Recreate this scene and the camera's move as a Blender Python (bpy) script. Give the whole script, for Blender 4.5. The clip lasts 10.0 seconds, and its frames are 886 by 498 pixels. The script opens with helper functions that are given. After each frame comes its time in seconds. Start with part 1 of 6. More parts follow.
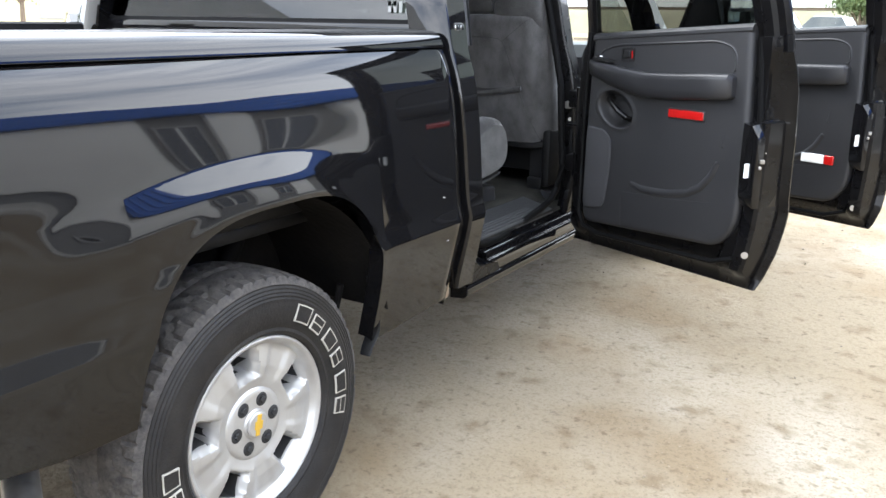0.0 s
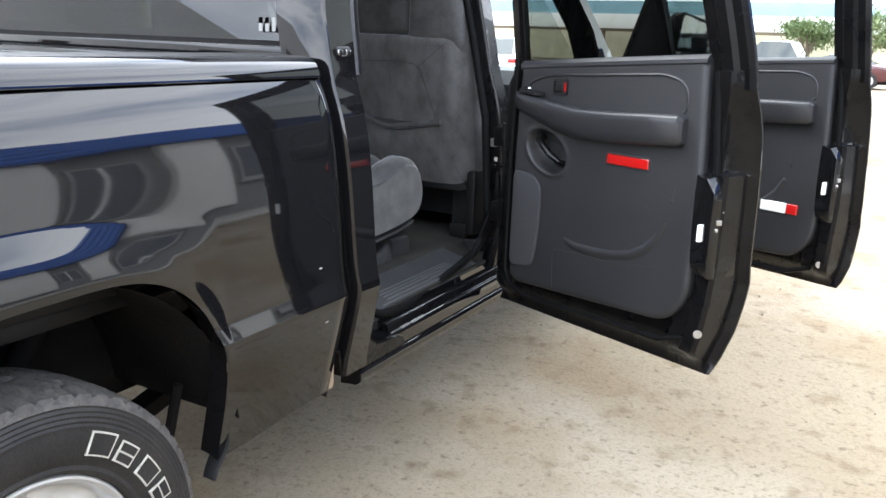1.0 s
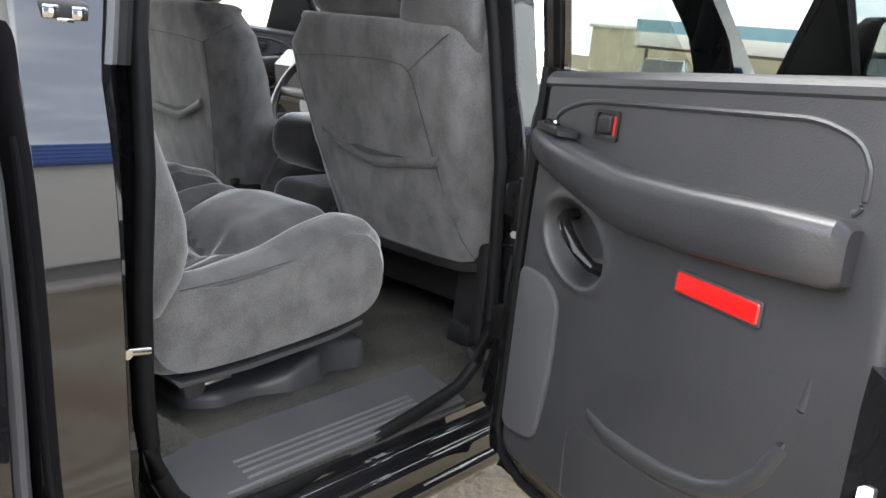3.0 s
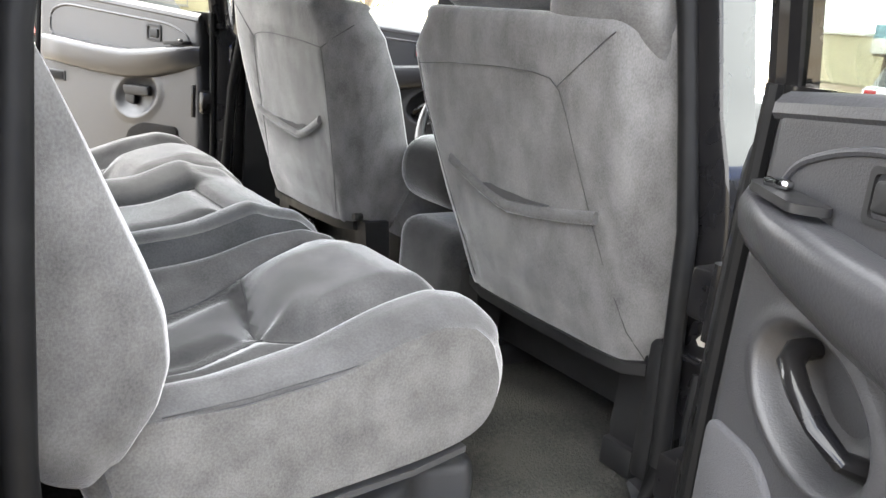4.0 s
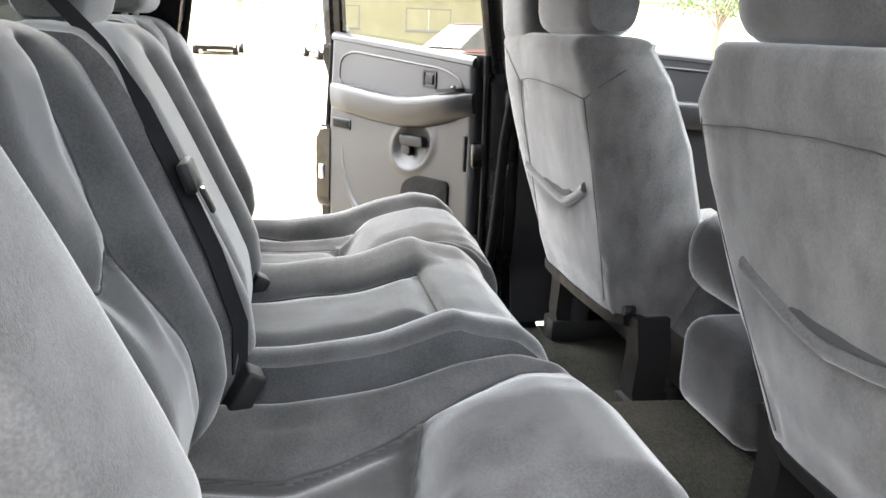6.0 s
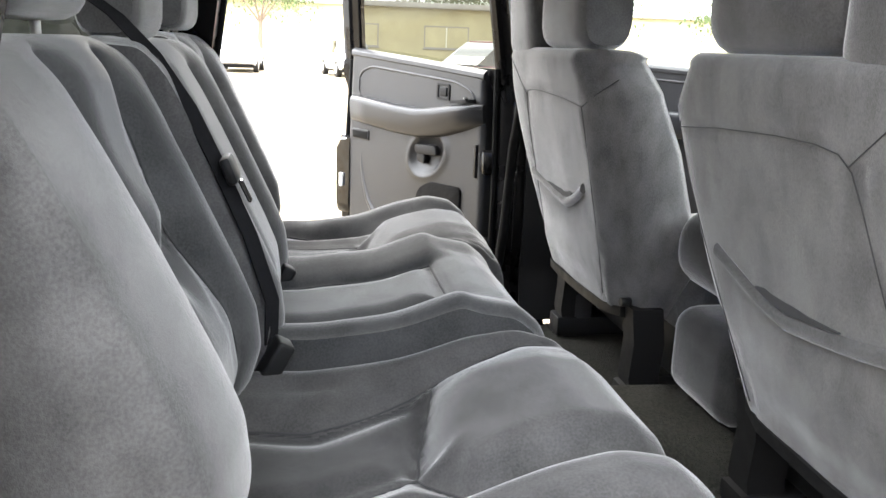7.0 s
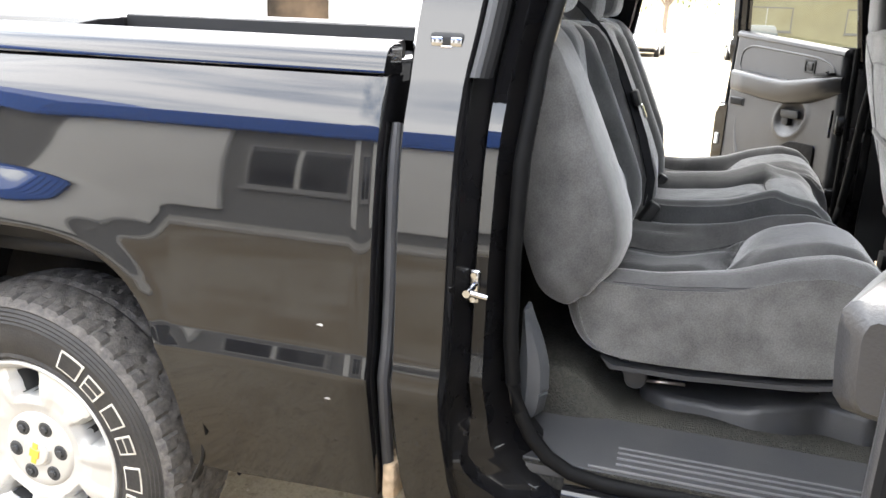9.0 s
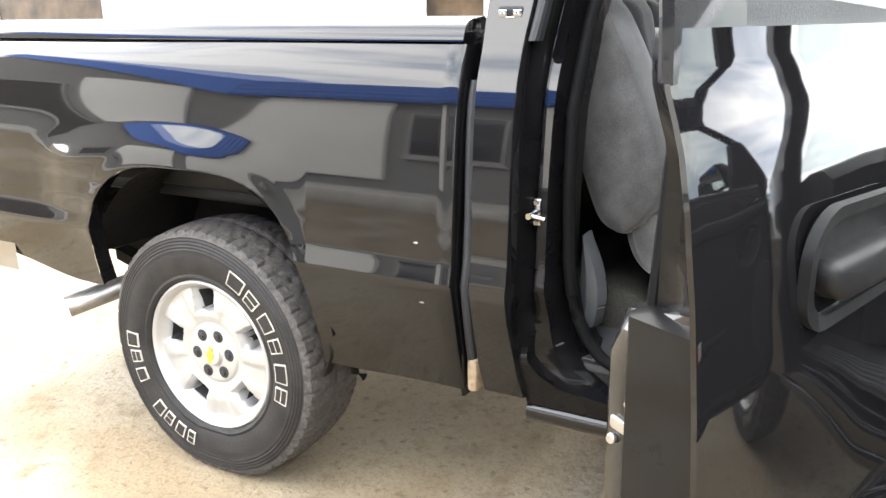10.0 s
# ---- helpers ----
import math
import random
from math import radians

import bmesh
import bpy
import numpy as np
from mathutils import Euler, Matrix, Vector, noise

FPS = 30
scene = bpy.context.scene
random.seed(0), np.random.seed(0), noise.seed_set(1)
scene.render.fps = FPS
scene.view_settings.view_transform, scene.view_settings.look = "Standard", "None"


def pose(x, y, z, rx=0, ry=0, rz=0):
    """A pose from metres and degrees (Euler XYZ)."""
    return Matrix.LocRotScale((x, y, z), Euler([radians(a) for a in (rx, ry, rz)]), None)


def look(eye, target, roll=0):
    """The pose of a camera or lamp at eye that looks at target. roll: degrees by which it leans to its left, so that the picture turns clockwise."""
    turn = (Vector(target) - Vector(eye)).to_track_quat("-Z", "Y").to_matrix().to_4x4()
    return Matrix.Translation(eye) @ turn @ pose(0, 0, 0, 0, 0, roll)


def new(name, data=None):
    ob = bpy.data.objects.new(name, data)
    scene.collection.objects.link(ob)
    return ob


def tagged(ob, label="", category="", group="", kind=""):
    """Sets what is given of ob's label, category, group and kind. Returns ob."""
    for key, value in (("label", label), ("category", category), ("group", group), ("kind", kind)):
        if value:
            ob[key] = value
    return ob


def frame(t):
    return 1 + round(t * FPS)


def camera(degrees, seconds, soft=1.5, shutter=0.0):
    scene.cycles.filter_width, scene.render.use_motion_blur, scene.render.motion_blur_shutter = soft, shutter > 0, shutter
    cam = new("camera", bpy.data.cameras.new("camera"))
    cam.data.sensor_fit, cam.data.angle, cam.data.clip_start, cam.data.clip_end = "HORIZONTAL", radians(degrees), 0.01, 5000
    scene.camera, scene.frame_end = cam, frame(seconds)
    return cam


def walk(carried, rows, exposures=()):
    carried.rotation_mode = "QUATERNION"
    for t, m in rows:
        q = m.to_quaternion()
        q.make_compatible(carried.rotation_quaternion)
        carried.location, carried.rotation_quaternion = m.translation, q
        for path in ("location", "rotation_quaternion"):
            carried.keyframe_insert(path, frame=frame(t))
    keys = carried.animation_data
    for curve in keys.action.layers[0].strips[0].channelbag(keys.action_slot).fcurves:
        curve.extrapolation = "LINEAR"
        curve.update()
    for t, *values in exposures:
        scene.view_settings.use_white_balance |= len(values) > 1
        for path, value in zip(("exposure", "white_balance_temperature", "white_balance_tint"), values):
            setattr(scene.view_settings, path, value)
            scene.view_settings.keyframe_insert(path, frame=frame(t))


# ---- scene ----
cam = camera(57.5, 10.0)
PATH = [
    (0, (2.288, -1.31, 1.373), (1.273, 0.325, 0.827), 0.8),
    (0.5, (2.222, -1.058, 1.385), (1.301, 0.64, 0.865), 1.5),
    (1, (2.157, -0.739, 1.394), (1.229, 0.959, 0.888), 2.0),
    (1.5, (2.126, -0.406, 1.385), (1.165, 1.269, 0.865), 2.2),
    (2, (2.055, -0.085, 1.39), (1.091, 1.587, 0.864), 2.9),
    (2.2, (2.019, 0.055, 1.399), (1.037, 1.715, 0.873), 3.5),
    (3.3, (1.794, 0.685, 1.355), (0.449, 2.075, 0.847), 5.9),
    (3.5, (1.717, 0.802, 1.361), (0.31, 2.12, 0.829), 5.4),
    (4, (1.55, 0.997, 1.358), (-0.01, 2.132, 0.832), 5.6),
    (4.5, (1.418, 1.184, 1.395), (-0.321, 1.989, 0.822), 3.9),
    (5, (1.279, 1.276, 1.399), (-0.546, 1.865, 0.83), 2.9),
    (5.5, (1.204, 1.329, 1.403), (-0.663, 1.767, 0.835), 2.5),
    (7, (1.36, 1.311, 1.396), (-0.548, 1.656, 0.907), 2.2),
    (7.5, (1.559, 1.313, 1.415), (-0.356, 1.575, 0.903), 1.2),
    (8, (1.769, 1.31, 1.411), (-0.169, 1.348, 0.92), 1.6),
    (8.5, (1.994, 1.348, 1.395), (0.081, 1.038, 0.9), 2.3),
    (9, (2.242, 1.354, 1.393), (0.404, 0.798, 0.835), 2.3),
    (9.5, (2.462, 1.436, 1.394), (0.724, 0.642, 0.804), 0.0),
    (10, (2.532, 1.671, 1.347), (0.851, 0.74, 0.791), -0.5),
]
EXPOSURES = [(0.0, -0.75, 6120, 10), (0.6, -0.68, 6120, 10), (2.0, -0.56, 5980, 10), (3.3, 0.37, 6680, 10), (4.2, 1.09, 6760, 10), (5.5, 1.03, 6700, 10),
             (7.5, 0.34, 6680, 10), (8.5, 0.20, 6660, 10), (9.5, 0.24, 6720, 10), (10.0, 0.14, 6740, 10)]
walk(cam, [(t, look(eye, target, roll)) for t, eye, target, roll in PATH], EXPOSURES)

# ---- light ----
SUN_AZ, SUN_EL = 255.0, 45.0            # degrees: the way to the sun, clockwise from +y, and its height
world = bpy.data.worlds.new("sky")
scene.world = world
world.use_nodes = True
wn, wl = world.node_tree.nodes, world.node_tree.links
sky = wn.new("ShaderNodeTexSky")
sky.sky_type, sky.sun_disc = "NISHITA", False
sky.sun_elevation, sky.sun_rotation = radians(SUN_EL), radians(SUN_AZ)
sky.air_density, sky.dust_density, sky.ozone_density = 1.0, 6.0, 1.0
wmap = wn.new("ShaderNodeTexCoord")
cloud = wn.new("ShaderNodeTexNoise")
cloud.inputs["Scale"].default_value, cloud.inputs["Detail"].default_value = 2.2, 6.0
cloud.inputs["Roughness"].default_value = 0.6
cramp = wn.new("ShaderNodeValToRGB")
cramp.color_ramp.elements[0].position, cramp.color_ramp.elements[1].position = 0.36, 0.56
cmix = wn.new("ShaderNodeMix")
cmix.data_type = "RGBA"
cmix.inputs[7].default_value = (93.0, 95.0, 98.0, 1)
haze = wn.new("ShaderNodeMix")
haze.data_type = "RGBA"
haze.inputs[0].default_value = 0.75
haze.inputs[7].default_value = (54.0, 62.0, 76.0, 1)
drawn = wn.new("ShaderNodeMapping")
drawn.inputs["Scale"].default_value, drawn.inputs["Rotation"].default_value = (1.0, 0.45, 2.6), (0.0, 0.0, 0.5)
wl.new(wmap.outputs["Generated"], drawn.inputs["Vector"])
wl.new(drawn.outputs["Vector"], cloud.inputs["Vector"])
wl.new(cloud.outputs["Fac"], cramp.inputs["Fac"])
wl.new(cramp.outputs["Color"], cmix.inputs[0])
wl.new(sky.outputs["Color"], haze.inputs[6])
wl.new(haze.outputs[2], cmix.inputs[6])
wl.new(cmix.outputs[2], wn["Background"].inputs["Color"])
wn["Background"].inputs["Strength"].default_value = 0.15

sun = new("sun", bpy.data.lights.new("sun", "SUN"))
sun.data.energy, sun.data.angle, sun.data.color = 4.5, radians(20), (1.0, 0.96, 0.90)
az, el = radians(SUN_AZ), radians(SUN_EL)
sun.matrix_world = look((20 * math.sin(az) * math.cos(el), 20 * math.cos(az) * math.cos(el), 20 * math.sin(el)), (0, 0, 0))


# ---- materials ----
def material(name, color, rough=0.5, metal=0.0, vary=0.0, scale=8.0, bump=0.0, bump_scale=60.0, second=None,
             coat=0.0, sheen=0.0, spec=0.5, detail=6.0, vary2=0.0, scale2=120.0, rough_vary=0.0, stretch=(1, 1, 1)):
    """Principled surface: colour mixed with a second one by noise at two scales, and bump."""
    m = bpy.data.materials.new(name)
    m.use_nodes = True
    n, l = m.node_tree.nodes, m.node_tree.links
    b = n["Principled BSDF"]
    b.inputs["Base Color"].default_value = (*color, 1)
    b.inputs["Roughness"].default_value, b.inputs["Metallic"].default_value = rough, metal
    b.inputs["Specular IOR Level"].default_value = spec
    b.inputs["Coat Weight"].default_value, b.inputs["Coat Roughness"].default_value = coat, 0.03
    if sheen:
        b.inputs["Sheen Weight"].default_value, b.inputs["Sheen Roughness"].default_value = sheen, 0.35
    tc = n.new("ShaderNodeTexCoord")
    mp = n.new("ShaderNodeMapping")
    mp.inputs["Scale"].default_value = stretch
    l.new(tc.outputs["Object"], mp.inputs["Vector"])
    b.inputs["Coat IOR"].default_value = 1.385
    if vary:
        second = second or tuple(c * 0.55 for c in color)
        t1, t2 = n.new("ShaderNodeTexNoise"), n.new("ShaderNodeTexNoise")
        t1.inputs["Scale"].default_value, t1.inputs["Detail"].default_value = scale, detail
        t2.inputs["Scale"].default_value, t2.inputs["Detail"].default_value = scale2, 3.0
        for t in (t1, t2):
            l.new(mp.outputs["Vector"], t.inputs["Vector"])
        r1, r2 = n.new("ShaderNodeMapRange"), n.new("ShaderNodeMapRange")
        for r, amount in ((r1, vary), (r2, vary2)):
            r.inputs[1].default_value, r.inputs[2].default_value = 0.35, 0.68
            r.inputs[3].default_value, r.inputs[4].default_value = 0.0, amount
        l.new(t1.outputs["Fac"], r1.inputs[0]), l.new(t2.outputs["Fac"], r2.inputs[0])
        add = n.new("ShaderNodeMath")
        add.operation, add.use_clamp = "ADD", True
        l.new(r1.outputs[0], add.inputs[0]), l.new(r2.outputs[0], add.inputs[1])
        mix = n.new("ShaderNodeMix")
        mix.data_type = "RGBA"
        mix.inputs[6].default_value, mix.inputs[7].default_value = (*color, 1), (*second, 1)
        l.new(add.outputs[0], mix.inputs[0]), l.new(mix.outputs[2], b.inputs["Base Color"])
        if rough_vary:
            rr = n.new("ShaderNodeMapRange")
            rr.inputs[1].default_value, rr.inputs[2].default_value = 0.3, 0.7
            rr.inputs[3].default_value, rr.inputs[4].default_value = rough, rough + rough_vary
            l.new(t1.outputs["Fac"], rr.inputs[0]), l.new(rr.outputs[0], b.inputs["Roughness"])
    if bump:
        t3, bm_ = n.new("ShaderNodeTexNoise"), n.new("ShaderNodeBump")
        t3.inputs["Scale"].default_value, t3.inputs["Detail"].default_value = bump_scale, 4.0
        bm_.inputs["Strength"].default_value, bm_.inputs["Distance"].default_value = bump, 0.01
        l.new(mp.outputs["Vector"], t3.inputs["Vector"])
        l.new(t3.outputs["Fac"], bm_.inputs["Height"]), l.new(bm_.outputs["Normal"], b.inputs["Normal"])
    return m


def glass(name, tint, rough=0.0, clear=0.8):
    """Thin pane: partly see-through, with a mirror's gloss on top."""
    m = bpy.data.materials.new(name)
    m.use_nodes = True
    n, l = m.node_tree.nodes, m.node_tree.links
    tr, gl, mx, lw = n.new("ShaderNodeBsdfTransparent"), n.new("ShaderNodeBsdfGlossy"), n.new("ShaderNodeMixShader"), n.new("ShaderNodeLayerWeight")
    power, gloss = n.new("ShaderNodeMath"), n.new("ShaderNodeMapRange")
    power.operation, power.inputs[1].default_value = "POWER", 5.0
    gloss.inputs[3].default_value, gloss.inputs[4].default_value = 0.05, 1.0
    tr.inputs["Color"].default_value = (*tint, 1)
    gl.inputs["Roughness"].default_value = rough
    lw.inputs["Blend"].default_value = 0.5
    l.new(lw.outputs["Facing"], power.inputs[0]), l.new(power.outputs[0], gloss.inputs[0])
    l.new(gloss.outputs[0], mx.inputs[0]), l.new(tr.outputs[0], mx.inputs[1]), l.new(gl.outputs[0], mx.inputs[2])
    l.new(mx.outputs[0], n["Material Output"].inputs["Surface"])
    return m


PAINT = material("black_paint", (0.0035, 0.0035, 0.004), 0.03, vary=0.35, scale=3.0, second=(0.006, 0.0055, 0.005), coat=1.0, rough_vary=0.03, spec=0.08)
JAMB = material("black_jamb_paint", (0.003, 0.003, 0.0035), 0.22, vary=0.5, scale=14.0, second=(0.006, 0.0055, 0.005), coat=0.38, rough_vary=0.15, spec=0.05)
DARK = material("black_underbody", (0.0045, 0.0042, 0.004), 0.85, vary=0.6, scale=9.0, second=(0.012, 0.0105, 0.009), bump=0.3, bump_scale=50, spec=0.1)
RUBBER = material("seal_rubber", (0.0035, 0.0035, 0.0037), 0.5, vary=0.4, scale=30, second=(0.007, 0.007, 0.007), spec=0.05)
TYRE = material("tyre_rubber", (0.0075, 0.007, 0.007), 0.6, vary=0.6, scale=12, second=(0.022, 0.020, 0.018), bump=0.15, bump_scale=180, vary2=0.3, spec=0.25)
TREAD = material("tread_rubber", (0.0287, 0.0270, 0.0262), 0.75, vary=0.5, scale=40, second=(0.0844, 0.0759, 0.0675), bump=0.3, bump_scale=260, vary2=0.5, spec=0.25)
LETTER = material("raised_white_rubber", (0.3780, 0.3622, 0.3150), 0.7, vary=0.6, scale=40, second=(0.1837, 0.1575, 0.1260))
ALLOY = material("painted_alloy", (0.4048, 0.4004, 0.3872), 0.30, metal=0.6, vary=0.35, scale=18, second=(0.3168, 0.3036, 0.2816), rough_vary=0.12)
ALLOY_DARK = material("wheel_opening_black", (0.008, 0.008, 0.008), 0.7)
CHROME = material("chrome", (0.3, 0.3, 0.306), 0.08, metal=1.0)
STEEL = material("dull_steel", (0.42, 0.41, 0.39), 0.38, metal=0.9, vary=0.5, scale=25, second=(0.22, 0.19, 0.16))
GOLD = material("gold_emblem", (0.65, 0.42, 0.06), 0.3, metal=0.6)
TRIM = material("charcoal_door_plastic", (0.0122, 0.0122, 0.0134), 0.42, vary=0.35, scale=6, second=(0.0172, 0.0169, 0.0179), bump=0.10, bump_scale=420, rough_vary=0.1, spec=0.4)
TRIM_SOFT = material("charcoal_armrest_vinyl", (0.0148, 0.0148, 0.0161), 0.36, vary=0.3, scale=7, second=(0.02418, 0.02379, 0.02496), bump=0.08, bump_scale=300, spec=0.35)
GRILLE = material("speaker_cloth", (0.0351, 0.0351, 0.03744), 0.9, vary=0.4, scale=300, second=(0.0234, 0.0234, 0.02496), bump=0.3, bump_scale=600, spec=0.12)
WEBBING = material("belt_webbing", (0.011, 0.011, 0.012), 0.9, vary=0.4, scale=60, bump=0.3, bump_scale=900, spec=0.04)
TAN_TRIM = material("sill_grey_plastic", (0.0204, 0.02082, 0.02252), 0.45, vary=0.4, scale=9, second=(0.034, 0.03315, 0.0323), bump=0.1, bump_scale=350, spec=0.3)
PALE_TRIM = material("pale_grey_plastic", (0.044, 0.046, 0.050), 0.45, vary=0.4, scale=14, second=(0.034, 0.035, 0.037), bump=0.1, bump_scale=350, spec=0.3)
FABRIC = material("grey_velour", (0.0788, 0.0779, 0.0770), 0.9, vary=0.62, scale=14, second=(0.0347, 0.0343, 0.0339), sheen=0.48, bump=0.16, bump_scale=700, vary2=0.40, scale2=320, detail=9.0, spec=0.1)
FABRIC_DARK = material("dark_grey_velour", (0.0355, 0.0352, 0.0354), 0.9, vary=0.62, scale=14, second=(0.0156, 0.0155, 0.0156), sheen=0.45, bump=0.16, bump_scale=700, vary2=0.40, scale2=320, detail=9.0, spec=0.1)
# same velour, with the shade on the cushion tops put into its colour
FABRIC_TOP = material("worn_shaded_top_velour", (0.0605, 0.0595, 0.0591), 0.9, vary=0.62, scale=14, second=(0.0266, 0.0262, 0.0260), sheen=0.45, bump=0.16, bump_scale=700, vary2=0.40, scale2=320, detail=9.0, spec=0.1)
# stain tint, and the daylight on the side panels put into a paler tone
FABRIC_SIDE = material("stained_lit_side_velour", (0.0881, 0.0870, 0.0846), 0.9, vary=0.62, scale=14, second=(0.0388, 0.0383, 0.0372), sheen=0.40, bump=0.16, bump_scale=700, vary2=0.40, scale2=320, detail=9.0, spec=0.1)
FABRIC_MID = material("middle_grey_velour", (0.0519, 0.0527, 0.0533), 0.9, vary=0.62, scale=14, second=(0.0228, 0.0232, 0.0235), sheen=0.45, bump=0.16, bump_scale=700, vary2=0.40, scale2=320, detail=9.0, spec=0.1)
FABRIC_BACK = material("rubbed_back_velour", (0.1056, 0.1042, 0.1031), 0.9, vary=0.62, scale=14, second=(0.0465, 0.0458, 0.0454), sheen=0.45, bump=0.16, bump_scale=700, vary2=0.40, scale2=320, detail=9.0, spec=0.1, stretch=(1.5, 1.5, 0.75))
SEAM = material("dark_seam", (0.0193, 0.0193, 0.0204), 0.9)
CARPET = material("worn_carpet", (0.0150, 0.0148, 0.0146), 0.95, vary=0.9, scale=5, second=(0.0370, 0.0358, 0.0308), bump=0.8, bump_scale=260, vary2=0.6, scale2=160, spec=0.05)
BLACK = material("black_plastic", (0.0055, 0.0055, 0.0058), 0.42, vary=0.4, scale=20, second=(0.0100, 0.0100, 0.0100), rough_vary=0.2, spec=0.2)
RED = material("red_reflector", (0.36, 0.007, 0.006), 0.18, coat=1.0, vary=0.4, scale=220, second=(0.24, 0.004, 0.004))
WHITE_LENS = material("white_lens", (0.72, 0.72, 0.70), 0.2, coat=1.0, vary=0.4, scale=150, second=(0.5, 0.5, 0.5))
# paler than the sill: worn tops, plus their glint put into the colour
RIB = material("worn_glinting_rib", (0.06, 0.06, 0.062), 0.5, vary=0.4, scale=30)
DECAL = material("faded_decal", (0.22, 0.22, 0.21), 0.6)
PLASTIC_WHITE = material("white_sticker", (0.75, 0.75, 0.73), 0.5)
GLASS_DARK = glass("privacy_glass", (0.13, 0.138, 0.128))
MIRROR = material("mirror_glass", (0.82, 0.85, 0.86), 0.02, metal=1.0)
GLASS_CLEAR = glass("clear_glass", (0.78, 0.83, 0.80))
MIRROR = material("mirror_glass", (0.85, 0.87, 0.88), 0.02, metal=1.0)
SILVER_TRIM = material("headliner_grey", (0.12, 0.12, 0.12), 0.9, bump=0.2, bump_scale=300)


# ---- mesh helpers ----
def part(name, bm, mat, parent=None, label="", smooth=True, angle=35.0):
    """Links a bmesh, given in world metres, as one mesh object under its thing or part."""
    bmesh.ops.recalc_face_normals(bm, faces=bm.faces)
    me = bpy.data.meshes.new(name)
    bm.to_mesh(me)
    bm.free()
    for m in mat if isinstance(mat, (list, tuple)) else (mat,):
        me.materials.append(m)
    if smooth:
        me.shade_smooth()
        me.set_sharp_from_angle(angle=radians(angle))
        for p in me.polygons:
            if len(p.vertices) > 4:
                p.use_smooth = False
    ob = new(name, me)
    if parent is not None:
        ob.parent = parent
        if parent.type == "EMPTY":
            ob.matrix_parent_inverse = Matrix.Translation(parent.location).inverted()
    if label:
        tagged(ob, label)
    return ob


def thing(name, base, label, category, group="", kind=""):
    ob = new(name)
    ob.location, ob.empty_display_size = base, 0.1
    return tagged(ob, label, category, group, kind)


def box(bm, lo, hi, bevel=0.0, seg=2, m=None):
    """Box between two corners, its edges rounded; m moves it."""
    c = [(a + b) / 2 for a, b in zip(lo, hi)]
    s = [max(b - a, 1e-4) for a, b in zip(lo, hi)]
    made = bmesh.ops.create_cube(bm, size=1.0, matrix=Matrix.Translation(c) @ Matrix.Diagonal((*s, 1)))["verts"]
    if bevel:
        edges = list({e for v in made for e in v.link_edges})
        r = bmesh.ops.bevel(bm, geom=edges, offset=min(bevel, min(s) * 0.49), segments=seg, affect="EDGES", profile=0.5)
        made = list({v for f in r["faces"] for v in f.verts} | {v for v in made if v.is_valid})
    if m is not None:
        bmesh.ops.transform(bm, matrix=m, verts=[v for v in made if v.is_valid])
    return bm


def grid(bm, pts, loop_u=False, loop_v=False, mat_of=None):
    """Faces over rows of points pts[i][j]."""
    vs = [[bm.verts.new(p) for p in row] for row in pts]
    nu, nv = len(vs), len(vs[0])
    for i in range(nu if loop_u else nu - 1):
        for j in range(nv if loop_v else nv - 1):
            q = [vs[i][j], vs[(i + 1) % nu][j], vs[(i + 1) % nu][(j + 1) % nv], vs[i][(j + 1) % nv]]
            f = bm.faces.new(q)
            if mat_of:
                f.material_index = mat_of(i, j)
    return vs


def loft(bm, rings, caps=True):
    """Skin over closed rings of points."""
    vs = grid(bm, rings, loop_v=True)
    if caps:
        bm.faces.new(vs[0][::-1]), bm.faces.new(vs[-1])
    return vs


def tube(bm, path, r, n=10, caps=True, flat=1.0):
    """Round bar along a path; r is one radius or one for each point."""
    path = [Vector(p) for p in path]
    rs = r if isinstance(r, (list, tuple)) else [r] * len(path)
    rings, up = [], Vector((0, 0, 1))
    for i, p in enumerate(path):
        d = (path[min(i + 1, len(path) - 1)] - path[max(i - 1, 0)]).normalized()
        a = d.cross(up if abs(d.dot(up)) < 0.95 else Vector((1, 0, 0))).normalized()
        b = d.cross(a)
        rings.append([p + rs[i] * (a * math.cos(2 * math.pi * k / n) + flat * b * math.sin(2 * math.pi * k / n)) for k in range(n)])
    return loft(bm, rings, caps)


def rounded(pts, r, n=4):
    """Polygon with its corners rounded (2D)."""
    out, k = [], len(pts)
    for i in range(k):
        p0, p1, p2 = Vector(pts[i - 1]), Vector(pts[i]), Vector(pts[(i + 1) % k])
        a, b = p0 - p1, p2 - p1
        rr = min(r[i] if isinstance(r, (list, tuple)) else r, a.length * 0.48, b.length * 0.48)
        s, e = p1 + a.normalized() * rr, p1 + b.normalized() * rr
        for j in range(n + 1):
            t = j / n
            out.append((1 - t) ** 2 * s + 2 * t * (1 - t) * p1 + t * t * e)
    return out


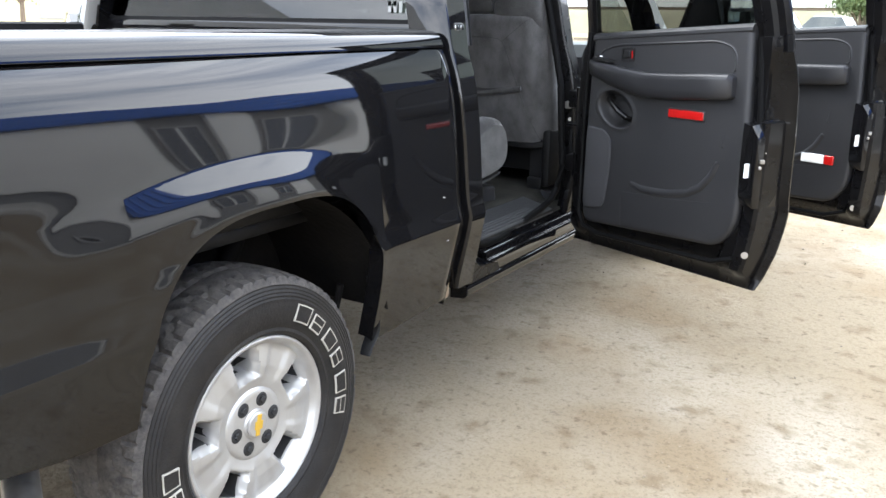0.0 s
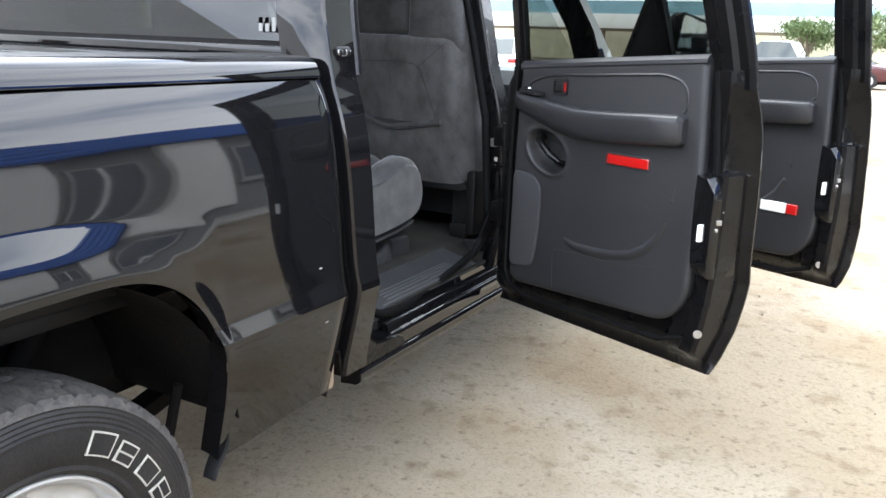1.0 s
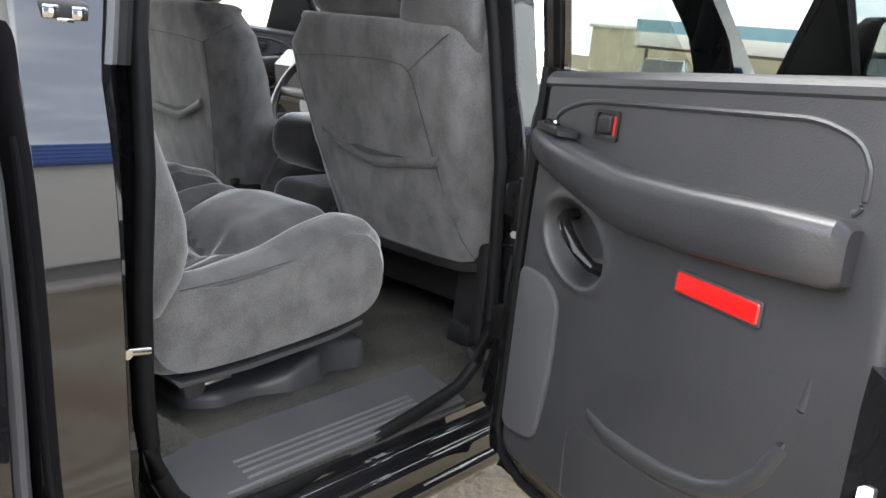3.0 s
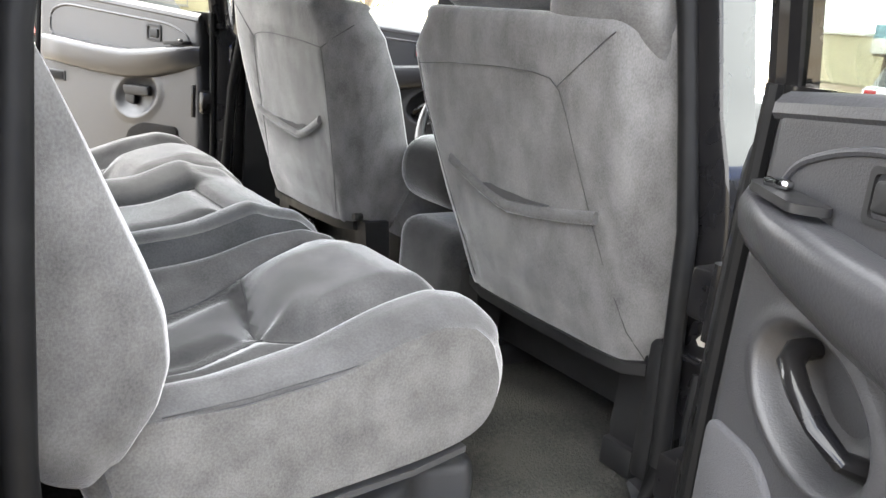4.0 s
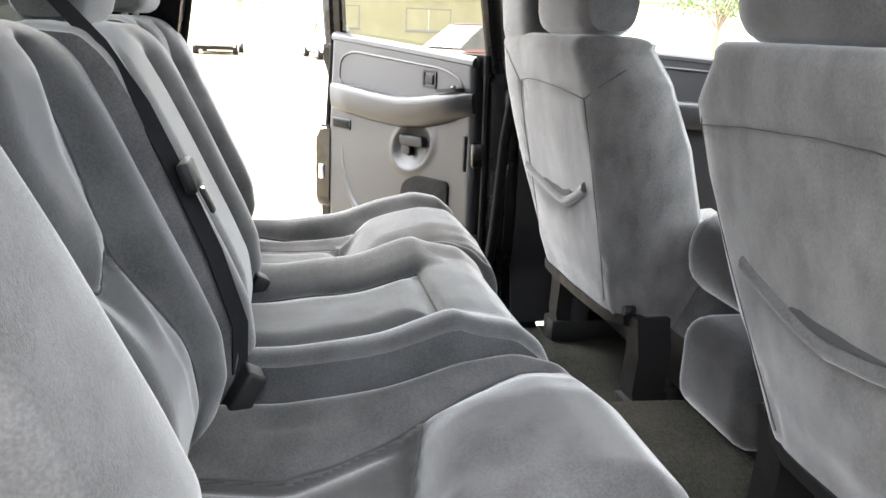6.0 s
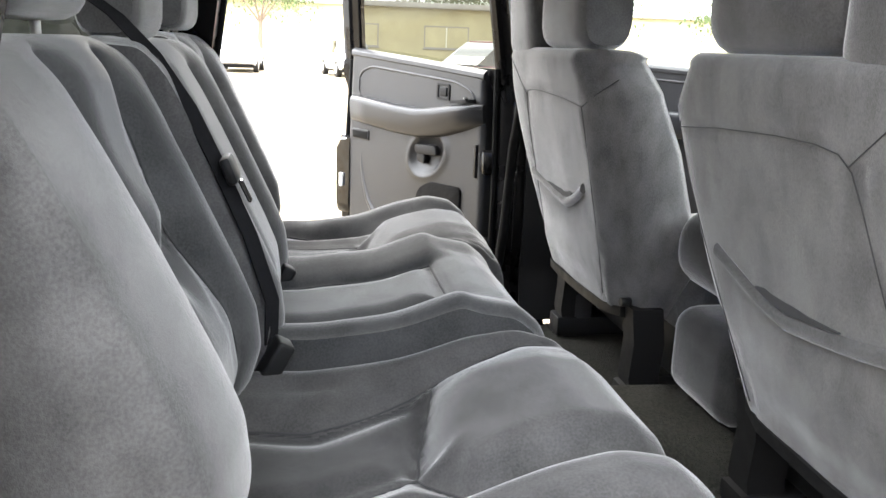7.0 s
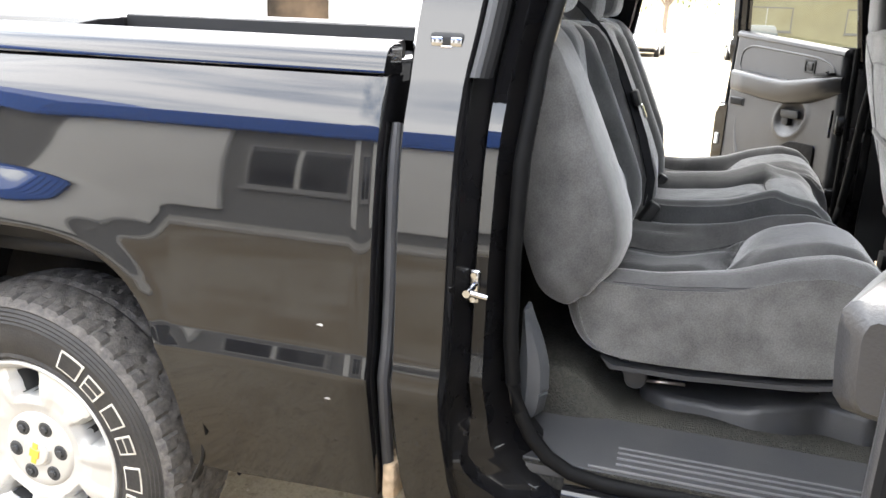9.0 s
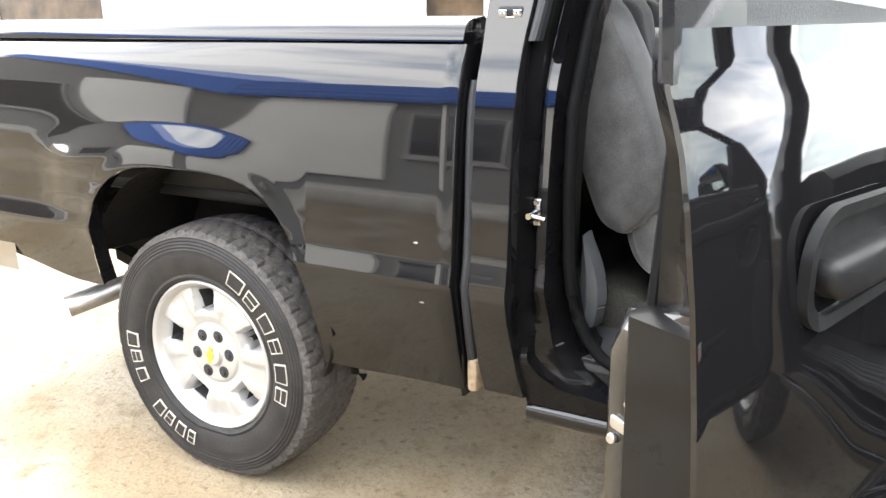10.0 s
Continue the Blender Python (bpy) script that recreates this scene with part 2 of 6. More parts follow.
def slab(bm, pts, lo, hi, to, bevel=0.0):
    """Prism of a 2D polygon between depths lo and hi; to(u, v, w) gives the place. The hi side's rim is rounded by bevel."""
    c = sum((Vector(p) for p in pts), Vector((0, 0))) / len(pts)
    rings = [[to(p[0], p[1], lo) for p in pts]]
    if bevel:
        for k in range(4):
            a = k / 3 * math.pi / 2
            inset, w = bevel * (1 - math.cos(a)), hi - (hi - lo) / abs(hi - lo) * bevel * (1 - math.sin(a))
            ring = []
            for i, p in enumerate(pts):
                p = Vector(p)
                t = (Vector(pts[(i + 1) % len(pts)]) - Vector(pts[i - 1])).normalized()
                nrm = Vector((-t.y, t.x))
                if nrm.dot(c - p) < 0:
                    nrm = -nrm
                q = p + nrm * inset
                ring.append(to(q.x, q.y, w))
            rings.append(ring)
    else:
        rings.append([to(p[0], p[1], hi) for p in pts])
    vs = loft(bm, rings, caps=len(pts) < 9)
    if len(pts) >= 9:
        for ring, w in ((vs[0], lo), (vs[-1], hi)):
            mid = bm.verts.new(to(c.x, c.y, w))
            for i, v in enumerate(ring):
                bm.faces.new((v, ring[(i + 1) % len(ring)], mid))
    return vs


def smooth01(a, b, x):
    t = min(max((x - a) / (b - a), 0.0), 1.0)
    return t * t * (3 - 2 * t)


def pick(table, z):
    """Straight lines between the pairs of a table."""
    for (a, fa), (b, fb) in zip(table, table[1:]):
        if z <= b:
            return fa + (fb - fa) * min(max((z - a) / (b - a), 0), 1)
    return table[-1][1]


def frange(a, b, n):
    return [a + (b - a) * i / n for i in range(n + 1)]


# ---- ground and surroundings ----
def build_ground():
    m = bpy.data.materials.new("packed_dirt")
    m.use_nodes = True
    n, l = m.node_tree.nodes, m.node_tree.links
    b = n["Principled BSDF"]
    b.inputs["Roughness"].default_value, b.inputs["Specular IOR Level"].default_value = 0.95, 0.1
    tc = n.new("ShaderNodeTexCoord")
    last = None
    for scale, detail, lo, hi, col in ((0.55, 6, 0.42, 0.62, (0.292, 0.262, 0.210)), (1.3, 9, 0.46, 0.64, (0.172, 0.126, 0.073)), (7, 9, 0.56, 0.70, (0.140, 0.105, 0.063)),
                                       (26, 9, 0.58, 0.72, (0.105, 0.079, 0.049)), (130, 4, 0.57, 0.72, (0.118, 0.092, 0.060)), (60, 8, 0.50, 0.85, (0.125, 0.096, 0.058)), (95, 3, 0.66, 0.76, (0.268, 0.232, 0.176))):
        t, r, mix = n.new("ShaderNodeTexNoise"), n.new("ShaderNodeMapRange"), n.new("ShaderNodeMix")
        t.inputs["Scale"].default_value, t.inputs["Detail"].default_value = scale, detail
        r.inputs[1].default_value, r.inputs[2].default_value, r.inputs[4].default_value = lo, hi, 0.75
        mix.data_type = "RGBA"
        mix.inputs[6].default_value, mix.inputs[7].default_value = (0.216, 0.177, 0.120, 1), (*col, 1)
        l.new(tc.outputs["Object"], t.inputs["Vector"]), l.new(t.outputs["Fac"], r.inputs[0]), l.new(r.outputs[0], mix.inputs[0])
        if last:
            l.new(last.outputs[2], mix.inputs[6])
        last = mix
    l.new(last.outputs[2], b.inputs["Base Color"])
    t, bp = n.new("ShaderNodeTexNoise"), n.new("ShaderNodeBump")
    t.inputs["Scale"].default_value, t.inputs["Detail"].default_value = 42, 10
    t.inputs["Roughness"].default_value = 0.62
    bp.inputs["Strength"].default_value, bp.inputs["Distance"].default_value = 0.7, 0.018
    l.new(tc.outputs["Object"], t.inputs["Vector"]), l.new(t.outputs["Fac"], bp.inputs["Height"]), l.new(bp.outputs["Normal"], b.inputs["Normal"])
    bm = bmesh.new()
    xs = sorted(set([-900, -300, -120, -60, -30, -16, -10] + frange(-6, 8, 70) + [11, 16, 30, 60, 120, 300, 900]))
    ys = sorted(set([-900, -300, -120, -60, -30, -16, -9] + frange(-5, 9, 70) + [13, 18, 30, 60, 120, 300, 900]))

    def h(x, y):
        near = 1 - smooth01(5, 9, math.hypot(x - 1, y - 1.5))
        return near * (0.02 * (noise.noise((x * 0.8, y * 0.8, 3.1))) + 0.006 * noise.noise((x * 4, y * 4, 1.7)))
    grid(bm, [[(x, y, h(x, y)) for y in ys] for x in xs])
    tagged(part("ground", bm, m), "packed sandy dirt yard with darker damp patches", "ground", kind="structure")
    # loose stones
    rng = random.Random(5)
    bm = bmesh.new()
    for _ in range(420):
        x, y = rng.uniform(0.3, 4.5), rng.uniform(-1.5, 6)
        r = rng.choice((0.003, 0.004, 0.005, 0.007)) * rng.uniform(0.7, 1.4)
        bmesh.ops.create_icosphere(bm, subdivisions=1, radius=r, matrix=Matrix.Translation((x, y, h(x, y) + r * 0.3)) @ Euler((rng.random() * 6, rng.random() * 6, 0)).to_matrix().to_4x4() @ Matrix.Diagonal((1, rng.uniform(0.6, 1), 0.6, 1)))
    tagged(part("gravel", bm, material("pale_stone", (0.20, 0.165, 0.12), 0.9, vary=0.9, scale=9, second=(0.15, 0.12, 0.09)), smooth=False), "scattered small pale stones on the dirt", "gravel", kind="stuff")


STUCCO = material("grey_stucco", (0.195, 0.192, 0.184), 0.9, vary=0.5, scale=3, second=(0.17, 0.167, 0.16), bump=0.5, bump_scale=90, vary2=0.3)
STUCCO_WHITE = material("white_stucco", (0.74, 0.73, 0.695), 0.9, vary=0.5, scale=2, second=(0.64, 0.63, 0.60), bump=0.4, bump_scale=90)
BLUE = material("blue_metal_roof", (0.008, 0.10, 0.46), 0.4, vary=0.4, scale=2, second=(0.012, 0.13, 0.52))
WINDOW_DARK = material("dark_window_glass", (0.015, 0.016, 0.017), 0.05, coat=1.0)
FRAME_GREY = material("window_frame_paint", (0.30, 0.295, 0.285), 0.5, vary=0.3, scale=10)


def window_unit(parent, x, y0, y1, z0, z1, face, mullion=True, pane=None):
    """Framed window set in a wall that faces along x (face -1 or 1)."""
    w = thing("window", (x, (y0 + y1) / 2, z0), "dark sliding window in a grey frame", "window", kind="structure") if parent is None else None
    bm = bmesh.new()
    t = 0.06
    for lo, hi in (((y0, z0), (y1, z0 + t)), ((y0, z1 - t), (y1, z1)), ((y0, z0 + t), (y0 + t, z1 - t)), ((y1 - t, z0 + t), (y1, z1 - t))):
        box(bm, (x - 0.04, lo[0], lo[1]), (x + 0.04, hi[0], hi[1]), 0.006)
    fr = part("window", bm, FRAME_GREY, parent or w)
    bm = bmesh.new()
    box(bm, (x - 0.012, y0 + t, z0 + t), (x + 0.012, y1 - t, z1 - t))
    part("pane", bm, pane or WINDOW_DARK, fr)
    if mullion:
        bm = bmesh.new()
        box(bm, (x - 0.03, (y0 + y1) / 2 - 0.03, z0 + t), (x + 0.03, (y0 + y1) / 2 + 0.03, z1 - t), 0.005)
        part("mullion", bm, STUCCO_WHITE, fr)
    bm = bmesh.new()
    box(bm, (x + face * 0.02 - 0.05, y0 - 0.05, z0 - 0.07), (x + face * 0.02 + 0.05, y1 + 0.05, z0), 0.01)
    part("window_sill", bm, FRAME_GREY, fr)


def build_office():
    """Long low building that faces the truck's open side: it shows in the paint."""
    X = 8.6
    b = thing("office_building", (X + 3, 0, 0), "low grey and white stucco building with a blue metal roof", "building")
    brown = material("dark_brown_matt", (0.035, 0.027, 0.022), 0.85, vary=0.5, scale=4)
    # the carport is added, unseen, for a dark end to the paint's reflections
    for name, lo, hi, mt in (("wall", (X, -6.4, 0), (X + 7, 12.6, 3.12), STUCCO), ("carport_wall", (X + 5.5, 12.6, 0), (X + 7, 17, 3.12), brown), ("carport_end", (X + 0.4, 16.8, 0), (X + 5.5, 17, 3.12), brown)):
        bm = bmesh.new()
        box(bm, lo, hi)
        part(name, bm, mt, b)
    bm = bmesh.new()
    loft(bm, [[(x, y, z) for y, z in ((-16, 0), (-6.4, 0), (-6.4, 3.12), (-16, 8.4))] for x in (X, X + 7)])
    part("gable_wall", bm, STUCCO, b, smooth=False)
    bm = bmesh.new()
    loft(bm, [[(x, y, z) for y, z in ((-16.5, 8.55), (-6.4, 3.0), (-6.4, 4.0), (-16.5, 9.75))] for x in (X - 0.35, X + 7.5)])
    part("gable_edge", bm, BLUE, b, "blue metal gable edge", smooth=False)
    for y0, y1 in ((-9.8, -7.2), (-6.2, -4.15), (-2.1, -0.4), (3.2, 5.85), (7.2, 8.15), (9.9, 11.6)):
        bm = bmesh.new()
        box(bm, (X - 0.12, y0, 0.35), (X, y1, 2.98 + 0.55 * max(-6.4 - y1, 0)), 0.02)
        part("wall_panel", bm, STUCCO_WHITE, b, "white stucco panel")
    # dark window: a matt brown pane in place of glass
    window_unit(b, X - 0.03, -13.6, -10.3, 0.75, 2.75, -1, False, brown)
    for y0, y1 in ((-3.85, -2.4), (0.6, 2.6), (6.05, 6.98), (8.38, 9.6)):
        window_unit(b, X - 0.03, y0, y1, 1.02, 2.48, -1)
    bm = bmesh.new()
    box(bm, (X - 0.35, -6.4, 3.0), (X + 7.5, 17.5, 4.0), 0.03)
    fascia = part("roof_edge", bm, BLUE, b, "blue ribbed metal fascia")
    # low sloping roof
    bm = bmesh.new()
    loft(bm, [[(X - 0.30, y, 4.0), (X + 3.2, yt, 4.35), (X + 7.4, y, 4.0)] for y, yt in ((-6.4, -5.6), (17.5, 16.7))])
    part("roof", bm, BLUE, b, smooth=False)
    for k in range(5):
        bm = bmesh.new()
        box(bm, (X - 0.385, -6.4, 3.10 + k * 0.19), (X - 0.345, 17.5, 3.17 + k * 0.19), 0.015)
        part("roof_rib", bm, BLUE, fascia)
    bm = bmesh.new()
    box(bm, (X - 1.0, -16.6, 0.0), (X, 17.6, 0.08), 0.02)
    part("plinth", bm, material("walkway_concrete", (0.42, 0.40, 0.36), 0.9, vary=0.5, scale=3, bump=0.3), b)


# ---- the truck ----
BELT = 1.27                      # height of the shoulder line
SIDE = [(0.44, 0.946), (0.47, 0.957), (0.52, 0.968), (0.60, 0.988), (0.68, 1.007), (0.745, 1.021), (0.757, 1.023), (0.764, 1.0215), (0.798, 1.0125), (0.806, 1.011),
        (0.90, 1.003), (1.00, 0.997), (1.10, 0.987), (1.18, 0.975), (1.235, 0.961), (1.265, 0.949), (1.287, 0.937), (1.34, 0.905)]
ARCH_Y, ARCH_Z, ARCH_W, ARCH_H, ARCH_P = 0.033, 0.45, 0.409, 0.512, 3.1


def side_x(z):
    """Width of the body's side at a height, its upper part drawn as one smooth curve."""
    w = min(0.048, max(z - 0.84, 0.0))
    return pick(SIDE, z) if w < 0.002 else sum(pick(SIDE, z + w * k / 6) for k in range(-6, 7)) / 13


def arch_q(y, z):
    a, b = abs(y - ARCH_Y) / ARCH_W, max(z - ARCH_Z, 0) / ARCH_H
    return (a ** ARCH_P + b ** ARCH_P) ** (1 / ARCH_P)


def arch_low(y, bottom):
    a = abs(y - ARCH_Y) / ARCH_W
    return max(bottom, ARCH_Z + ARCH_H * max(1 - a ** ARCH_P, 0) ** (1 / ARCH_P)) if a < 1 else bottom


def skin_x(y, z):
    """Outer skin of the bed's side, with the swelling over the wheel and its narrow upper shelf."""
    v = y + 0.03
    amp = max(1 - (v / 0.47) ** 2, 0.0) ** 1.2 if v > 0 else max(1 - (-v / 0.52) ** 3.5, 0.0)
    below = 1.078 - 0.27 * v * v - z
    # a hollow above the crease, an even slope below it, then a quick turn to upright
    if below < 0:
        swell = 0.0045 * math.exp(below / 0.035)
    else:
        q = min(max((below - 0.040) / 0.060, 0.0), 1.0)
        swell = 0.0045 + 0.31 * (min(below, 0.040) + 0.060 * (q - q ** 3 + q ** 4 / 2))
    swell *= amp * smooth01(0.70, 0.86, z) * (1 - 0.2 * smooth01(0.02, 0.30, y))
    d = (arch_q(y, z) - 1) * 0.46
    # towards the tail the side stays upright higher up before it curls in
    if 0.90 < z < 1.287:
        z = 0.90 + 0.387 * ((z - 0.90) / 0.387) ** (1 + 1.5 * smooth01(0.35, -0.75, y))
    return side_x(z) + swell + 0.003 * (1 - smooth01(0.0, 0.05, d)) * (1 - smooth01(0.44, 0.54, abs(y - ARCH_Y)))


def bed_side(truck, sx):
    ys = sorted(set([round(v, 4) for v in frange(-1.04, ARCH_Y - ARCH_W, 12) + frange(ARCH_Y + ARCH_W, 0.846, 10)]
                    + [round(ARCH_Y - ARCH_W * math.cos(math.pi * k / 72), 4) for k in range(73)]))
    zs = sorted(set([round(v, 4) for v in frange(0.46, 0.74, 8) + [0.75, 0.758, 0.764, 0.772, 0.782, 0.792, 0.798, 0.804, 0.812] + frange(0.83, 1.2, 75) + frange(1.205, 1.287, 9)]))

    def low(y):
        return 0.56 + 0.06 * smooth01(-0.45, -0.85, y) if y < 0 else 0.47 + 0.012 * smooth01(0.5, 0.8, y)
    bm = bmesh.new()
    rows = []
    for y in ys:
        lo = arch_low(y, low(y))
        rows.append([(sx * skin_x(y, max(z, lo)), y, max(z, lo)) for z in zs])
    grid(bm, rows)
    # rolled lip round the wheel opening and the lower edge
    edge = [(y, arch_low(y, low(y))) for y in ys]
    grid(bm, [[(sx * (skin_x(y, z) - 0.001), y, z), (sx * (skin_x(y, z) - 0.012), y, z + 0.008), (sx * (skin_x(y, z) - 0.05), y, z + 0.012)] for y, z in edge])
    # front end of the panel folds in towards the gap
    grid(bm, [[(sx * side_x(z), 0.846, z), (sx * (side_x(z) - 0.006), 0.852, z), (sx * (side_x(z) - 0.07), 0.852, z)] for z in zs])
    bmesh.ops.remove_doubles(bm, verts=bm.verts, dist=0.0006)
    part("bed_side", bm, PAINT, truck, "glossy black bed side with a swelling over the wheel", angle=50)
    # top rail: body-coloured roll above a fine joint
    prof = [(0.933, 1.288), (0.941, 1.292), (0.940, 1.300), (0.930, 1.322), (0.917, 1.334), (0.899, 1.340), (0.862, 1.341), (0.855, 1.335), (0.853, 1.29)]
    bm = bmesh.new()
    loft(bm, [[(sx * x, y, z) for x, z in prof] for y in [-1.04, -0.6, -0.2, 0.2, 0.6, 0.832, 0.844]])
    part("bed_rail", bm, PAINT, truck, "black rolled bed rail")
    bm = bmesh.new()
    loft(bm, [[(sx * x, y, z) for x, z in ((0.889, 1.3405), (0.857, 1.3415), (0.81, 1.345), (0.80, 1.338), (0.80, 1.25), (0.83, 1.25), (0.84, 1.335))] for y in (-1.03, -0.3, 0.4, 0.83)])
    part("rail_cap", bm, BLACK, truck, "black plastic bed rail cap")
    bm = bmesh.new()
    box(bm, (sx * 0.80 if sx > 0 else -0.82, -1.02, 0.86), (0.82 if sx > 0 else sx * 0.80, 0.83, 1.30), 0.01)
    part("bed_inner_wall", bm, BLACK, truck)
    # wheel housing
    bm = bmesh.new()
    rows = []
    for k in range(25):
        a = math.pi * (0.04 + 0.85 * k / 24)
        y, z = ARCH_Y + math.cos(a) * 0.46, 0.50 + math.sin(a) * 0.47
        rows.append([(sx * x, y, z) for x in (0.985, 0.86, 0.72, 0.58)])
    grid(bm, rows)
    f = [bm.verts.new(r[-1]) for r in rows]
    bm.faces.new(f)
    part("wheel_housing", bm, DARK, truck, "dark dusty wheel housing")


def wheel(truck, x, y, sx, rear=True):
    """Five broad spokes, six lug nuts, an all-terrain tyre with raised pale lettering."""
    c, R = Vector((x, y, 0.39)), 0.395
    turn = 1.05 if rear else 0.3

    def at(r, a, w):
        return c + Vector((sx * w, math.cos(a) * r, math.sin(a) * r))
    # rim face: five tapered pockets between broad spokes
    NA = 250
    prof = [(0.0, 0.098), (0.036, 0.097), (0.040, 0.092), (0.060, 0.091), (0.084, 0.092), (0.090, 0.089), (0.094, 0.085), (0.105, 0.088), (0.122, 0.094), (0.150, 0.097), (0.180, 0.094), (0.198, 0.091), (0.206, 0.090),
            (0.212, 0.098), (0.217, 0.108), (0.225, 0.113), (0.231, 0.111), (0.234, 0.102), (0.231, 0.07)]
    rr = [0.0, 0.02, 0.036, 0.040, 0.050, 0.060, 0.072, 0.084, 0.090, 0.094] + frange(0.098, 0.210, 34) + [0.214, 0.217, 0.221, 0.225, 0.229, 0.232]

    def pocket(r, a):
        """Depth inside the pocket's mouth, negative outside."""
        k = (((a - turn) / (2 * math.pi) * 5) % 1.0 - 0.5) * 2 * math.pi / 5
        u, v = r * math.sin(k), r * math.cos(k)
        half = 0.036 + 0.10 * (v - 0.125)
        du, dv = half - abs(u), min(v - 0.122, 0.2035 - math.hypot(u, v))
        return min(du, dv) if min(du, dv) < 0 or min(du, dv) > 0.012 else min(du, dv) * 0.8 + 0.2 * max(du, dv) * 0.3
    bm = bmesh.new()
    pts, deep = [], []
    for r in rr[1:]:
        row, drow = [], []
        for k in range(NA):
            a = 2 * math.pi * k / NA
            d = pocket(r, a)
            f = abs(((a - turn) / (2 * math.pi) * 5) % 1.0 - 0.5)
            ridge = 0.005 * smooth01(0.30, 0.42, f) * smooth01(0.10, 0.13, r) * smooth01(0.215, 0.19, r)
            wv = pick(prof, r) - ridge - 0.002 * smooth01(-0.006, 0.0, d) - 0.010 * smooth01(0.0, 0.003, d) - 0.018 * smooth01(0.003, 0.012, d) - 0.045 * smooth01(0.011, 0.014, d)
            row.append(at(r, a, wv))
            drow.append(d)
        pts.append(row)
        deep.append(drow)
    pts.append([at(0.234, 2 * math.pi * k / NA, 0.102) for k in range(NA)])
    pts.append([at(0.231, 2 * math.pi * k / NA, 0.07) for k in range(NA)])
    deep += [[-1] * NA] * 2
    # pocket floors are near-black, in place of the dark inside open holes
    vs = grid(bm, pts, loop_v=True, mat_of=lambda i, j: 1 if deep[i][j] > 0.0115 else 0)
    bm.faces.new(vs[0][::-1])
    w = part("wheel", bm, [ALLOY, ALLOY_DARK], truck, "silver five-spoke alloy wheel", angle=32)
    bm = bmesh.new()
    grid(bm, [[at(0.205, 2 * math.pi * k / 48, q) for k in range(48)] for q in (0.07, -0.10)], loop_v=True)
    part("barrel", bm, DARK, w)
    for k in range(6):
        a = 2 * math.pi * k / 6 + 0.10
        bm = bmesh.new()
        p = at(0.064, a, 0)
        # the wide black disc stands for the dark hole round the nut
        for rad, z0, z1, sides in ((0.0190, 0.080, 0.0935, 20), (0.0095, 0.0935, 0.099, 6)):
            loft(bm, [[p + Vector((sx * h, math.cos(2 * math.pi * j / sides) * q, math.sin(2 * math.pi * j / sides) * q)) for j in range(sides)] for h, q in ((z0, rad), (z1 - 0.002, rad), (z1, rad * 0.8))])
        part("lug_nut", bm, ALLOY_DARK, w, "black lug nut")
    bm = bmesh.new()
    loft(bm, [[at(q, 2 * math.pi * j / 28, h) for j in range(28)] for h, q in ((0.094, 0.034), (0.101, 0.034), (0.1035, 0.030))])
    cap = part("centre_cap", bm, ALLOY, w)
    bm = bmesh.new()
    for lo, hi, th in (((-0.028, -0.007), (0.028, 0.007), 0.0015), ((-0.011, -0.013), (0.011, 0.013), 0.0022)):
        m = Matrix.Translation(c) @ Matrix.Rotation(1.35, 4, "X")
        box(bm, (sx * 0.104 - th, lo[0], lo[1]), (sx * 0.104 + th, hi[0], hi[1]), 0.001, 1, m)
    part("emblem", bm, GOLD, cap, "gold emblem", smooth=False)
    # tyre
    side = [(-0.095, 0.215), (-0.118, 0.245), (-0.130, 0.295), (-0.128, 0.340), (-0.118, 0.372)]
    tread = [(-0.112 + 0.224 * k / 18, 0.3905 - 0.010 * abs(k / 9 - 1) ** 2.4) for k in range(19)]
    side2 = [(0.118, 0.372), (0.1225, 0.362), (0.1215, 0.358), (0.1255, 0.353), (0.1245, 0.349), (0.1280, 0.344), (0.1270, 0.340), (0.1300, 0.335), (0.1285, 0.331), (0.1308, 0.326), (0.1295, 0.318), (0.1305, 0.312), (0.130, 0.295), (0.127, 0.270), (0.1195, 0.252), (0.1215, 0.244), (0.116, 0.236), (0.100, 0.228), (0.088, 0.215)]
    prof = side + tread + side2
    NT, first = 300, len(side)
    bm = bmesh.new()
    rows = []
    for i in range(NT):
        a = 2 * math.pi * i / NT
        row = []
        for j, (h, r) in enumerate(prof):
            col = j - first
            if 0 <= col < 19:
                zig = int(round(1.2 * math.sin(i * 0.9)))
                groove = col in (4 + zig, 9, 14 - zig) or ((col < 3 or col > 15) and i % 5 == 0) or (4 < col < 14 and (i + col) % 6 == 0)
                r -= 0.0065 if groove else 0.0
            elif j in (first - 1, first + 19) and i % 7 < 2:
                r -= 0.006
            flat = 0.006 * smooth01(-0.965, -1.0, math.sin(a))
            row.append(at(r - flat, a, h))
        rows.append(row)
    grid(bm, rows, loop_u=True, mat_of=lambda i, j: 1 if first - 1 <= j <= first + 19 else 0)
    part("tyre", bm, [TYRE, TREAD], w, "worn all-terrain tyre", angle=28)
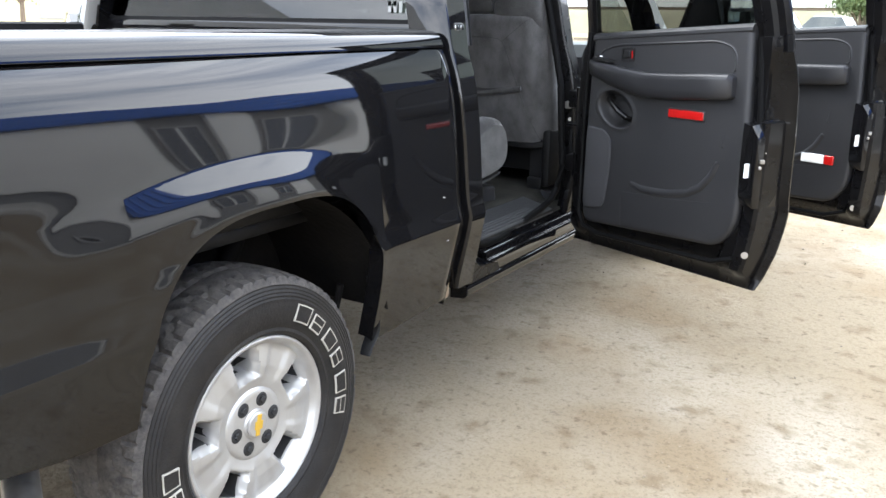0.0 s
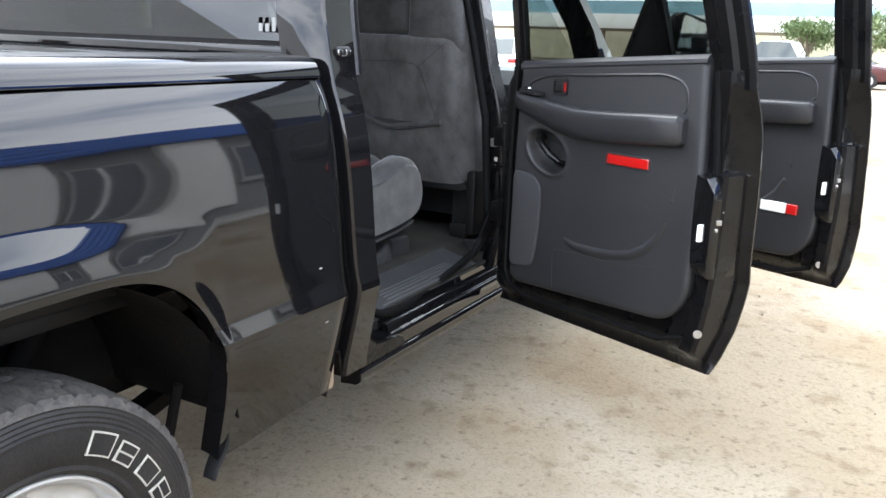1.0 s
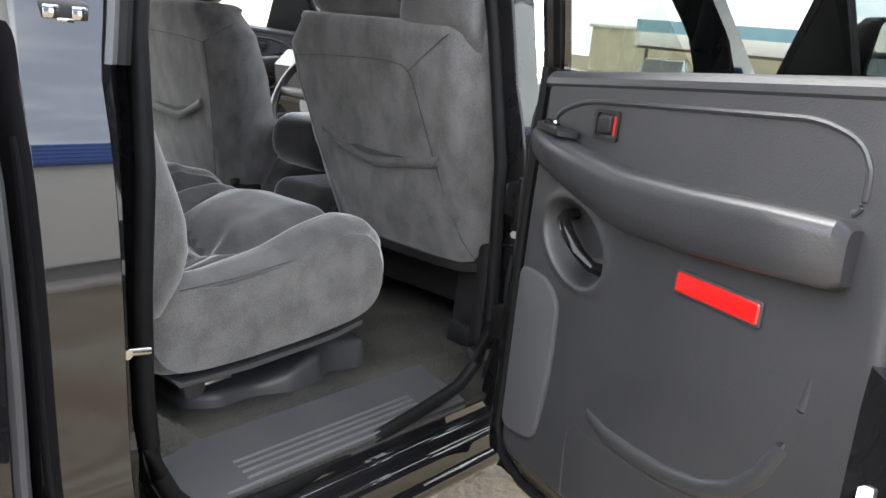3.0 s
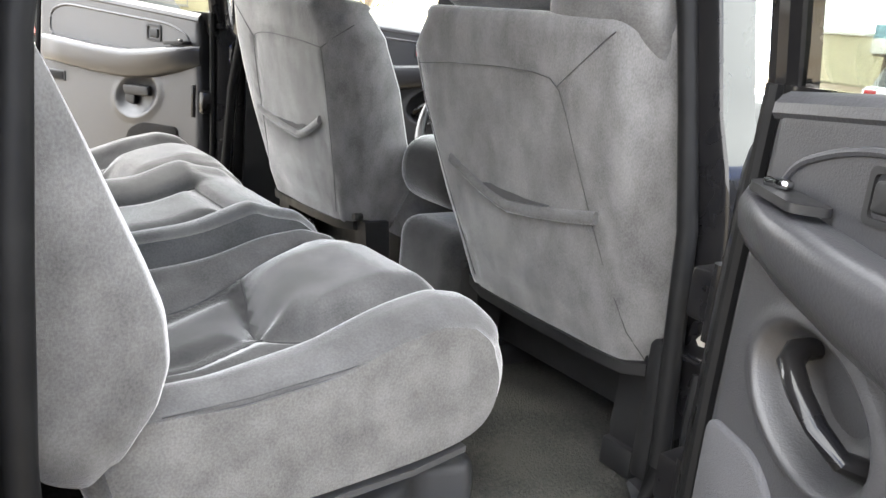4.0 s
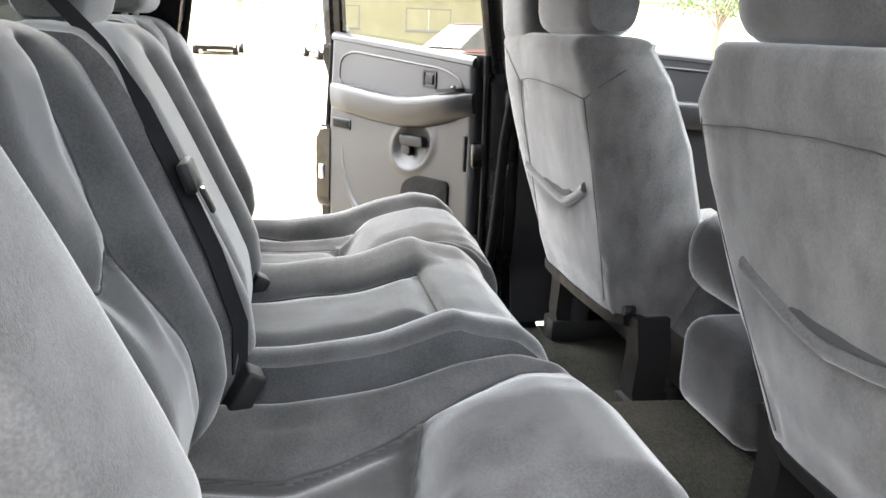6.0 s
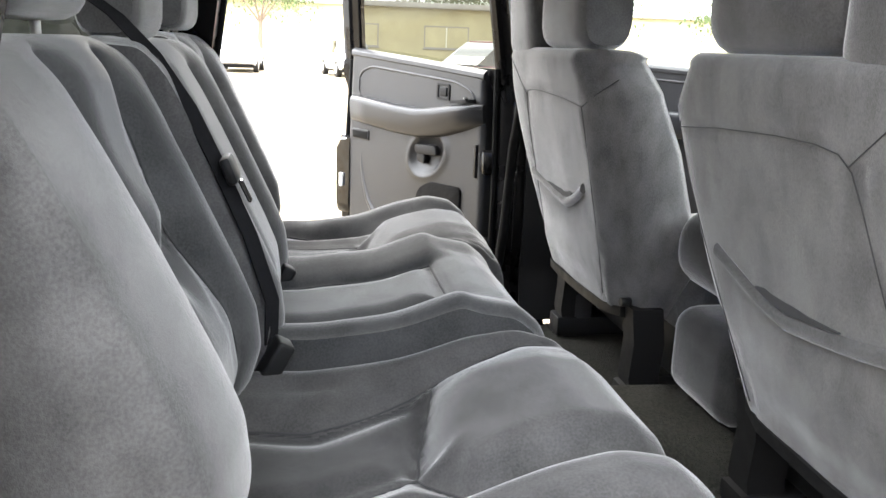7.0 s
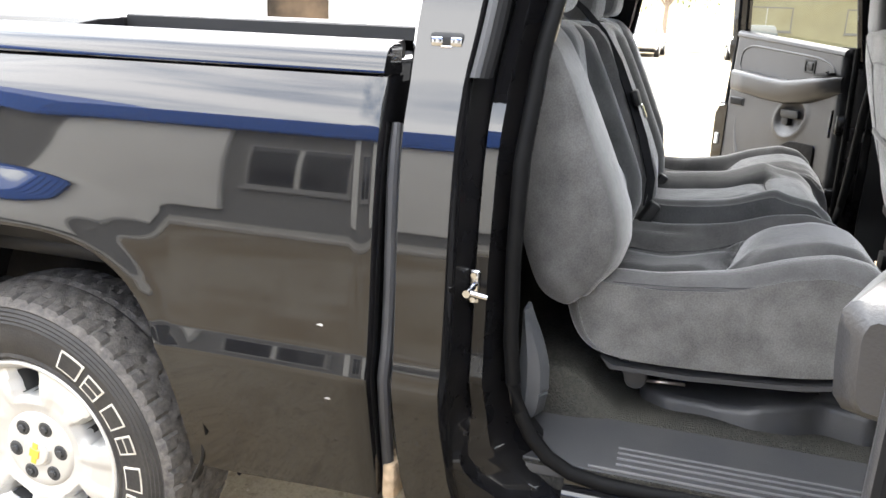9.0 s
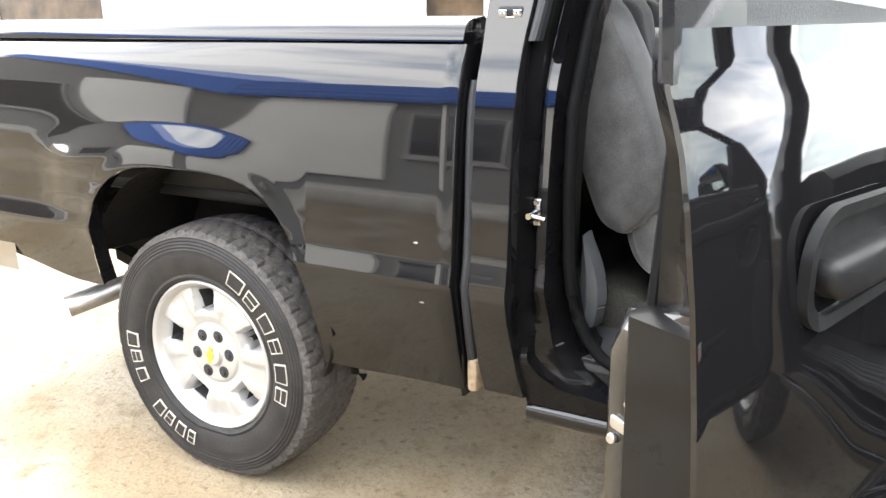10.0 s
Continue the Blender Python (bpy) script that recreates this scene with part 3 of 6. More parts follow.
    # raised pale outlines along the sidewall, as plain bars
    for start, count, pitch in ((1.14, 6, 0.25), (3.05, 3, -0.20), (3.86, 4, -0.17)):
        for k in range(count):
            a0 = start - k * pitch
            wide = pitch * (0.80, 0.66, 0.74, 0.58)[k % 4]
            split = k % 2
            r0, r1 = (0.270, 0.312) if k else (0.272, 0.318)
            bm = bmesh.new()
            loft(bm, [[at(r, a0 - wide * t / 6, wv) for r, wv in ((r0, 0.120), (r0, 0.1318), (r1, 0.1322), (r1, 0.120))] for t in range(7)])
            bar = part("sidewall_bar", bm, LETTER, w, smooth=False)
            rim = 0.0034
            turn_rim = math.copysign(rim / 0.29 * 1.2, wide)
            for q0, q1 in ((r0 + rim, (r0 + r1) / 2 - 0.002), ((r0 + r1) / 2 + 0.002, r1 - rim)) if split else ((r0 + rim, r1 - rim),):
                bm = bmesh.new()
                loft(bm, [[at(r, a0 - turn_rim - (wide - 2 * turn_rim) * t / 6, wv) for r, wv in ((q0, 0.120), (q0, 0.1327), (q1, 0.1331), (q1, 0.120))] for t in range(7)])
                part("bar_filling", bm, TYRE, bar, smooth=False)


def build_bed(truck):
    for sx in (1, -1):
        bed_side(truck, sx)
    bm = bmesh.new()
    box(bm, (-0.80, -1.02, 0.82), (0.80, 0.83, 0.86), 0.01)
    floor = part("bed_floor", bm, BLACK, truck, "ribbed black bed floor")
    for k in range(9):
        bm = bmesh.new()
        box(bm, (-0.72 + k * 0.17, -1.0, 0.86), (-0.64 + k * 0.17, 0.80, 0.872), 0.004)
        part("rib", bm, BLACK, floor)
    bm = bmesh.new()
    box(bm, (-0.89, 0.80, 0.50), (0.89, 0.840, 1.315), 0.012)
    part("bed_front_wall", bm, PAINT, truck)
    bm = bmesh.new()
    tube(bm, [(side_x(z) - 0.040, 0.868 + 0.003 * math.sin(z * 9), z) for z in frange(0.50, 1.21, 14)], [0.012] * 14 + [0.009], 10)
    part("gap_seal", bm, material("grey_gap_trim", (0.028, 0.028, 0.030), 0.5, vary=0.5, scale=14, spec=0.3), truck, "dark rubber strip between the bed and the cab")
    bm = bmesh.new()
    box(bm, (0.88, 0.857, 0.475), (0.955, 0.886, 0.56), 0.012)
    part("gap_mud", bm, material("dried_mud", (0.26, 0.19, 0.12), 0.95, vary=0.6, scale=40, bump=0.8), truck, "dried mud at the foot of the gap")
    chip = material("bare_chip", (0.22, 0.21, 0.20), 0.6)
    for y, z, n_ in ((0.755, 0.848, 6), (0.772, 0.708, 5)):
        bm = bmesh.new()
        ring = [(y + 0.006 * math.cos(2 * math.pi * k / 9) * (1 + 0.3 * (k % 2)), z + 0.0014 * math.sin(2 * math.pi * k / 9) * (1 + 0.5 * (k % 3))) for k in range(9)]
        loft(bm, [[(side_x(zz) + 0.0006, yy, zz) for yy, zz in ring], [(side_x(zz) - 0.002, yy, zz) for yy, zz in ring]])
        part("paint_chip", bm, chip, truck, "pale chip in the paint")
    # tailgate, bumper, rear lamps
    bm = bmesh.new()
    box(bm, (-0.835, -1.10, 0.80), (0.835, -1.035, 1.34), 0.02, 3)
    tg = part("tailgate", bm, PAINT, truck)
    bm = bmesh.new()
    box(bm, (-0.12, -1.112, 1.18), (0.12, -1.098, 1.25), 0.006)
    part("handle", bm, BLACK, tg)
    for sx in (1, -1):
        bm = bmesh.new()
        box(bm, (min(sx * 0.84, sx * 0.985), -1.115, 0.93), (max(sx * 0.84, sx * 0.985), -1.035, 1.28), 0.018, 3)
        part("rear_lamp", bm, RED, truck, "red rear lamp")
    bm = bmesh.new()
    prof = [(-1.06, 0.56), (-1.24, 0.56), (-1.27, 0.60), (-1.27, 0.74), (-1.24, 0.765), (-1.06, 0.765)]
    loft(bm, [[(x, y + dy, z) for y, z in prof] for x, dy in ((-1.0, 0.30), (-0.97, 0.06), (-0.88, 0.0), (0.88, 0.0), (0.97, 0.06), (1.0, 0.30))])
    part("rear_bumper", bm, CHROME, truck, "chrome rear bumper")
    # exhaust tail pipe
    bm = bmesh.new()
    path = [(0.45, -0.40, 0.52), (0.62, -0.44, 0.51), (0.80, -0.53, 0.478), (0.95, -0.612, 0.440)]
    tube(bm, path, 0.036, 20, caps=False)
    tube(bm, [Vector(p) + Vector((0.0005, 0, 0)) for p in path], 0.031, 20, caps=False)
    part("tail_pipe", bm, STEEL, truck, "dull steel side-exit tail pipe")
    # frame, axle, leaf spring, tank
    for sx in (1, -1):
        bm = bmesh.new()
        box(bm, (sx * 0.52 - 0.04, -1.1, 0.50), (sx * 0.52 + 0.04, 3.9, 0.62), 0.01)
        part("frame_rail", bm, DARK, truck)
        bm = bmesh.new()
        loft(bm, [[(sx * 0.60 - 0.03, y, z - 0.02), (sx * 0.60 + 0.03, y, z - 0.02), (sx * 0.60 + 0.03, y, z + 0.02), (sx * 0.60 - 0.03, y, z + 0.02)] for y, z in ((-0.75, 0.52), (-0.4, 0.42), (0, 0.36), (0.4, 0.42), (0.72, 0.50))])
        part("leaf_spring", bm, DARK, truck)
        bm = bmesh.new()
        tube(bm, [(sx * 0.62, 0.02, 0.36), (sx * 0.60, 0.30, 0.80)], 0.028, 12)
        part("shock_absorber", bm, DARK, truck)
    bm = bmesh.new()
    tube(bm, [(-0.8, 0, 0.38), (-0.2, 0, 0.38), (-0.14, 0, 0.38), (0.14, 0, 0.38), (0.2, 0, 0.38), (0.8, 0, 0.38)], [0.045, 0.045, 0.13, 0.13, 0.045, 0.045], 18)
    part("rear_axle", bm, DARK, truck)
    # arch front brace and cable seen through the wheel opening
    bm = bmesh.new()
    tube(bm, [(0.84, 0.45, 0.62), (0.80, 0.42, 0.37), (0.78, 0.44, 0.35)], 0.012, 8)
    part("brake_cable", bm, DARK, truck)
    for sx in (1, -1):
        bm = bmesh.new()
        rows = []
        for k in range(19):
            z = 0.425 + 0.38 * k / 18
            yy = 0.466 - 0.036 * smooth01(0.52, 0.42, z) ** 1.5 - 0.022 * smooth01(0.66, 0.80, z)
            out = 0.962 + 0.010 * smooth01(0.43, 0.50, z)
            rows.append([(sx * 0.925, yy + 0.005, z), (sx * (out - 0.004), yy + 0.007, z), (sx * out, yy + 0.003, z), (sx * (out - 0.006), yy - 0.001, z), (sx * 0.925, yy, z)])
        loft(bm, rows)
        part("splash_guard", bm, BLACK, truck, "black plastic splash guard")
    for sx in (1, -1):
        wheel(truck, sx * 0.835, 0.0, sx)
        wheel(truck, sx * 0.835, 3.64, sx, False)


# side lines of the cab: width at height, above the shoulder the glass leans in
def cab_x(z):
    return side_x(z) + 0.005 if z < BELT else 0.950 - 0.22 * (z - BELT) - 0.06 * max(z - 1.62, 0)


def cab_post(truck, sx, name, edges, mat, depth=0.07, zs=None, label="", inset=0.0):
    """Upright panel of the cab's side between two lines y(z), bent to the cab's width."""
    zs = zs or frange(0.50, 1.80, 40)
    bm = bmesh.new()
    rows = []
    for z in zs:
        y0, y1 = pick(edges[0], z), pick(edges[1], z)
        x = cab_x(z) - inset
        n_ = 4
        out = [(sx * (x - (0.010 if k in (0, n_) else 0.0)), y0 + (y1 - y0) * (0.0 if k == 0 else 1.0 if k == n_ else 0.06 + 0.88 * (k - 1) / (n_ - 2)), z) for k in range(n_ + 1)]
        rows.append(out + [(sx * (x - depth), y1, z), (sx * (x - depth), y0, z)])
    loft(bm, rows)
    return part(name, bm, mat, truck, label, angle=45)


def rear_seal_x(z):
    """How far out the seal behind the rear door stands."""
    return min(0.883, cab_x(z) - 0.10)


def build_cab(truck):
    for sx in (1, -1):
        # rear corner panel and pillar
        cab_post(truck, sx, "rear_corner", (((0.47, 0.912), (0.56, 0.900), (1.02, 0.890), (1.22, 0.886), (1.36, 0.890), (1.44, 0.896), (1.80, 0.974)),
                                            ((0.47, 1.022), (0.56, 1.006), (0.70, 0.993), (1.20, 0.990), (1.29, 0.992), (1.36, 1.004), (1.44, 1.014), (1.80, 1.092))), PAINT, 0.15, label="glossy black cab rear corner")
        # channel in front of the pillar: a pale strip and a black one
        for d0, d1, mt, nm in ((0.001, 0.017, TAN_TRIM, "pillar_strip"), (0.0175, 0.034, RUBBER, "window_run")):
            bm = bmesh.new()
            rows = []
            for z in frange(1.295, 1.79, 12):
                y, x = pick([(1.29, 0.992), (1.36, 1.004), (1.44, 1.014), (1.80, 1.092)], z), cab_x(z)
                rows.append([(sx * (x - 0.006), y + d0, z), (sx * (x - 0.003), y + (d0 + d1) / 2, z), (sx * (x - 0.006), y + d1, z), (sx * (x - 0.03), y + d1, z), (sx * (x - 0.03), y + d0, z)])
            loft(bm, rows)
            part(nm, bm, mt, truck)
        # jamb behind the rear door: a deep step, then the flange that carries the seal
        cut = [(0.47, 1.018), (0.56, 1.002), (0.70, 0.990), (1.20, 0.987), (1.29, 0.989), (1.36, 1.001), (1.44, 1.011), (1.80, 1.089)]
        seal_y = [(0.478, 1.30), (0.525, 1.28), (0.545, 1.23), (0.565, 1.19), (0.59, 1.158), (0.62, 1.130), (0.66, 1.108), (0.70, 1.095), (0.75, 1.085), (0.82, 1.078), (0.97, 1.074), (1.15, 1.077), (1.32, 1.090), (1.55, 1.13), (1.80, 1.18)]
        fold_y = [(0.478, 1.27), (0.519, 1.235), (0.522, 1.18), (0.534, 1.096), (0.562, 1.050), (0.598, 1.022), (0.65, 1.008), (0.70, 1.002), (0.82, 0.998), (1.80, 1.10)]
        bm = bmesh.new()
        rows = []
        for z in frange(0.478, 0.80, 46) + frange(0.82, 1.80, 36):
            y0, y1, x = pick(cut, z), pick(seal_y, z), cab_x(z)
            low = smooth01(0.70, 0.58, z)
            m1 = (y0 + (y1 - y0) * 0.31) * (1 - low) + min(pick(fold_y, z), y1 - 0.02) * low
            m2 = m1 + (y1 - m1) * 0.36
            lip = rear_seal_x(z)
            rows.append([(sx * (x - 0.012), y0, z), (sx * (x - 0.070 + 0.050 * low), y0 + 0.006, z), (sx * (x - 0.100 + 0.078 * low), m1 - 0.006, z), (sx * (x - 0.091 + 0.030 * low), m1, z), (sx * (x - 0.091 + 0.013 * low), m2, z), (sx * (x - 0.108 + 0.026 * low), m2 + 0.004, z),
                         (sx * (lip - 0.030), y1 - 0.016, z), (sx * (lip - 0.004), y1 - 0.010, z), (sx * (lip - 0.004), y1, z), (sx * (x - 0.20), y1, z), (sx * (x - 0.20), y0, z)])
        vs = grid(bm, rows, loop_v=True, mat_of=lambda i, j: 1 if j == 3 and rows[i][0][2] > 0.98 else 0)
        bm.faces.new(vs[0][::-1]), bm.faces.new(vs[-1])
        part("door_jamb", bm, [JAMB, PAINT], truck, "black painted door jamb", angle=40)
        # striker
        bm = bmesh.new()
        box(bm, (sx * 0.914 - 0.006, 1.003, 0.896), (sx * 0.914 + 0.006, 1.025, 0.960), 0.006, 3)
        tube(bm, [(sx * 0.916, 1.012, 0.928), (sx * 0.962, 1.012, 0.928)], 0.007, 12)
        tube(bm, [(sx * 0.952, 1.012, 0.928), (sx * 0.952, 1.048, 0.923)], 0.006, 12)
        tube(bm, [(sx * 0.918, 1.014, 0.906), (sx * 0.925, 1.014, 0.906)], 0.006, 6)
        tube(bm, [(sx * 0.918, 1.014, 0.951), (sx * 0.925, 1.014, 0.951)], 0.006, 6)
        part("striker", bm, CHROME, truck, "chrome door striker")
        # rocker below the doors
        prof = [(0.880, 0.425), (0.932, 0.430), (0.944, 0.437), (0.950, 0.448), (0.951, 0.460), (0.949, 0.469), (0.944, 0.475), (0.938, 0.477), (0.880, 0.477)]
        bm = bmesh.new()
        loft(bm, [[(sx * x, y, z) for x, z in prof] for y in (1.012, 1.016, 1.5, 2.2, 3.05)])
        part("rocker", bm, PAINT, truck, "glossy black rocker panel", angle=50)
        prof = [(0.936, 0.4775), (0.937, 0.515), (0.934, 0.523), (0.927, 0.526), (0.922, 0.527), (0.919, 0.531), (0.917, 0.546), (0.913, 0.552), (0.906, 0.554), (0.890, 0.555), (0.886, 0.572), (0.70, 0.572), (0.70, 0.4775)]
        bm = bmesh.new()
        loft(bm, [[(sx * x, y, z) for x, z in prof] for y in (1.20, 1.5, 2.2, 3.04)])
        part("sill_step", bm, PAINT, truck, "black painted door sill", angle=50)
        # sill trim with ribs
        for y0, y1 in ((1.10, 1.86), (2.04, 2.90)):
            bm = bmesh.new()
            prof = [(0.882, 0.572), (0.876, 0.588), (0.84, 0.600), (0.79, 0.610), (0.735, 0.625), (0.725, 0.60), (0.725, 0.56), (0.882, 0.56)]
            loft(bm, [[(sx * x, y, z) for x, z in prof] for y in (y0, y0 + 0.1, y1 - 0.1, y1)])
            st = part("sill_trim", bm, TAN_TRIM, truck, "grey plastic sill trim")
            for k in range(5):
                bm = bmesh.new()
                x = 0.810 + k * 0.0145
                box(bm, (min(sx * x, sx * (x + 0.0045)), y0 + (0.19 if k < 4 else 0.14), 0.58), (max(sx * x, sx * (x + 0.0045)), y1 - 0.12, pick([(0.79, 0.610), (0.84, 0.600), (0.876, 0.588)], x) + 0.0025), 0.001, 1)
                part("rib", bm, RIB, st, smooth=False)
        # centre pillar
        cab_post(truck, sx, "centre_pillar", (((0.50, 1.96), (0.60, 1.93), (0.70, 1.925), (1.14, 1.922), (1.30, 1.920), (1.42, 1.920), (1.80, 1.910)), ((0.50, 2.05), (0.60, 2.03), (0.80, 2.00), (1.30, 2.0), (1.80, 2.01))), JAMB, 0.05, inset=0.072, label="black painted centre pillar")
        cab_post(truck, sx, "pillar_trim", (((0.60, 1.95), (0.92, 1.948), (1.14, 1.940), (1.30, 1.936), (1.42, 1.930), (1.80, 1.920)), ((0.60, 2.24), (0.95, 2.20), (1.10, 2.05), (1.30, 1.985), (1.80, 1.99))), BLACK, 0.022, zs=frange(0.61, 1.80, 30), inset=0.124)
        for z in (0.80, 1.065):
            bm = bmesh.new()
            box(bm, (min(sx * 0.935, sx * 1.06), 1.835, z - 0.035), (max(sx * 0.935, sx * 1.06), 1.935, z + 0.035), 0.008)
            tube(bm, [(sx * 0.985, 1.83, z - 0.05), (sx * 0.985, 1.83, z + 0.05)], 0.012, 10)
            part("door_hinge", bm, JAMB, truck, "black door hinge")
        for bx_, by_, bz_ in ((0.893, 1.938, 1.034), (0.905, 1.930, 0.972)):
            bm = bmesh.new()
            tube(bm, [(sx * bx_, by_ + 0.014, bz_), (sx * (bx_ + 0.006), by_ - 0.008, bz_)], [0.011, 0.009], 6)
            part("hinge_bolt", bm, STEEL, truck)
        bm = bmesh.new()
        box(bm, (min(sx * 0.905, sx * 0.99), 1.888, 0.948), (max(sx * 0.905, sx * 0.99), 1.900, 0.958), 0.003)
        part("check_strap", bm, JAMB, truck, "black steel door check strap")
        bm = bmesh.new()
        box(bm, (min(sx * 0.890, sx * 0.918), 1.905, 1.018), (max(sx * 0.890, sx * 0.918), 1.935, 1.048), 0.004)
        part("check_bracket", bm, STEEL, truck, "dull steel bracket")
        bm = bmesh.new()
        tube(bm, [(sx * 0.925, 1.905, 0.93), (sx * 0.932, 1.892, 0.86), (sx * 0.945, 1.880, 0.80), (sx * 0.985, 1.845, 0.76)], 0.007, 8)
        part("wiring_boot", bm, RUBBER, truck, "black rubber wiring boot")
        # front pillar and fender
        cab_post(truck, sx, "front_pillar", (((0.50, 2.95), (1.30, 2.93), (1.45, 2.88), (1.80, 2.48)), ((0.50, 3.06), (1.25, 3.12), (1.32, 3.14), (1.80, 2.60))), PAINT, 0.125)
        # rubber seal round the rear door opening
        path = [(1.18, 1.79), (1.13, 1.55), (1.091, 1.33), (1.078, 1.15), (1.075, 0.98), (1.080, 0.82), (1.090, 0.74), (1.105, 0.685), (1.130, 0.636), (1.165, 0.598), (1.21, 0.575), (1.27, 0.565), (1.36, 0.563), (1.55, 0.570), (1.74, 0.606), (1.83, 0.63), (1.872, 0.68), (1.890, 0.78), (1.898, 0.90), (1.905, 1.12), (1.915, 1.28), (1.915, 1.40), (1.905, 1.79)]
        bm = bmesh.new()
        tube(bm, [(sx * (rear_seal_x(z) + (cab_x(z) - 0.122 - rear_seal_x(z)) * smooth01(1.30, 1.60, y)), y, z) for y, z in path], 0.0145, 14)
        part("door_seal", bm, RUBBER, truck, "dark rubber door seal")
        # roof rail
        bm = bmesh.new()
        loft(bm, [[(sx * (cab_x(1.80) + dx), y, z) for dx, z in ((0.0, 1.78), (0.005, 1.82), (-0.03, 1.86), (-0.10, 1.875), (-0.10, 1.80))] for y in (0.98, 1.05, 1.6, 2.3, 2.6)])
        part("roof_rail", bm, PAINT, truck)
    # roof, back wall, rear window
    bm = bmesh.new()
    loft(bm, [[(x, y, z0 + 0.035 * (1 - (x / 0.8) ** 2)) for x, z0 in [(q, 1.862) for q in frange(-0.76, 0.76, 12)] + [(q, 1.80) for q in frange(0.76, -0.76, 12)]] for y in (0.985, 1.1, 1.6, 2.2, 2.6)])
    part("roof", bm, PAINT, truck)
    bm = bmesh.new()
    box(bm, (-0.75, 1.02, 1.775), (0.75, 2.5, 1.798), 0.01)
    part("headliner", bm, SILVER_TRIM, truck, "light grey headliner")
    bm = bmesh.new()
    box(bm, (-0.91, 0.905, 0.50), (0.91, 0.945, 1.325), 0.012)
    box(bm, (-0.90, 0.93, 1.31), (0.90, 0.955, 1.36), 0.008)
    part("cab_back_wall", bm, PAINT, truck)
    bm = bmesh.new()
    box(bm, (-0.86, 0.946, 0.62), (0.86, 0.96, 1.33), 0.004)
    part("back_trim", bm, CARPET, truck)
    back = [(-0.84, 1.345), (0.84, 1.345), (0.775, 1.765), (-0.775, 1.765)]

    def on_back(u, v, w):
        return Vector((u, 0.945 + 0.20 * (v - 1.345) + w, v))
    bm = bmesh.new()
    outer, inner = rounded(back, 0.05), rounded([(-0.795, 1.372), (0.795, 1.372), (0.74, 1.735), (-0.74, 1.735)], 0.05)
    loft(bm, [[on_back(p[0], p[1], w) for p in ring] for ring, w in ((outer, 0.012), (outer, -0.006), (inner, -0.006), (inner, 0.012))], caps=False)
    rw = part("rear_window", bm, RUBBER, truck)
    bm = bmesh.new()
    slab(bm, inner, 0.0, 0.004, on_back)
    ob = part("pane", bm, GLASS_DARK, rw)
    ob.visible_shadow = False
    bm = bmesh.new()
    for k in range(5):
        box(bm, (0.66 + (k % 3) * 0.022, 0.948, 1.395 + (k // 3) * 0.02), (0.672 + (k % 3) * 0.022, 0.9495, 1.43), 0.0)
    part("sticker", bm, DECAL, rw, "faded white sticker", smooth=False)
    # badge on the rear pillar
    bm = bmesh.new()
    box(bm, (0.914, 0.918, 1.330), (0.934, 0.983, 1.366), 0.010, 3)
    bd = part("badge", bm, BLACK, truck, "small chrome and black badge")
    bm = bmesh.new()
    for y0, y1 in ((0.924, 0.944), (0.957, 0.977)):
        box(bm, (0.931, y0, 1.342), (0.9365, y1, 1.358), 0.003)
    box(bm, (0.931, 0.940, 1.339), (0.9360, 0.961, 1.344), 0.002)
    part("bar", bm, CHROME, bd)
    # windshield and cowl

    def on_ws(u, v, w):
        return Vector((u, 3.16 - 0.62 * v - 0.16 * (u / 0.8) ** 2 + w, 1.31 + 0.50 * v + w))
    bm = bmesh.new()
    n_ = 12
    grid(bm, [[on_ws((0.80 - 0.12 * v) * (2 * i / n_ - 1), v, w) for i in range(n_ + 1)] for v, w in ((0, 0), (0.25, 0), (0.5, 0), (0.75, 0), (1, 0))])
    ob = part("windshield", bm, GLASS_CLEAR, truck)
    ob.visible_shadow = False
    bm = bmesh.new()
    grid(bm, [[(x, y, z - 0.03 * (x / 0.9) ** 2) for x in frange(-0.92, 0.92, 14)] for y, z in ((2.98, 1.26), (3.15, 1.27), (3.4, 1.265), (4.0, 1.225), (4.4, 1.16), (4.52, 1.08), (4.55, 0.98))])
    part("hood", bm, PAINT, truck)
    for sx in (1, -1):
        bm = bmesh.new()
        ys = sorted(set(frange(3.02, 4.5, 12) + [3.64 - 0.43 * math.cos(math.pi * k / 30) for k in range(31)]))
        zz = frange(0.47, 1.24, 30)
        rows = []
        for y in ys:
            a = abs(y - 3.64) / 0.43
            lo = max(0.47, 0.45 + 0.50 * max(1 - a ** 2.6, 0) ** (1 / 2.6)) if a < 1 else 0.47
            rows.append([(sx * (side_x(max(z, lo)) - 0.10 * smooth01(4.1, 4.55, y)), y, max(z, lo)) for z in zz])
        grid(bm, rows)
        bmesh.ops.remove_doubles(bm, verts=bm.verts, dist=0.0006)
        part("front_fender", bm, PAINT, truck)
        bm = bmesh.new()
        box(bm, (min(sx * 0.56, sx * 0.87), 4.47, 0.90), (max(sx * 0.56, sx * 0.87), 4.54, 1.13), 0.02, 3)
        part("head_lamp", bm, WHITE_LENS, truck)
        bm = bmesh.new()
        rows = []
        for k in range(17):
            a = math.pi * k / 16
            rows.append([(sx * x, 3.64 + math.cos(a) * 0.45, 0.48 + math.sin(a) * 0.47) for x in (0.94, 0.6)])
        grid(bm, rows)
        part("wheel_housing", bm, DARK, truck)
    bm = bmesh.new()
    box(bm, (-0.56, 4.48, 0.78), (0.56, 4.54, 1.12), 0.02)
    box(bm, (-0.95, 4.45, 0.50), (0.95, 4.62, 0.76), 0.05, 3)
    part("grille", bm, CHROME, truck)
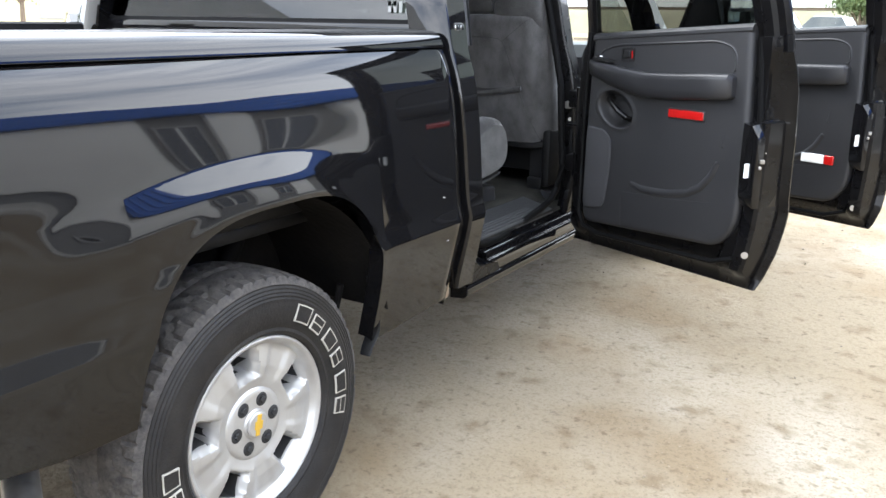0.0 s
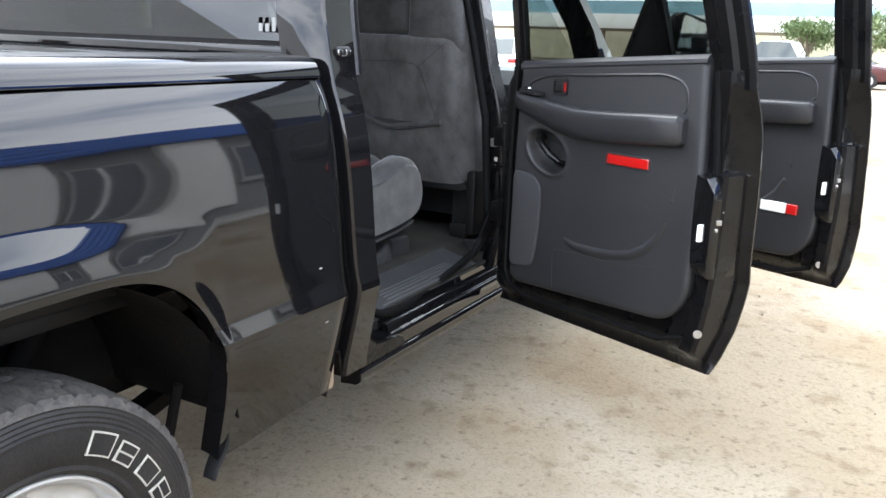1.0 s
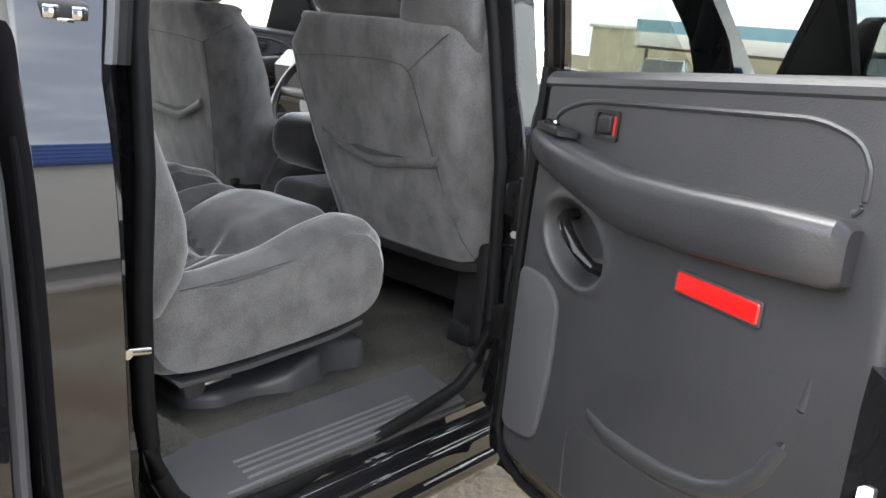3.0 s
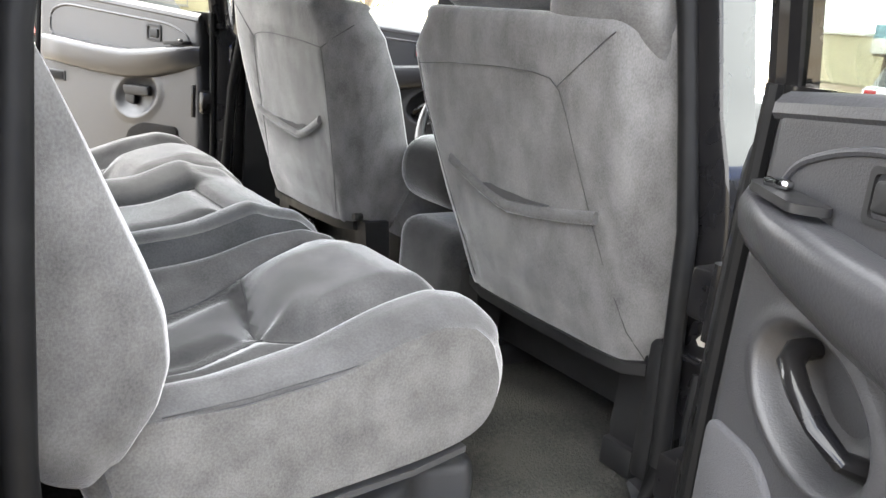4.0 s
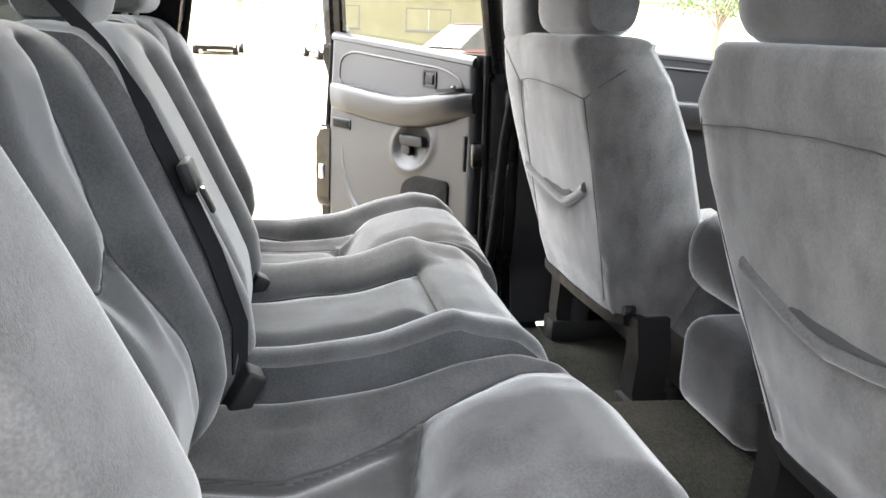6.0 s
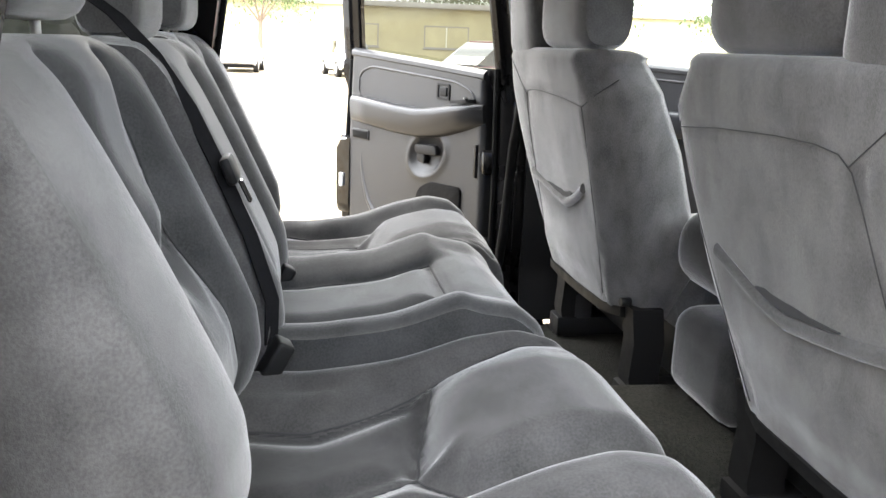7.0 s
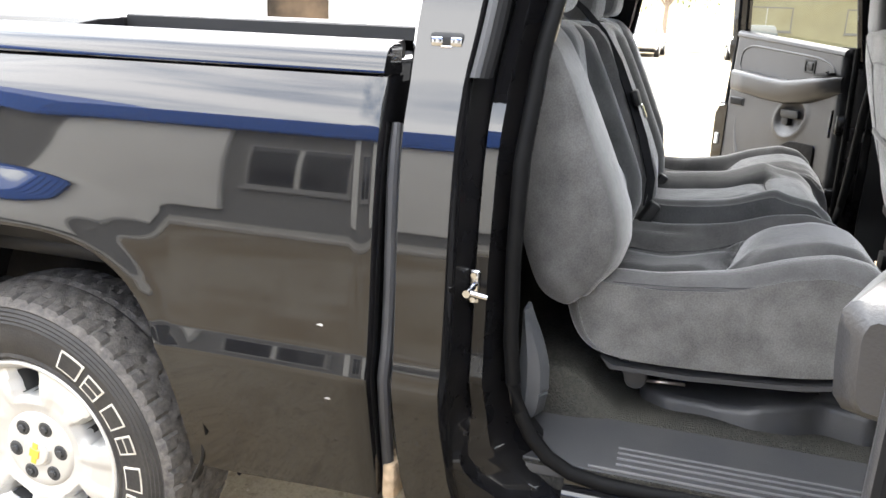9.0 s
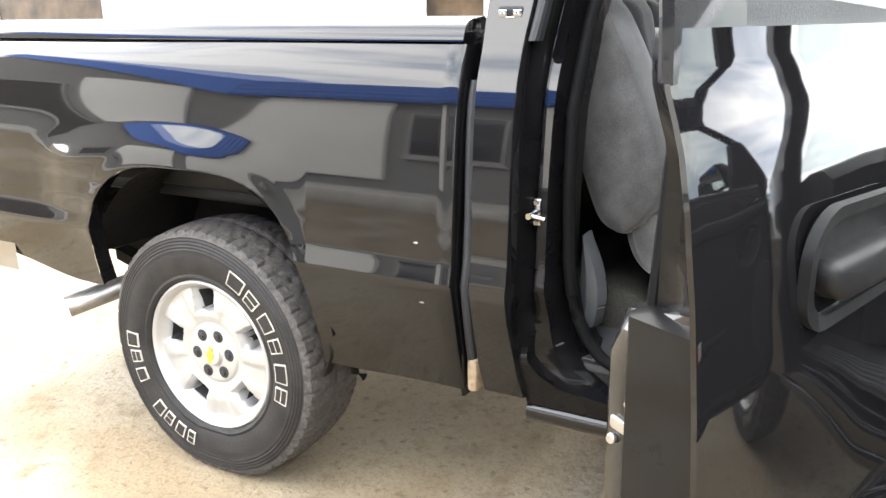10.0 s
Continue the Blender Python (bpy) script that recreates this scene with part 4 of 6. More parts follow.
    # floor, tunnel, firewall, dashboard
    bm = bmesh.new()
    xs, ys2 = frange(-0.86, 0.86, 80), frange(0.95, 3.0, 44)

    def fl(x, y):
        return 0.622 + 0.10 * smooth01(0.24, 0.10, abs(x)) + 0.012 * noise.noise((x * 4, y * 4, 0.3)) + 0.10 * smooth01(1.30, 1.15, y) * smooth01(0.78, 0.70, abs(x)) - 0.05 * smooth01(0.72, 0.775, abs(x))
    grid(bm, [[(x, y, fl(x, y)) for y in ys2] for x in xs])
    box(bm, (-0.88, 0.93, 0.52), (0.88, 3.0, 0.585))
    part("cab_floor", bm, CARPET, truck, "worn grey carpet floor with brown stains")
    bm = bmesh.new()
    box(bm, (-0.86, 2.95, 0.55), (0.86, 3.02, 1.25))
    part("firewall", bm, DARK, truck)
    bm = bmesh.new()
    prof = [(2.98, 1.24), (2.80, 1.275), (2.68, 1.26), (2.62, 1.20), (2.64, 1.06), (2.72, 0.98), (2.75, 0.84), (2.98, 0.80)]
    loft(bm, [[(x, y, z) for y, z in prof] for x in (-0.85, -0.5, 0, 0.5, 0.85)])
    part("dashboard", bm, TRIM, truck, "charcoal dashboard")
    bm = bmesh.new()
    loft(bm, [[Vector((-0.42, 2.46, 1.12)) + Euler((radians(62), 0, 0)).to_matrix() @ Vector(((0.188 + 0.016 * math.cos(b)) * math.cos(a), (0.188 + 0.016 * math.cos(b)) * math.sin(a), 0.016 * math.sin(b))) for b in [2 * math.pi * j / 10 for j in range(10)]] for a in [2 * math.pi * k / 40 for k in range(41)]], caps=False)
    tube(bm, [(-0.42, 2.47, 1.11), (-0.42, 2.70, 1.02)], [0.07, 0.04], 14)
    box(bm, (-0.60, 2.455, 1.10), (-0.24, 2.485, 1.135), 0.01)
    part("steering_wheel", bm, TRIM_SOFT, truck, "grey steering wheel")


# ---- doors ----
def door_frame(ox, oy, deg, mir=1):
    """Map from a door's own measures (s along it from the hinge, z up, o outwards from the trim's face) to the place."""
    a = radians(deg)
    d, n_ = Vector((mir * math.cos(a), math.sin(a), 0)), Vector((-mir * math.sin(a), math.cos(a), 0))
    base = Vector((ox, oy, 0))

    def to(s, z, o):
        return base + d * s + n_ * o + Vector((0, 0, z))
    return to


SKIN = [(0.46, 0.094), (0.50, 0.112), (0.53, 0.121), (0.60, 0.134), (0.68, 0.146), (0.745, 0.150), (0.757, 0.150), (0.764, 0.148), (0.798, 0.138), (0.806, 0.135), (0.90, 0.127), (1.00, 0.121), (1.10, 0.111),
        (1.18, 0.099), (1.235, 0.085), (1.265, 0.073), (1.29, 0.062), (1.34, 0.056), (1.80, -0.029)]


def build_door(truck, to, length, rear, name, clear, lens=True):
    """A door: painted shell with jamb, trim panel with armrest, pull, pocket and lamp, window and latch."""
    k = length / 0.855
    L0 = length
    if rear:
        free = [(0.47, L0 - 0.068), (0.52, L0 - 0.050), (0.61, L0 - 0.025), (0.72, L0 - 0.010), (0.82, L0 - 0.003), (1.0, L0), (1.17, L0 + 0.001), (1.29, L0 - 0.009), (1.37, L0 - 0.017), (1.46, L0 - 0.033), (1.80, L0 - 0.100)]
        hinge = [(0.48, -0.085), (1.25, -0.07), (1.30, -0.03), (1.80, -0.02)]
    else:
        free = [(0.48, L0 - 0.06), (0.53, L0 - 0.03), (0.60, L0 - 0.01), (0.84, L0), (1.20, L0 - 0.01), (1.35, L0 - 0.02), (1.80, L0 - 0.05)]
        hinge = [(0.48, -0.05), (1.26, -0.06), (1.33, -0.085), (1.60, 0.065), (1.80, 0.26)]
    zb_ = 0.472 if rear else 0.515
    zs = sorted(set(frange(zb_, 0.74, 10) + [0.757, 0.764, 0.798, 0.806] + frange(0.82, 1.06, 9) + [1.064, 1.070] + frange(1.08, 1.335, 10)))
    bm = bmesh.new()
    rows = []
    for z in zs:
        s0, s1, o = pick(hinge, z), pick(free, z), pick(SKIN, z)
        fold, well = smooth01(zb_, zb_ + 0.09, z), min(0.050, max(0.020, o - 0.03))

        def inner(depth):
            return o - 0.014 - (o - 0.014 - depth) * fold
        up = 0.032 * smooth01(1.064, 1.070, z) * smooth01(1.31, 1.20, z)              # above the latch the jamb steps back
        rows.append([to(s0, z, o - 0.012), to(s0 + 0.012, z, o), to(s0 + (s1 - s0) * 0.33, z, o), to(s0 + (s1 - s0) * 0.66, z, o), to(s1 - 0.012, z, o), to(s1, z, o - 0.004), to(s1, z, o - 0.010),
                     to(s1 - 0.008, z, o - 0.014), to(s1 - 0.026 - up * 0.3, z, inner(max(o - 0.026, 0.03))), to(s1 - 0.034 - up, z, inner(0.014 + up * 0.9)), to(s1 - 0.046 - up * 0.6, z, inner(0.004 + up * 0.6)), to(s1 - 0.085, z, inner(0.008 + up * 0.3)), to(s1 - 0.096, z, inner(0.022)), to(s1 - 0.14, z, inner(0.022)), to(s1 - 0.16, z, inner(well)),
                     to(s0 + 0.10, z, inner(well)), to(s0 + 0.08, z, inner(0.020)), to(s0 + 0.05, z, inner(0.020)), to(s0 + 0.015, z, inner(0.04)), to(s0 + 0.004, z, o - 0.02)])
    vs = grid(bm, rows, loop_v=True, mat_of=lambda i, j: 1 if 6 <= j <= 18 else 0)
    bm.faces.new(vs[0][::-1]), bm.faces.new(vs[-1])
    door = part(name, bm, [PAINT, JAMB], truck, "open glossy black door with a charcoal trim panel", angle=40)
    # rubber seal round the shell's inner side
    ring = [(0.01, 1.335), (0.0, 1.0), (0.0, 0.62), (0.03, 0.565), (0.10, 0.545), (length - 0.20, 0.560), (length - 0.115, 0.59), (length - 0.075, 0.68), (length - 0.060, 0.85), (length - 0.072, 1.05), (length - 0.10, 1.335)]
    bm = bmesh.new()
    tube(bm, [to(s, z, 0.016) for s, z in ring], 0.010, 8)
    part("seal", bm, RUBBER, door)
    # window frame and panes
    def slope(z):
        return pick(SKIN, z)
    top = 1.79
    bm = bmesh.new()
    for edge, width, sign in ((free, 0.118, -1), (hinge, 0.06, 1)):
        rows = []
        for z in frange(1.29, top, 10):
            s, o = pick(edge, z), slope(z)
            rows.append([to(s, z, o), to(s + sign * width, z, o - 0.004), to(s + sign * width, z, o - 0.030), to(s + sign * width * 0.74, z, o - 0.033), to(s + sign * width * 0.66, z, o - 0.042), to(s + sign * width * 0.40, z, o - 0.040), to(s + sign * width * 0.30, z, o - 0.027), to(s + sign * 0.012, z, o - 0.024), to(s, z, o - 0.012)])
        loft(bm, rows)
    o = slope(top)
    loft(bm, [[to(s, top - 0.045, o), to(s, top + 0.01, o - 0.006), to(s, top + 0.01, o - 0.06), to(s, top - 0.045, o - 0.045)] for s in (pick(hinge, top), pick(free, top))])
    part("window_frame", bm, JAMB, door, "black window frame")
    if not rear:
        # sail panel at the window's front corner, and the mirror outside it
        bm = bmesh.new()
        slab(bm, rounded([(-0.070, 1.328), (0.205, 1.328), (0.148, 1.60), (0.075, 1.60)], 0.012, 4), 0.0, 1.0, lambda u, v, w: to(u, v, slope(v) - 0.004 - 0.034 * w))
        part("sail_panel", bm, BLACK, door, "black plastic sail panel")
        bm = bmesh.new()
        rows = []
        for ds, grow in ((0.0, 0.0), (-0.004, 0.006), (-0.05, 0.004), (-0.085, -0.02), (-0.10, -0.05)):
            pts = rounded([(0.085 - grow * 0.3, 1.375 - grow), (0.285 + grow, 1.385 - grow), (0.300 + grow, 1.50 + grow), (0.110 - grow * 0.3, 1.535 + grow)], 0.028, 5)
            rows.append([to(0.165 + ds, v, u) for u, v in pts])
        loft(bm, rows)
        mirror = part("door_mirror", bm, BLACK, door, "black door mirror housing", angle=50)
        bm = bmesh.new()
        slab(bm, rounded([(0.093, 1.383), (0.278, 1.393), (0.292, 1.493), (0.117, 1.527)], 0.024, 5), 0.166, 0.169, lambda u, v, w: to(w, v, u))
        part("mirror_glass", bm, MIRROR, mirror, "mirror glass")
    bm = bmesh.new()
    zz = frange(1.30, top - 0.03, 6)
    grid(bm, [[to(pick(hinge, z) + 0.03, z, slope(z) - 0.024), to(pick(free, z) - 0.05, z, slope(z) - 0.024)] for z in zz])
    ob = part("pane", bm, clear, door)
    ob.visible_shadow = False
    # trim panel, with the pull cup let into it
    s1 = length - 0.125
    tp = [(0.035, 0.585), (s1 - 0.05, 0.62), (s1 + 0.015, 0.70), (s1 + 0.025, 1.0), (s1, 1.375), (0.045, 1.325), (0.03, 1.0)]
    outline = rounded(tp, [0.05, 0.10, 0.10, 0.2, 0.022, 0.03, 0.2], 6)
    cu, cv, cw = (0.180, 1.052, 0.92) if lens else (0.295, 1.056, 0.95)

    def cup(ang, f):
        """Rim of the cup: an egg that leans down towards the free end."""
        u, v = math.cos(ang), math.sin(ang)
        r = cw / math.sqrt((u / 0.094) ** 2 + (v / 0.076) ** 2 + 0.55 * u * v / (0.094 * 0.076))
        return cu + f * r * u, cv + f * r * v

    def back(u, v, o):
        return to(u, v, min(o, max(pick(SKIN, v) - 0.02, 0.010)))
    # points round the outline, evenly turned about the cup's centre
    turn = []
    for j in range(96):
        du, dv, best = math.cos(2 * math.pi * j / 96), math.sin(2 * math.pi * j / 96), 9.0
        for (ax, ay), (bx, by) in zip(outline, outline[1:] + outline[:1]):
            den = du * (by - ay) - dv * (bx - ax)
            if abs(den) > 1e-9:
                t = ((ax - cu) * (by - ay) - (ay - cv) * (bx - ax)) / den
                w = ((ax - cu) * dv - (ay - cv) * du) / den
                if t > 0 and -1e-6 <= w <= 1 + 1e-6:
                    best = min(best, t)
        turn.append(Vector((cu + du * best, cv + dv * best)))
    outline = sorted(turn + [Vector(p) for p in outline], key=lambda p: math.atan2(p[1] - cv, p[0] - cu))
    outline = [p for i, p in enumerate(outline) if (p - outline[i - 1]).length > 0.002]
    bm = bmesh.new()
    rim = [(back(p[0], p[1], 0.048), p) for p in outline]
    n_o = len(outline)
    rings = [[r[0] for r in rim]]
    cen = sum((Vector(p) for p in outline), Vector((0, 0))) / n_o
    for q in range(4):
        an = q / 3 * math.pi / 2
        inset, o = 0.016 * (1 - math.cos(an)), -0.004 + 0.016 * (1 - math.sin(an))
        ring = []
        for i, p in enumerate(outline):
            p = Vector(p)
            t = (Vector(outline[(i + 1) % n_o]) - Vector(outline[i - 1])).normalized()
            nr = Vector((-t.y, t.x))
            nr = -nr if nr.dot(cen - p) < 0 else nr
            p = p + nr * inset
            ring.append(to(p.x, p.y, o))
        rings.append(ring)
    last = []
    for p in outline:
        an = math.atan2(p[1] - cv, p[0] - cu)
        last.append(an)
    ring = []
    for i, p in enumerate(outline):
        p = Vector(p)
        ring.append(to(*(p + (Vector((cu, cv)) - p).normalized() * 0.028), -0.004))
    rings.append(ring)
    for f, o in ((1.34, -0.004), (1.22, -0.004), (1.10, -0.0055), (1.02, -0.0085), (0.97, -0.0075), (0.92, -0.002), (0.85, 0.010), (0.75, 0.026), (0.60, 0.037), (0.35, 0.041)) if lens else ((1.34, -0.004), (1.22, -0.005), (1.10, -0.008), (1.02, -0.010), (0.95, -0.009), (0.85, -0.002), (0.70, 0.006), (0.50, 0.012), (0.30, 0.014)):
        rings.append([to(*cup(an, f), o) for an in last])
    loft(bm, rings)
    part("trim_panel", bm, TRIM, door, "charcoal moulded trim panel with a deep pull cup", angle=50)
    bm = bmesh.new()
    loft(bm, [[to(s, z0 + dz, o) for dz, o in ((0.0, -0.003), (0.006, -0.007), (0.016, -0.006), (0.024, 0.001), (0.028, 0.010), (0.0, 0.012))] for s, z0 in ((0.045, 1.302), (s1 * 0.5, 1.325), (s1, 1.349))])
    part("belt_cap", bm, TRIM_SOFT, door)
    # raised rim of the upper inset
    up = [(0.07, 1.205), (s1 - 0.045, 1.215), (s1 - 0.05, 1.295), (s1 - 0.12, 1.318), (0.16, 1.290), (0.085, 1.262)]
    pts = rounded(up, [0.02, 0.03, 0.10, 0.1, 0.08, 0.03], 6)
    bm = bmesh.new()
    pts = [p for p in pts[9:] if p[1] > 1.21] + [p for p in pts[:4] if p[1] > 1.21 and p[0] < 0.1]
    tube(bm, [to(p[0], p[1], -0.003) for p in pts], 0.0048, 8)
    part("inset_rim", bm, TRIM_SOFT, door)
    # armrest, sweeping down from the hinge end
    arm = [(0.035, 1.232, 1.178, 0.012), (0.060, 1.231, 1.168, 0.036), (0.13, 1.224, 1.144, 0.050), (0.22, 1.210, 1.120, 0.050), (0.32, 1.199, 1.108, 0.048), (0.45 * k, 1.202, 1.112, 0.048), (0.58 * k, 1.210, 1.122, 0.048), (s1 - 0.050, 1.214, 1.130, 0.046), (s1 - 0.040, 1.203, 1.138, 0.028)]
    bm = bmesh.new()
    rows = []
    for s, zt, zb, o in arm:
        h = zt - zb
        q = smooth01(0.16, 0.40, s)                       # squarer towards the free end
        rows.append([to(s, zt, 0.0), to(s, zt + 0.001, -o * 0.72), to(s, zt - 0.002, -o * 0.88), to(s, zt - 0.009, -o * 0.98), to(s, zt - h * 0.25, -o), to(s, zt - h * 0.6, -o * (0.86 + 0.10 * q)), to(s, zb + h * (0.1 + 0.03 * q), -o * (0.5 + 0.40 * q)), to(s, zb + 0.002, -0.008 - (o * 0.74 - 0.008) * q), to(s, zb, -0.006 - 0.012 * q), to(s, zb, 0.004)])
    loft(bm, rows)
    part("armrest", bm, TRIM_SOFT, door, "padded vinyl armrest", angle=60)
    bm = bmesh.new()
    slab(bm, rounded([(0.064, 0.0), (0.165, 0.0), (0.15, 0.038), (0.072, 0.030)], 0.010), 0.0, 1.0, lambda u, v, w: to(u, 1.236 - 0.09 * (u - 0.064) + 0.009 * w, -0.008 - v))
    part("switch_plate", bm, BLACK, door, "black window switch plate")
    bm = bmesh.new()
    box(bm, (-0.014, -0.007, 0), (0.014, 0.007, 0.010), 0.004, 2, Matrix.Translation(to(0.10, 1.241, -0.024)))
    part("switch", bm, CHROME, door)
    # release lever in its recess
    bm = bmesh.new()
    pts = rounded([(0.193, 1.232), (0.253, 1.234), (0.253, 1.284), (0.193, 1.282)], 0.008)
    inn = rounded([(0.199, 1.238), (0.247, 1.240), (0.247, 1.278), (0.199, 1.276)], 0.006)
    loft(bm, [[to(p[0], p[1], w) for p in ring] for ring, w in ((pts, 0.0), (pts, -0.008), (inn, -0.008), (inn, -0.001))])
    part("lever_bezel", bm, BLACK, door)
    bm = bmesh.new()
    slab(bm, rounded([(0.203, 1.243), (0.236, 1.245), (0.236, 1.273), (0.203, 1.271)], 0.006), -0.001, -0.011, to, 0.003)
    part("release_lever", bm, BLACK, door)
    bm = bmesh.new()
    slab(bm, [(0.238, 1.244), (0.246, 1.244), (0.246, 1.273), (0.238, 1.273)], -0.001, -0.005, to)
    part("lock_mark", bm, RED if lens else GRILLE, door, smooth=False)
    # pull cup with its bar
    if lens:
        bm = bmesh.new()
        tube(bm, [to(cu + ds, cv + dz, o) for ds, dz, o in ((-0.044, 0.040, 0.026), (-0.041, 0.039, 0.006), (-0.028, 0.032, -0.010), (0.0, 0.016, -0.018), (0.030, -0.006, -0.016), (0.052, -0.026, -0.004), (0.058, -0.036, 0.024))], [0.014, 0.014, 0.013, 0.0125, 0.0125, 0.013, 0.015], 12, flat=0.8)
        part("pull_bar", bm, JAMB, door, "glossy black pull bar")
    else:
        bm = bmesh.new()
        slab(bm, rounded([(cu - 0.060, cv + 0.002), (cu + 0.050, cv - 0.002), (cu + 0.058, cv + 0.030), (cu - 0.050, cv + 0.034)], 0.014), 0.002, -0.014, to, 0.005)
        part("pull_bar", bm, BLACK, door, "black pull handle")
        # black block in place of the shadow in the hollow below the handle
        bm = bmesh.new()
        slab(bm, rounded([(cu + 0.012, cv - 0.034), (cu + 0.052, cv - 0.026), (cu + 0.052, cv + 0.004), (cu + 0.010, cv + 0.004)], 0.012), 0.012, -0.006, to, 0.004)
        part("pull_shadow", bm, BLACK, door)
    # speaker grille
    bm = bmesh.new()
    gx = 1.0 if lens else 1.55
    slab(bm, rounded([(0.042 + 0.08 * (gx > 1), 0.645), (0.15 * gx + 0.08 * (gx > 1), 0.66), (0.172 * gx + 0.08 * (gx > 1), 0.81), (0.168 * gx + 0.08 * (gx > 1), 0.94), (0.125 * gx + 0.08 * (gx > 1), 0.972), (0.042 + 0.08 * (gx > 1), 0.975)], [0.03, 0.035, 0.1, 0.04, 0.02, 0.02], 5), 0.0, -0.012, to, 0.006)
    # far grille near-black: its dark look beside sunlit trim put into the colour
    part("speaker_grille", bm, GRILLE if lens else DARK, door, "grey speaker grille")
    # map pocket rim and the lower panel's edge
    bm = bmesh.new()
    pocket = [(0.268, 0.800), (0.282, 0.782), (0.33, 0.768), (0.40, 0.768), (0.47, 0.774), (0.54, 0.790), (0.59, 0.818), (0.625, 0.858), (0.65, 0.912), (0.663, 0.97), (0.669, 1.03), (0.671, 1.095)]
    tube(bm, [to(s * k, z, 0.007) for s, z in pocket], [0.007, 0.014, 0.018, 0.019, 0.019, 0.019, 0.018, 0.017, 0.015, 0.013, 0.011, 0.008], 16)
    tube(bm, [to(0.241 * k, 0.607, -0.002), to(0.236 * k, 0.67, -0.002), to(0.234 * k, 0.722, -0.002), to(0.246 * k, 0.742, -0.002), to(0.30 * k, 0.745, -0.002), to(0.45 * k, 0.752, -0.002), to(0.58 * k, 0.764, -0.002), to(0.64 * k, 0.772, -0.002)], 0.003, 8)
    part("pocket_rim", bm, TRIM_SOFT, door)
    # lamp or reflector
    if rear:
        r0, r1, rz0, rz1 = (0.430, 0.580, 1.049, 1.079) if lens else (0.622, 0.716, 1.068, 1.096)
        tilt = [(r0, rz1), (r1, rz1), (r1, rz0), (r0, rz0)]
        bm = bmesh.new()
        slab(bm, rounded(tilt, 0.005), 0.0, -0.011, to, 0.004)
        # far door: a raised black block stands in for the empty slot's shade
        part("reflector", bm, RED if lens else RUBBER, door, "red reflector lens" if lens else "empty dark reflector slot")
        bm = bmesh.new()
        slab(bm, rounded([(r0 - 0.0035, rz1 + 0.0035), (r1 + 0.0035, rz1 + 0.0035), (r1 + 0.0035, rz0 - 0.0035), (r0 - 0.0035, rz0 - 0.0035)], 0.006), 0.0, -0.0085, to, 0.002)
        part("reflector_surround", bm, TRIM, door)
    else:
        for s0, s1_, mt, nm in ((0.70, 0.805, WHITE_LENS, "courtesy_lamp"), (0.807, 0.85, RED, "reflector")):
            bm = bmesh.new()
            slab(bm, rounded([(s0, 0.785), (s1_, 0.785), (s1_, 0.825), (s0, 0.825)], 0.006), 0.0, -0.012, to, 0.004)
            part(nm, bm, mt, door)
    # latch block on the free edge, its sloping top, and the latch with its screws
    L = pick(free, 1.0)
    bm = bmesh.new()
    rows = []
    for z, a, b in ((0.782, 0.052, 0.014), (0.795, 0.064, 0.005), (0.82, 0.070, 0.001), (0.90, 0.074, 0.0), (1.0, 0.076, 0.0), (1.018, 0.076, 0.0)):
        rows.append([to(L - 0.047 - a, z, 0.014), to(L - 0.047 - a + 0.006, z, -0.008 + b), to(L - 0.058, z, -0.020 + b), to(L - 0.051, z, -0.020 + b), to(L - 0.046, z, -0.014 + b), to(L - 0.042, z, 0.010), to(L - 0.036, z, 0.060), to(L - 0.030, z, 0.090), to(L - 0.10, z, 0.090)])
    top = [(-0.123, 0.014, 1.064), (-0.117, -0.006, 1.060), (-0.086, -0.019, 1.054), (-0.078, -0.019, 1.054), (-0.073, -0.013, 1.056), (-0.062, 0.012, 1.062), (-0.050, 0.060, 1.074), (-0.040, 0.090, 1.080), (-0.10, 0.090, 1.080)]
    rows.append([to(L + ds, z, o) for ds, o, z in top])
    loft(bm, rows)
    part("latch_housing", bm, PAINT, door, "glossy black latch housing", angle=38)
    bm = bmesh.new()
    slab(bm, rounded([(-0.008, 0.934), (0.036, 0.930), (0.036, 0.944), (-0.008, 0.948)], 0.004), 0.0, 0.004, lambda u, v, w: to(L - 0.043 + u * 0.11 + w, v, u), 0.001)
    lt = part("latch", bm, STEEL, door, "bare steel latch")
    for u, v in ((0.016, 0.968), (-0.006, 0.920), (0.036, 0.918)):
        bm = bmesh.new()
        tube(bm, [to(L - 0.044 + u * 0.11, v, u), to(L - 0.038 + u * 0.11, v, u)], [0.0065, 0.005], 8)
        part("latch_screw", bm, STEEL, lt)
    bm = bmesh.new()
    slab(bm, rounded([(L - 0.088, 0.882), (L - 0.073, 0.884), (L - 0.074, 0.932), (L - 0.089, 0.929)], 0.003), 0.0, -0.0225, to)
    part("label_plate", bm, PLASTIC_WHITE, door, smooth=False)
    bm = bmesh.new()
    tube(bm, [to(L - 0.070, 0.615, 0.010), to(L - 0.066, 0.615, 0.004)], 0.012, 10)
    part("rubber_stop", bm, STEEL, door)
    # outside handle
    h0 = length - 0.40
    bm = bmesh.new()
    pts = rounded([(h0, 1.05), (h0 + 0.205, 1.035), (h0 + 0.235, 1.06), (h0 + 0.235, 1.13), (h0 + 0.20, 1.165), (h0, 1.165)], [0.02, 0.03, 0.03, 0.03, 0.04, 0.02], 6)
    o = pick(SKIN, 1.05)
    inn = [(h0 + 0.118 + (p[0] - h0 - 0.118) * 0.86, 1.10 + (p[1] - 1.10) * 0.78) for p in pts]
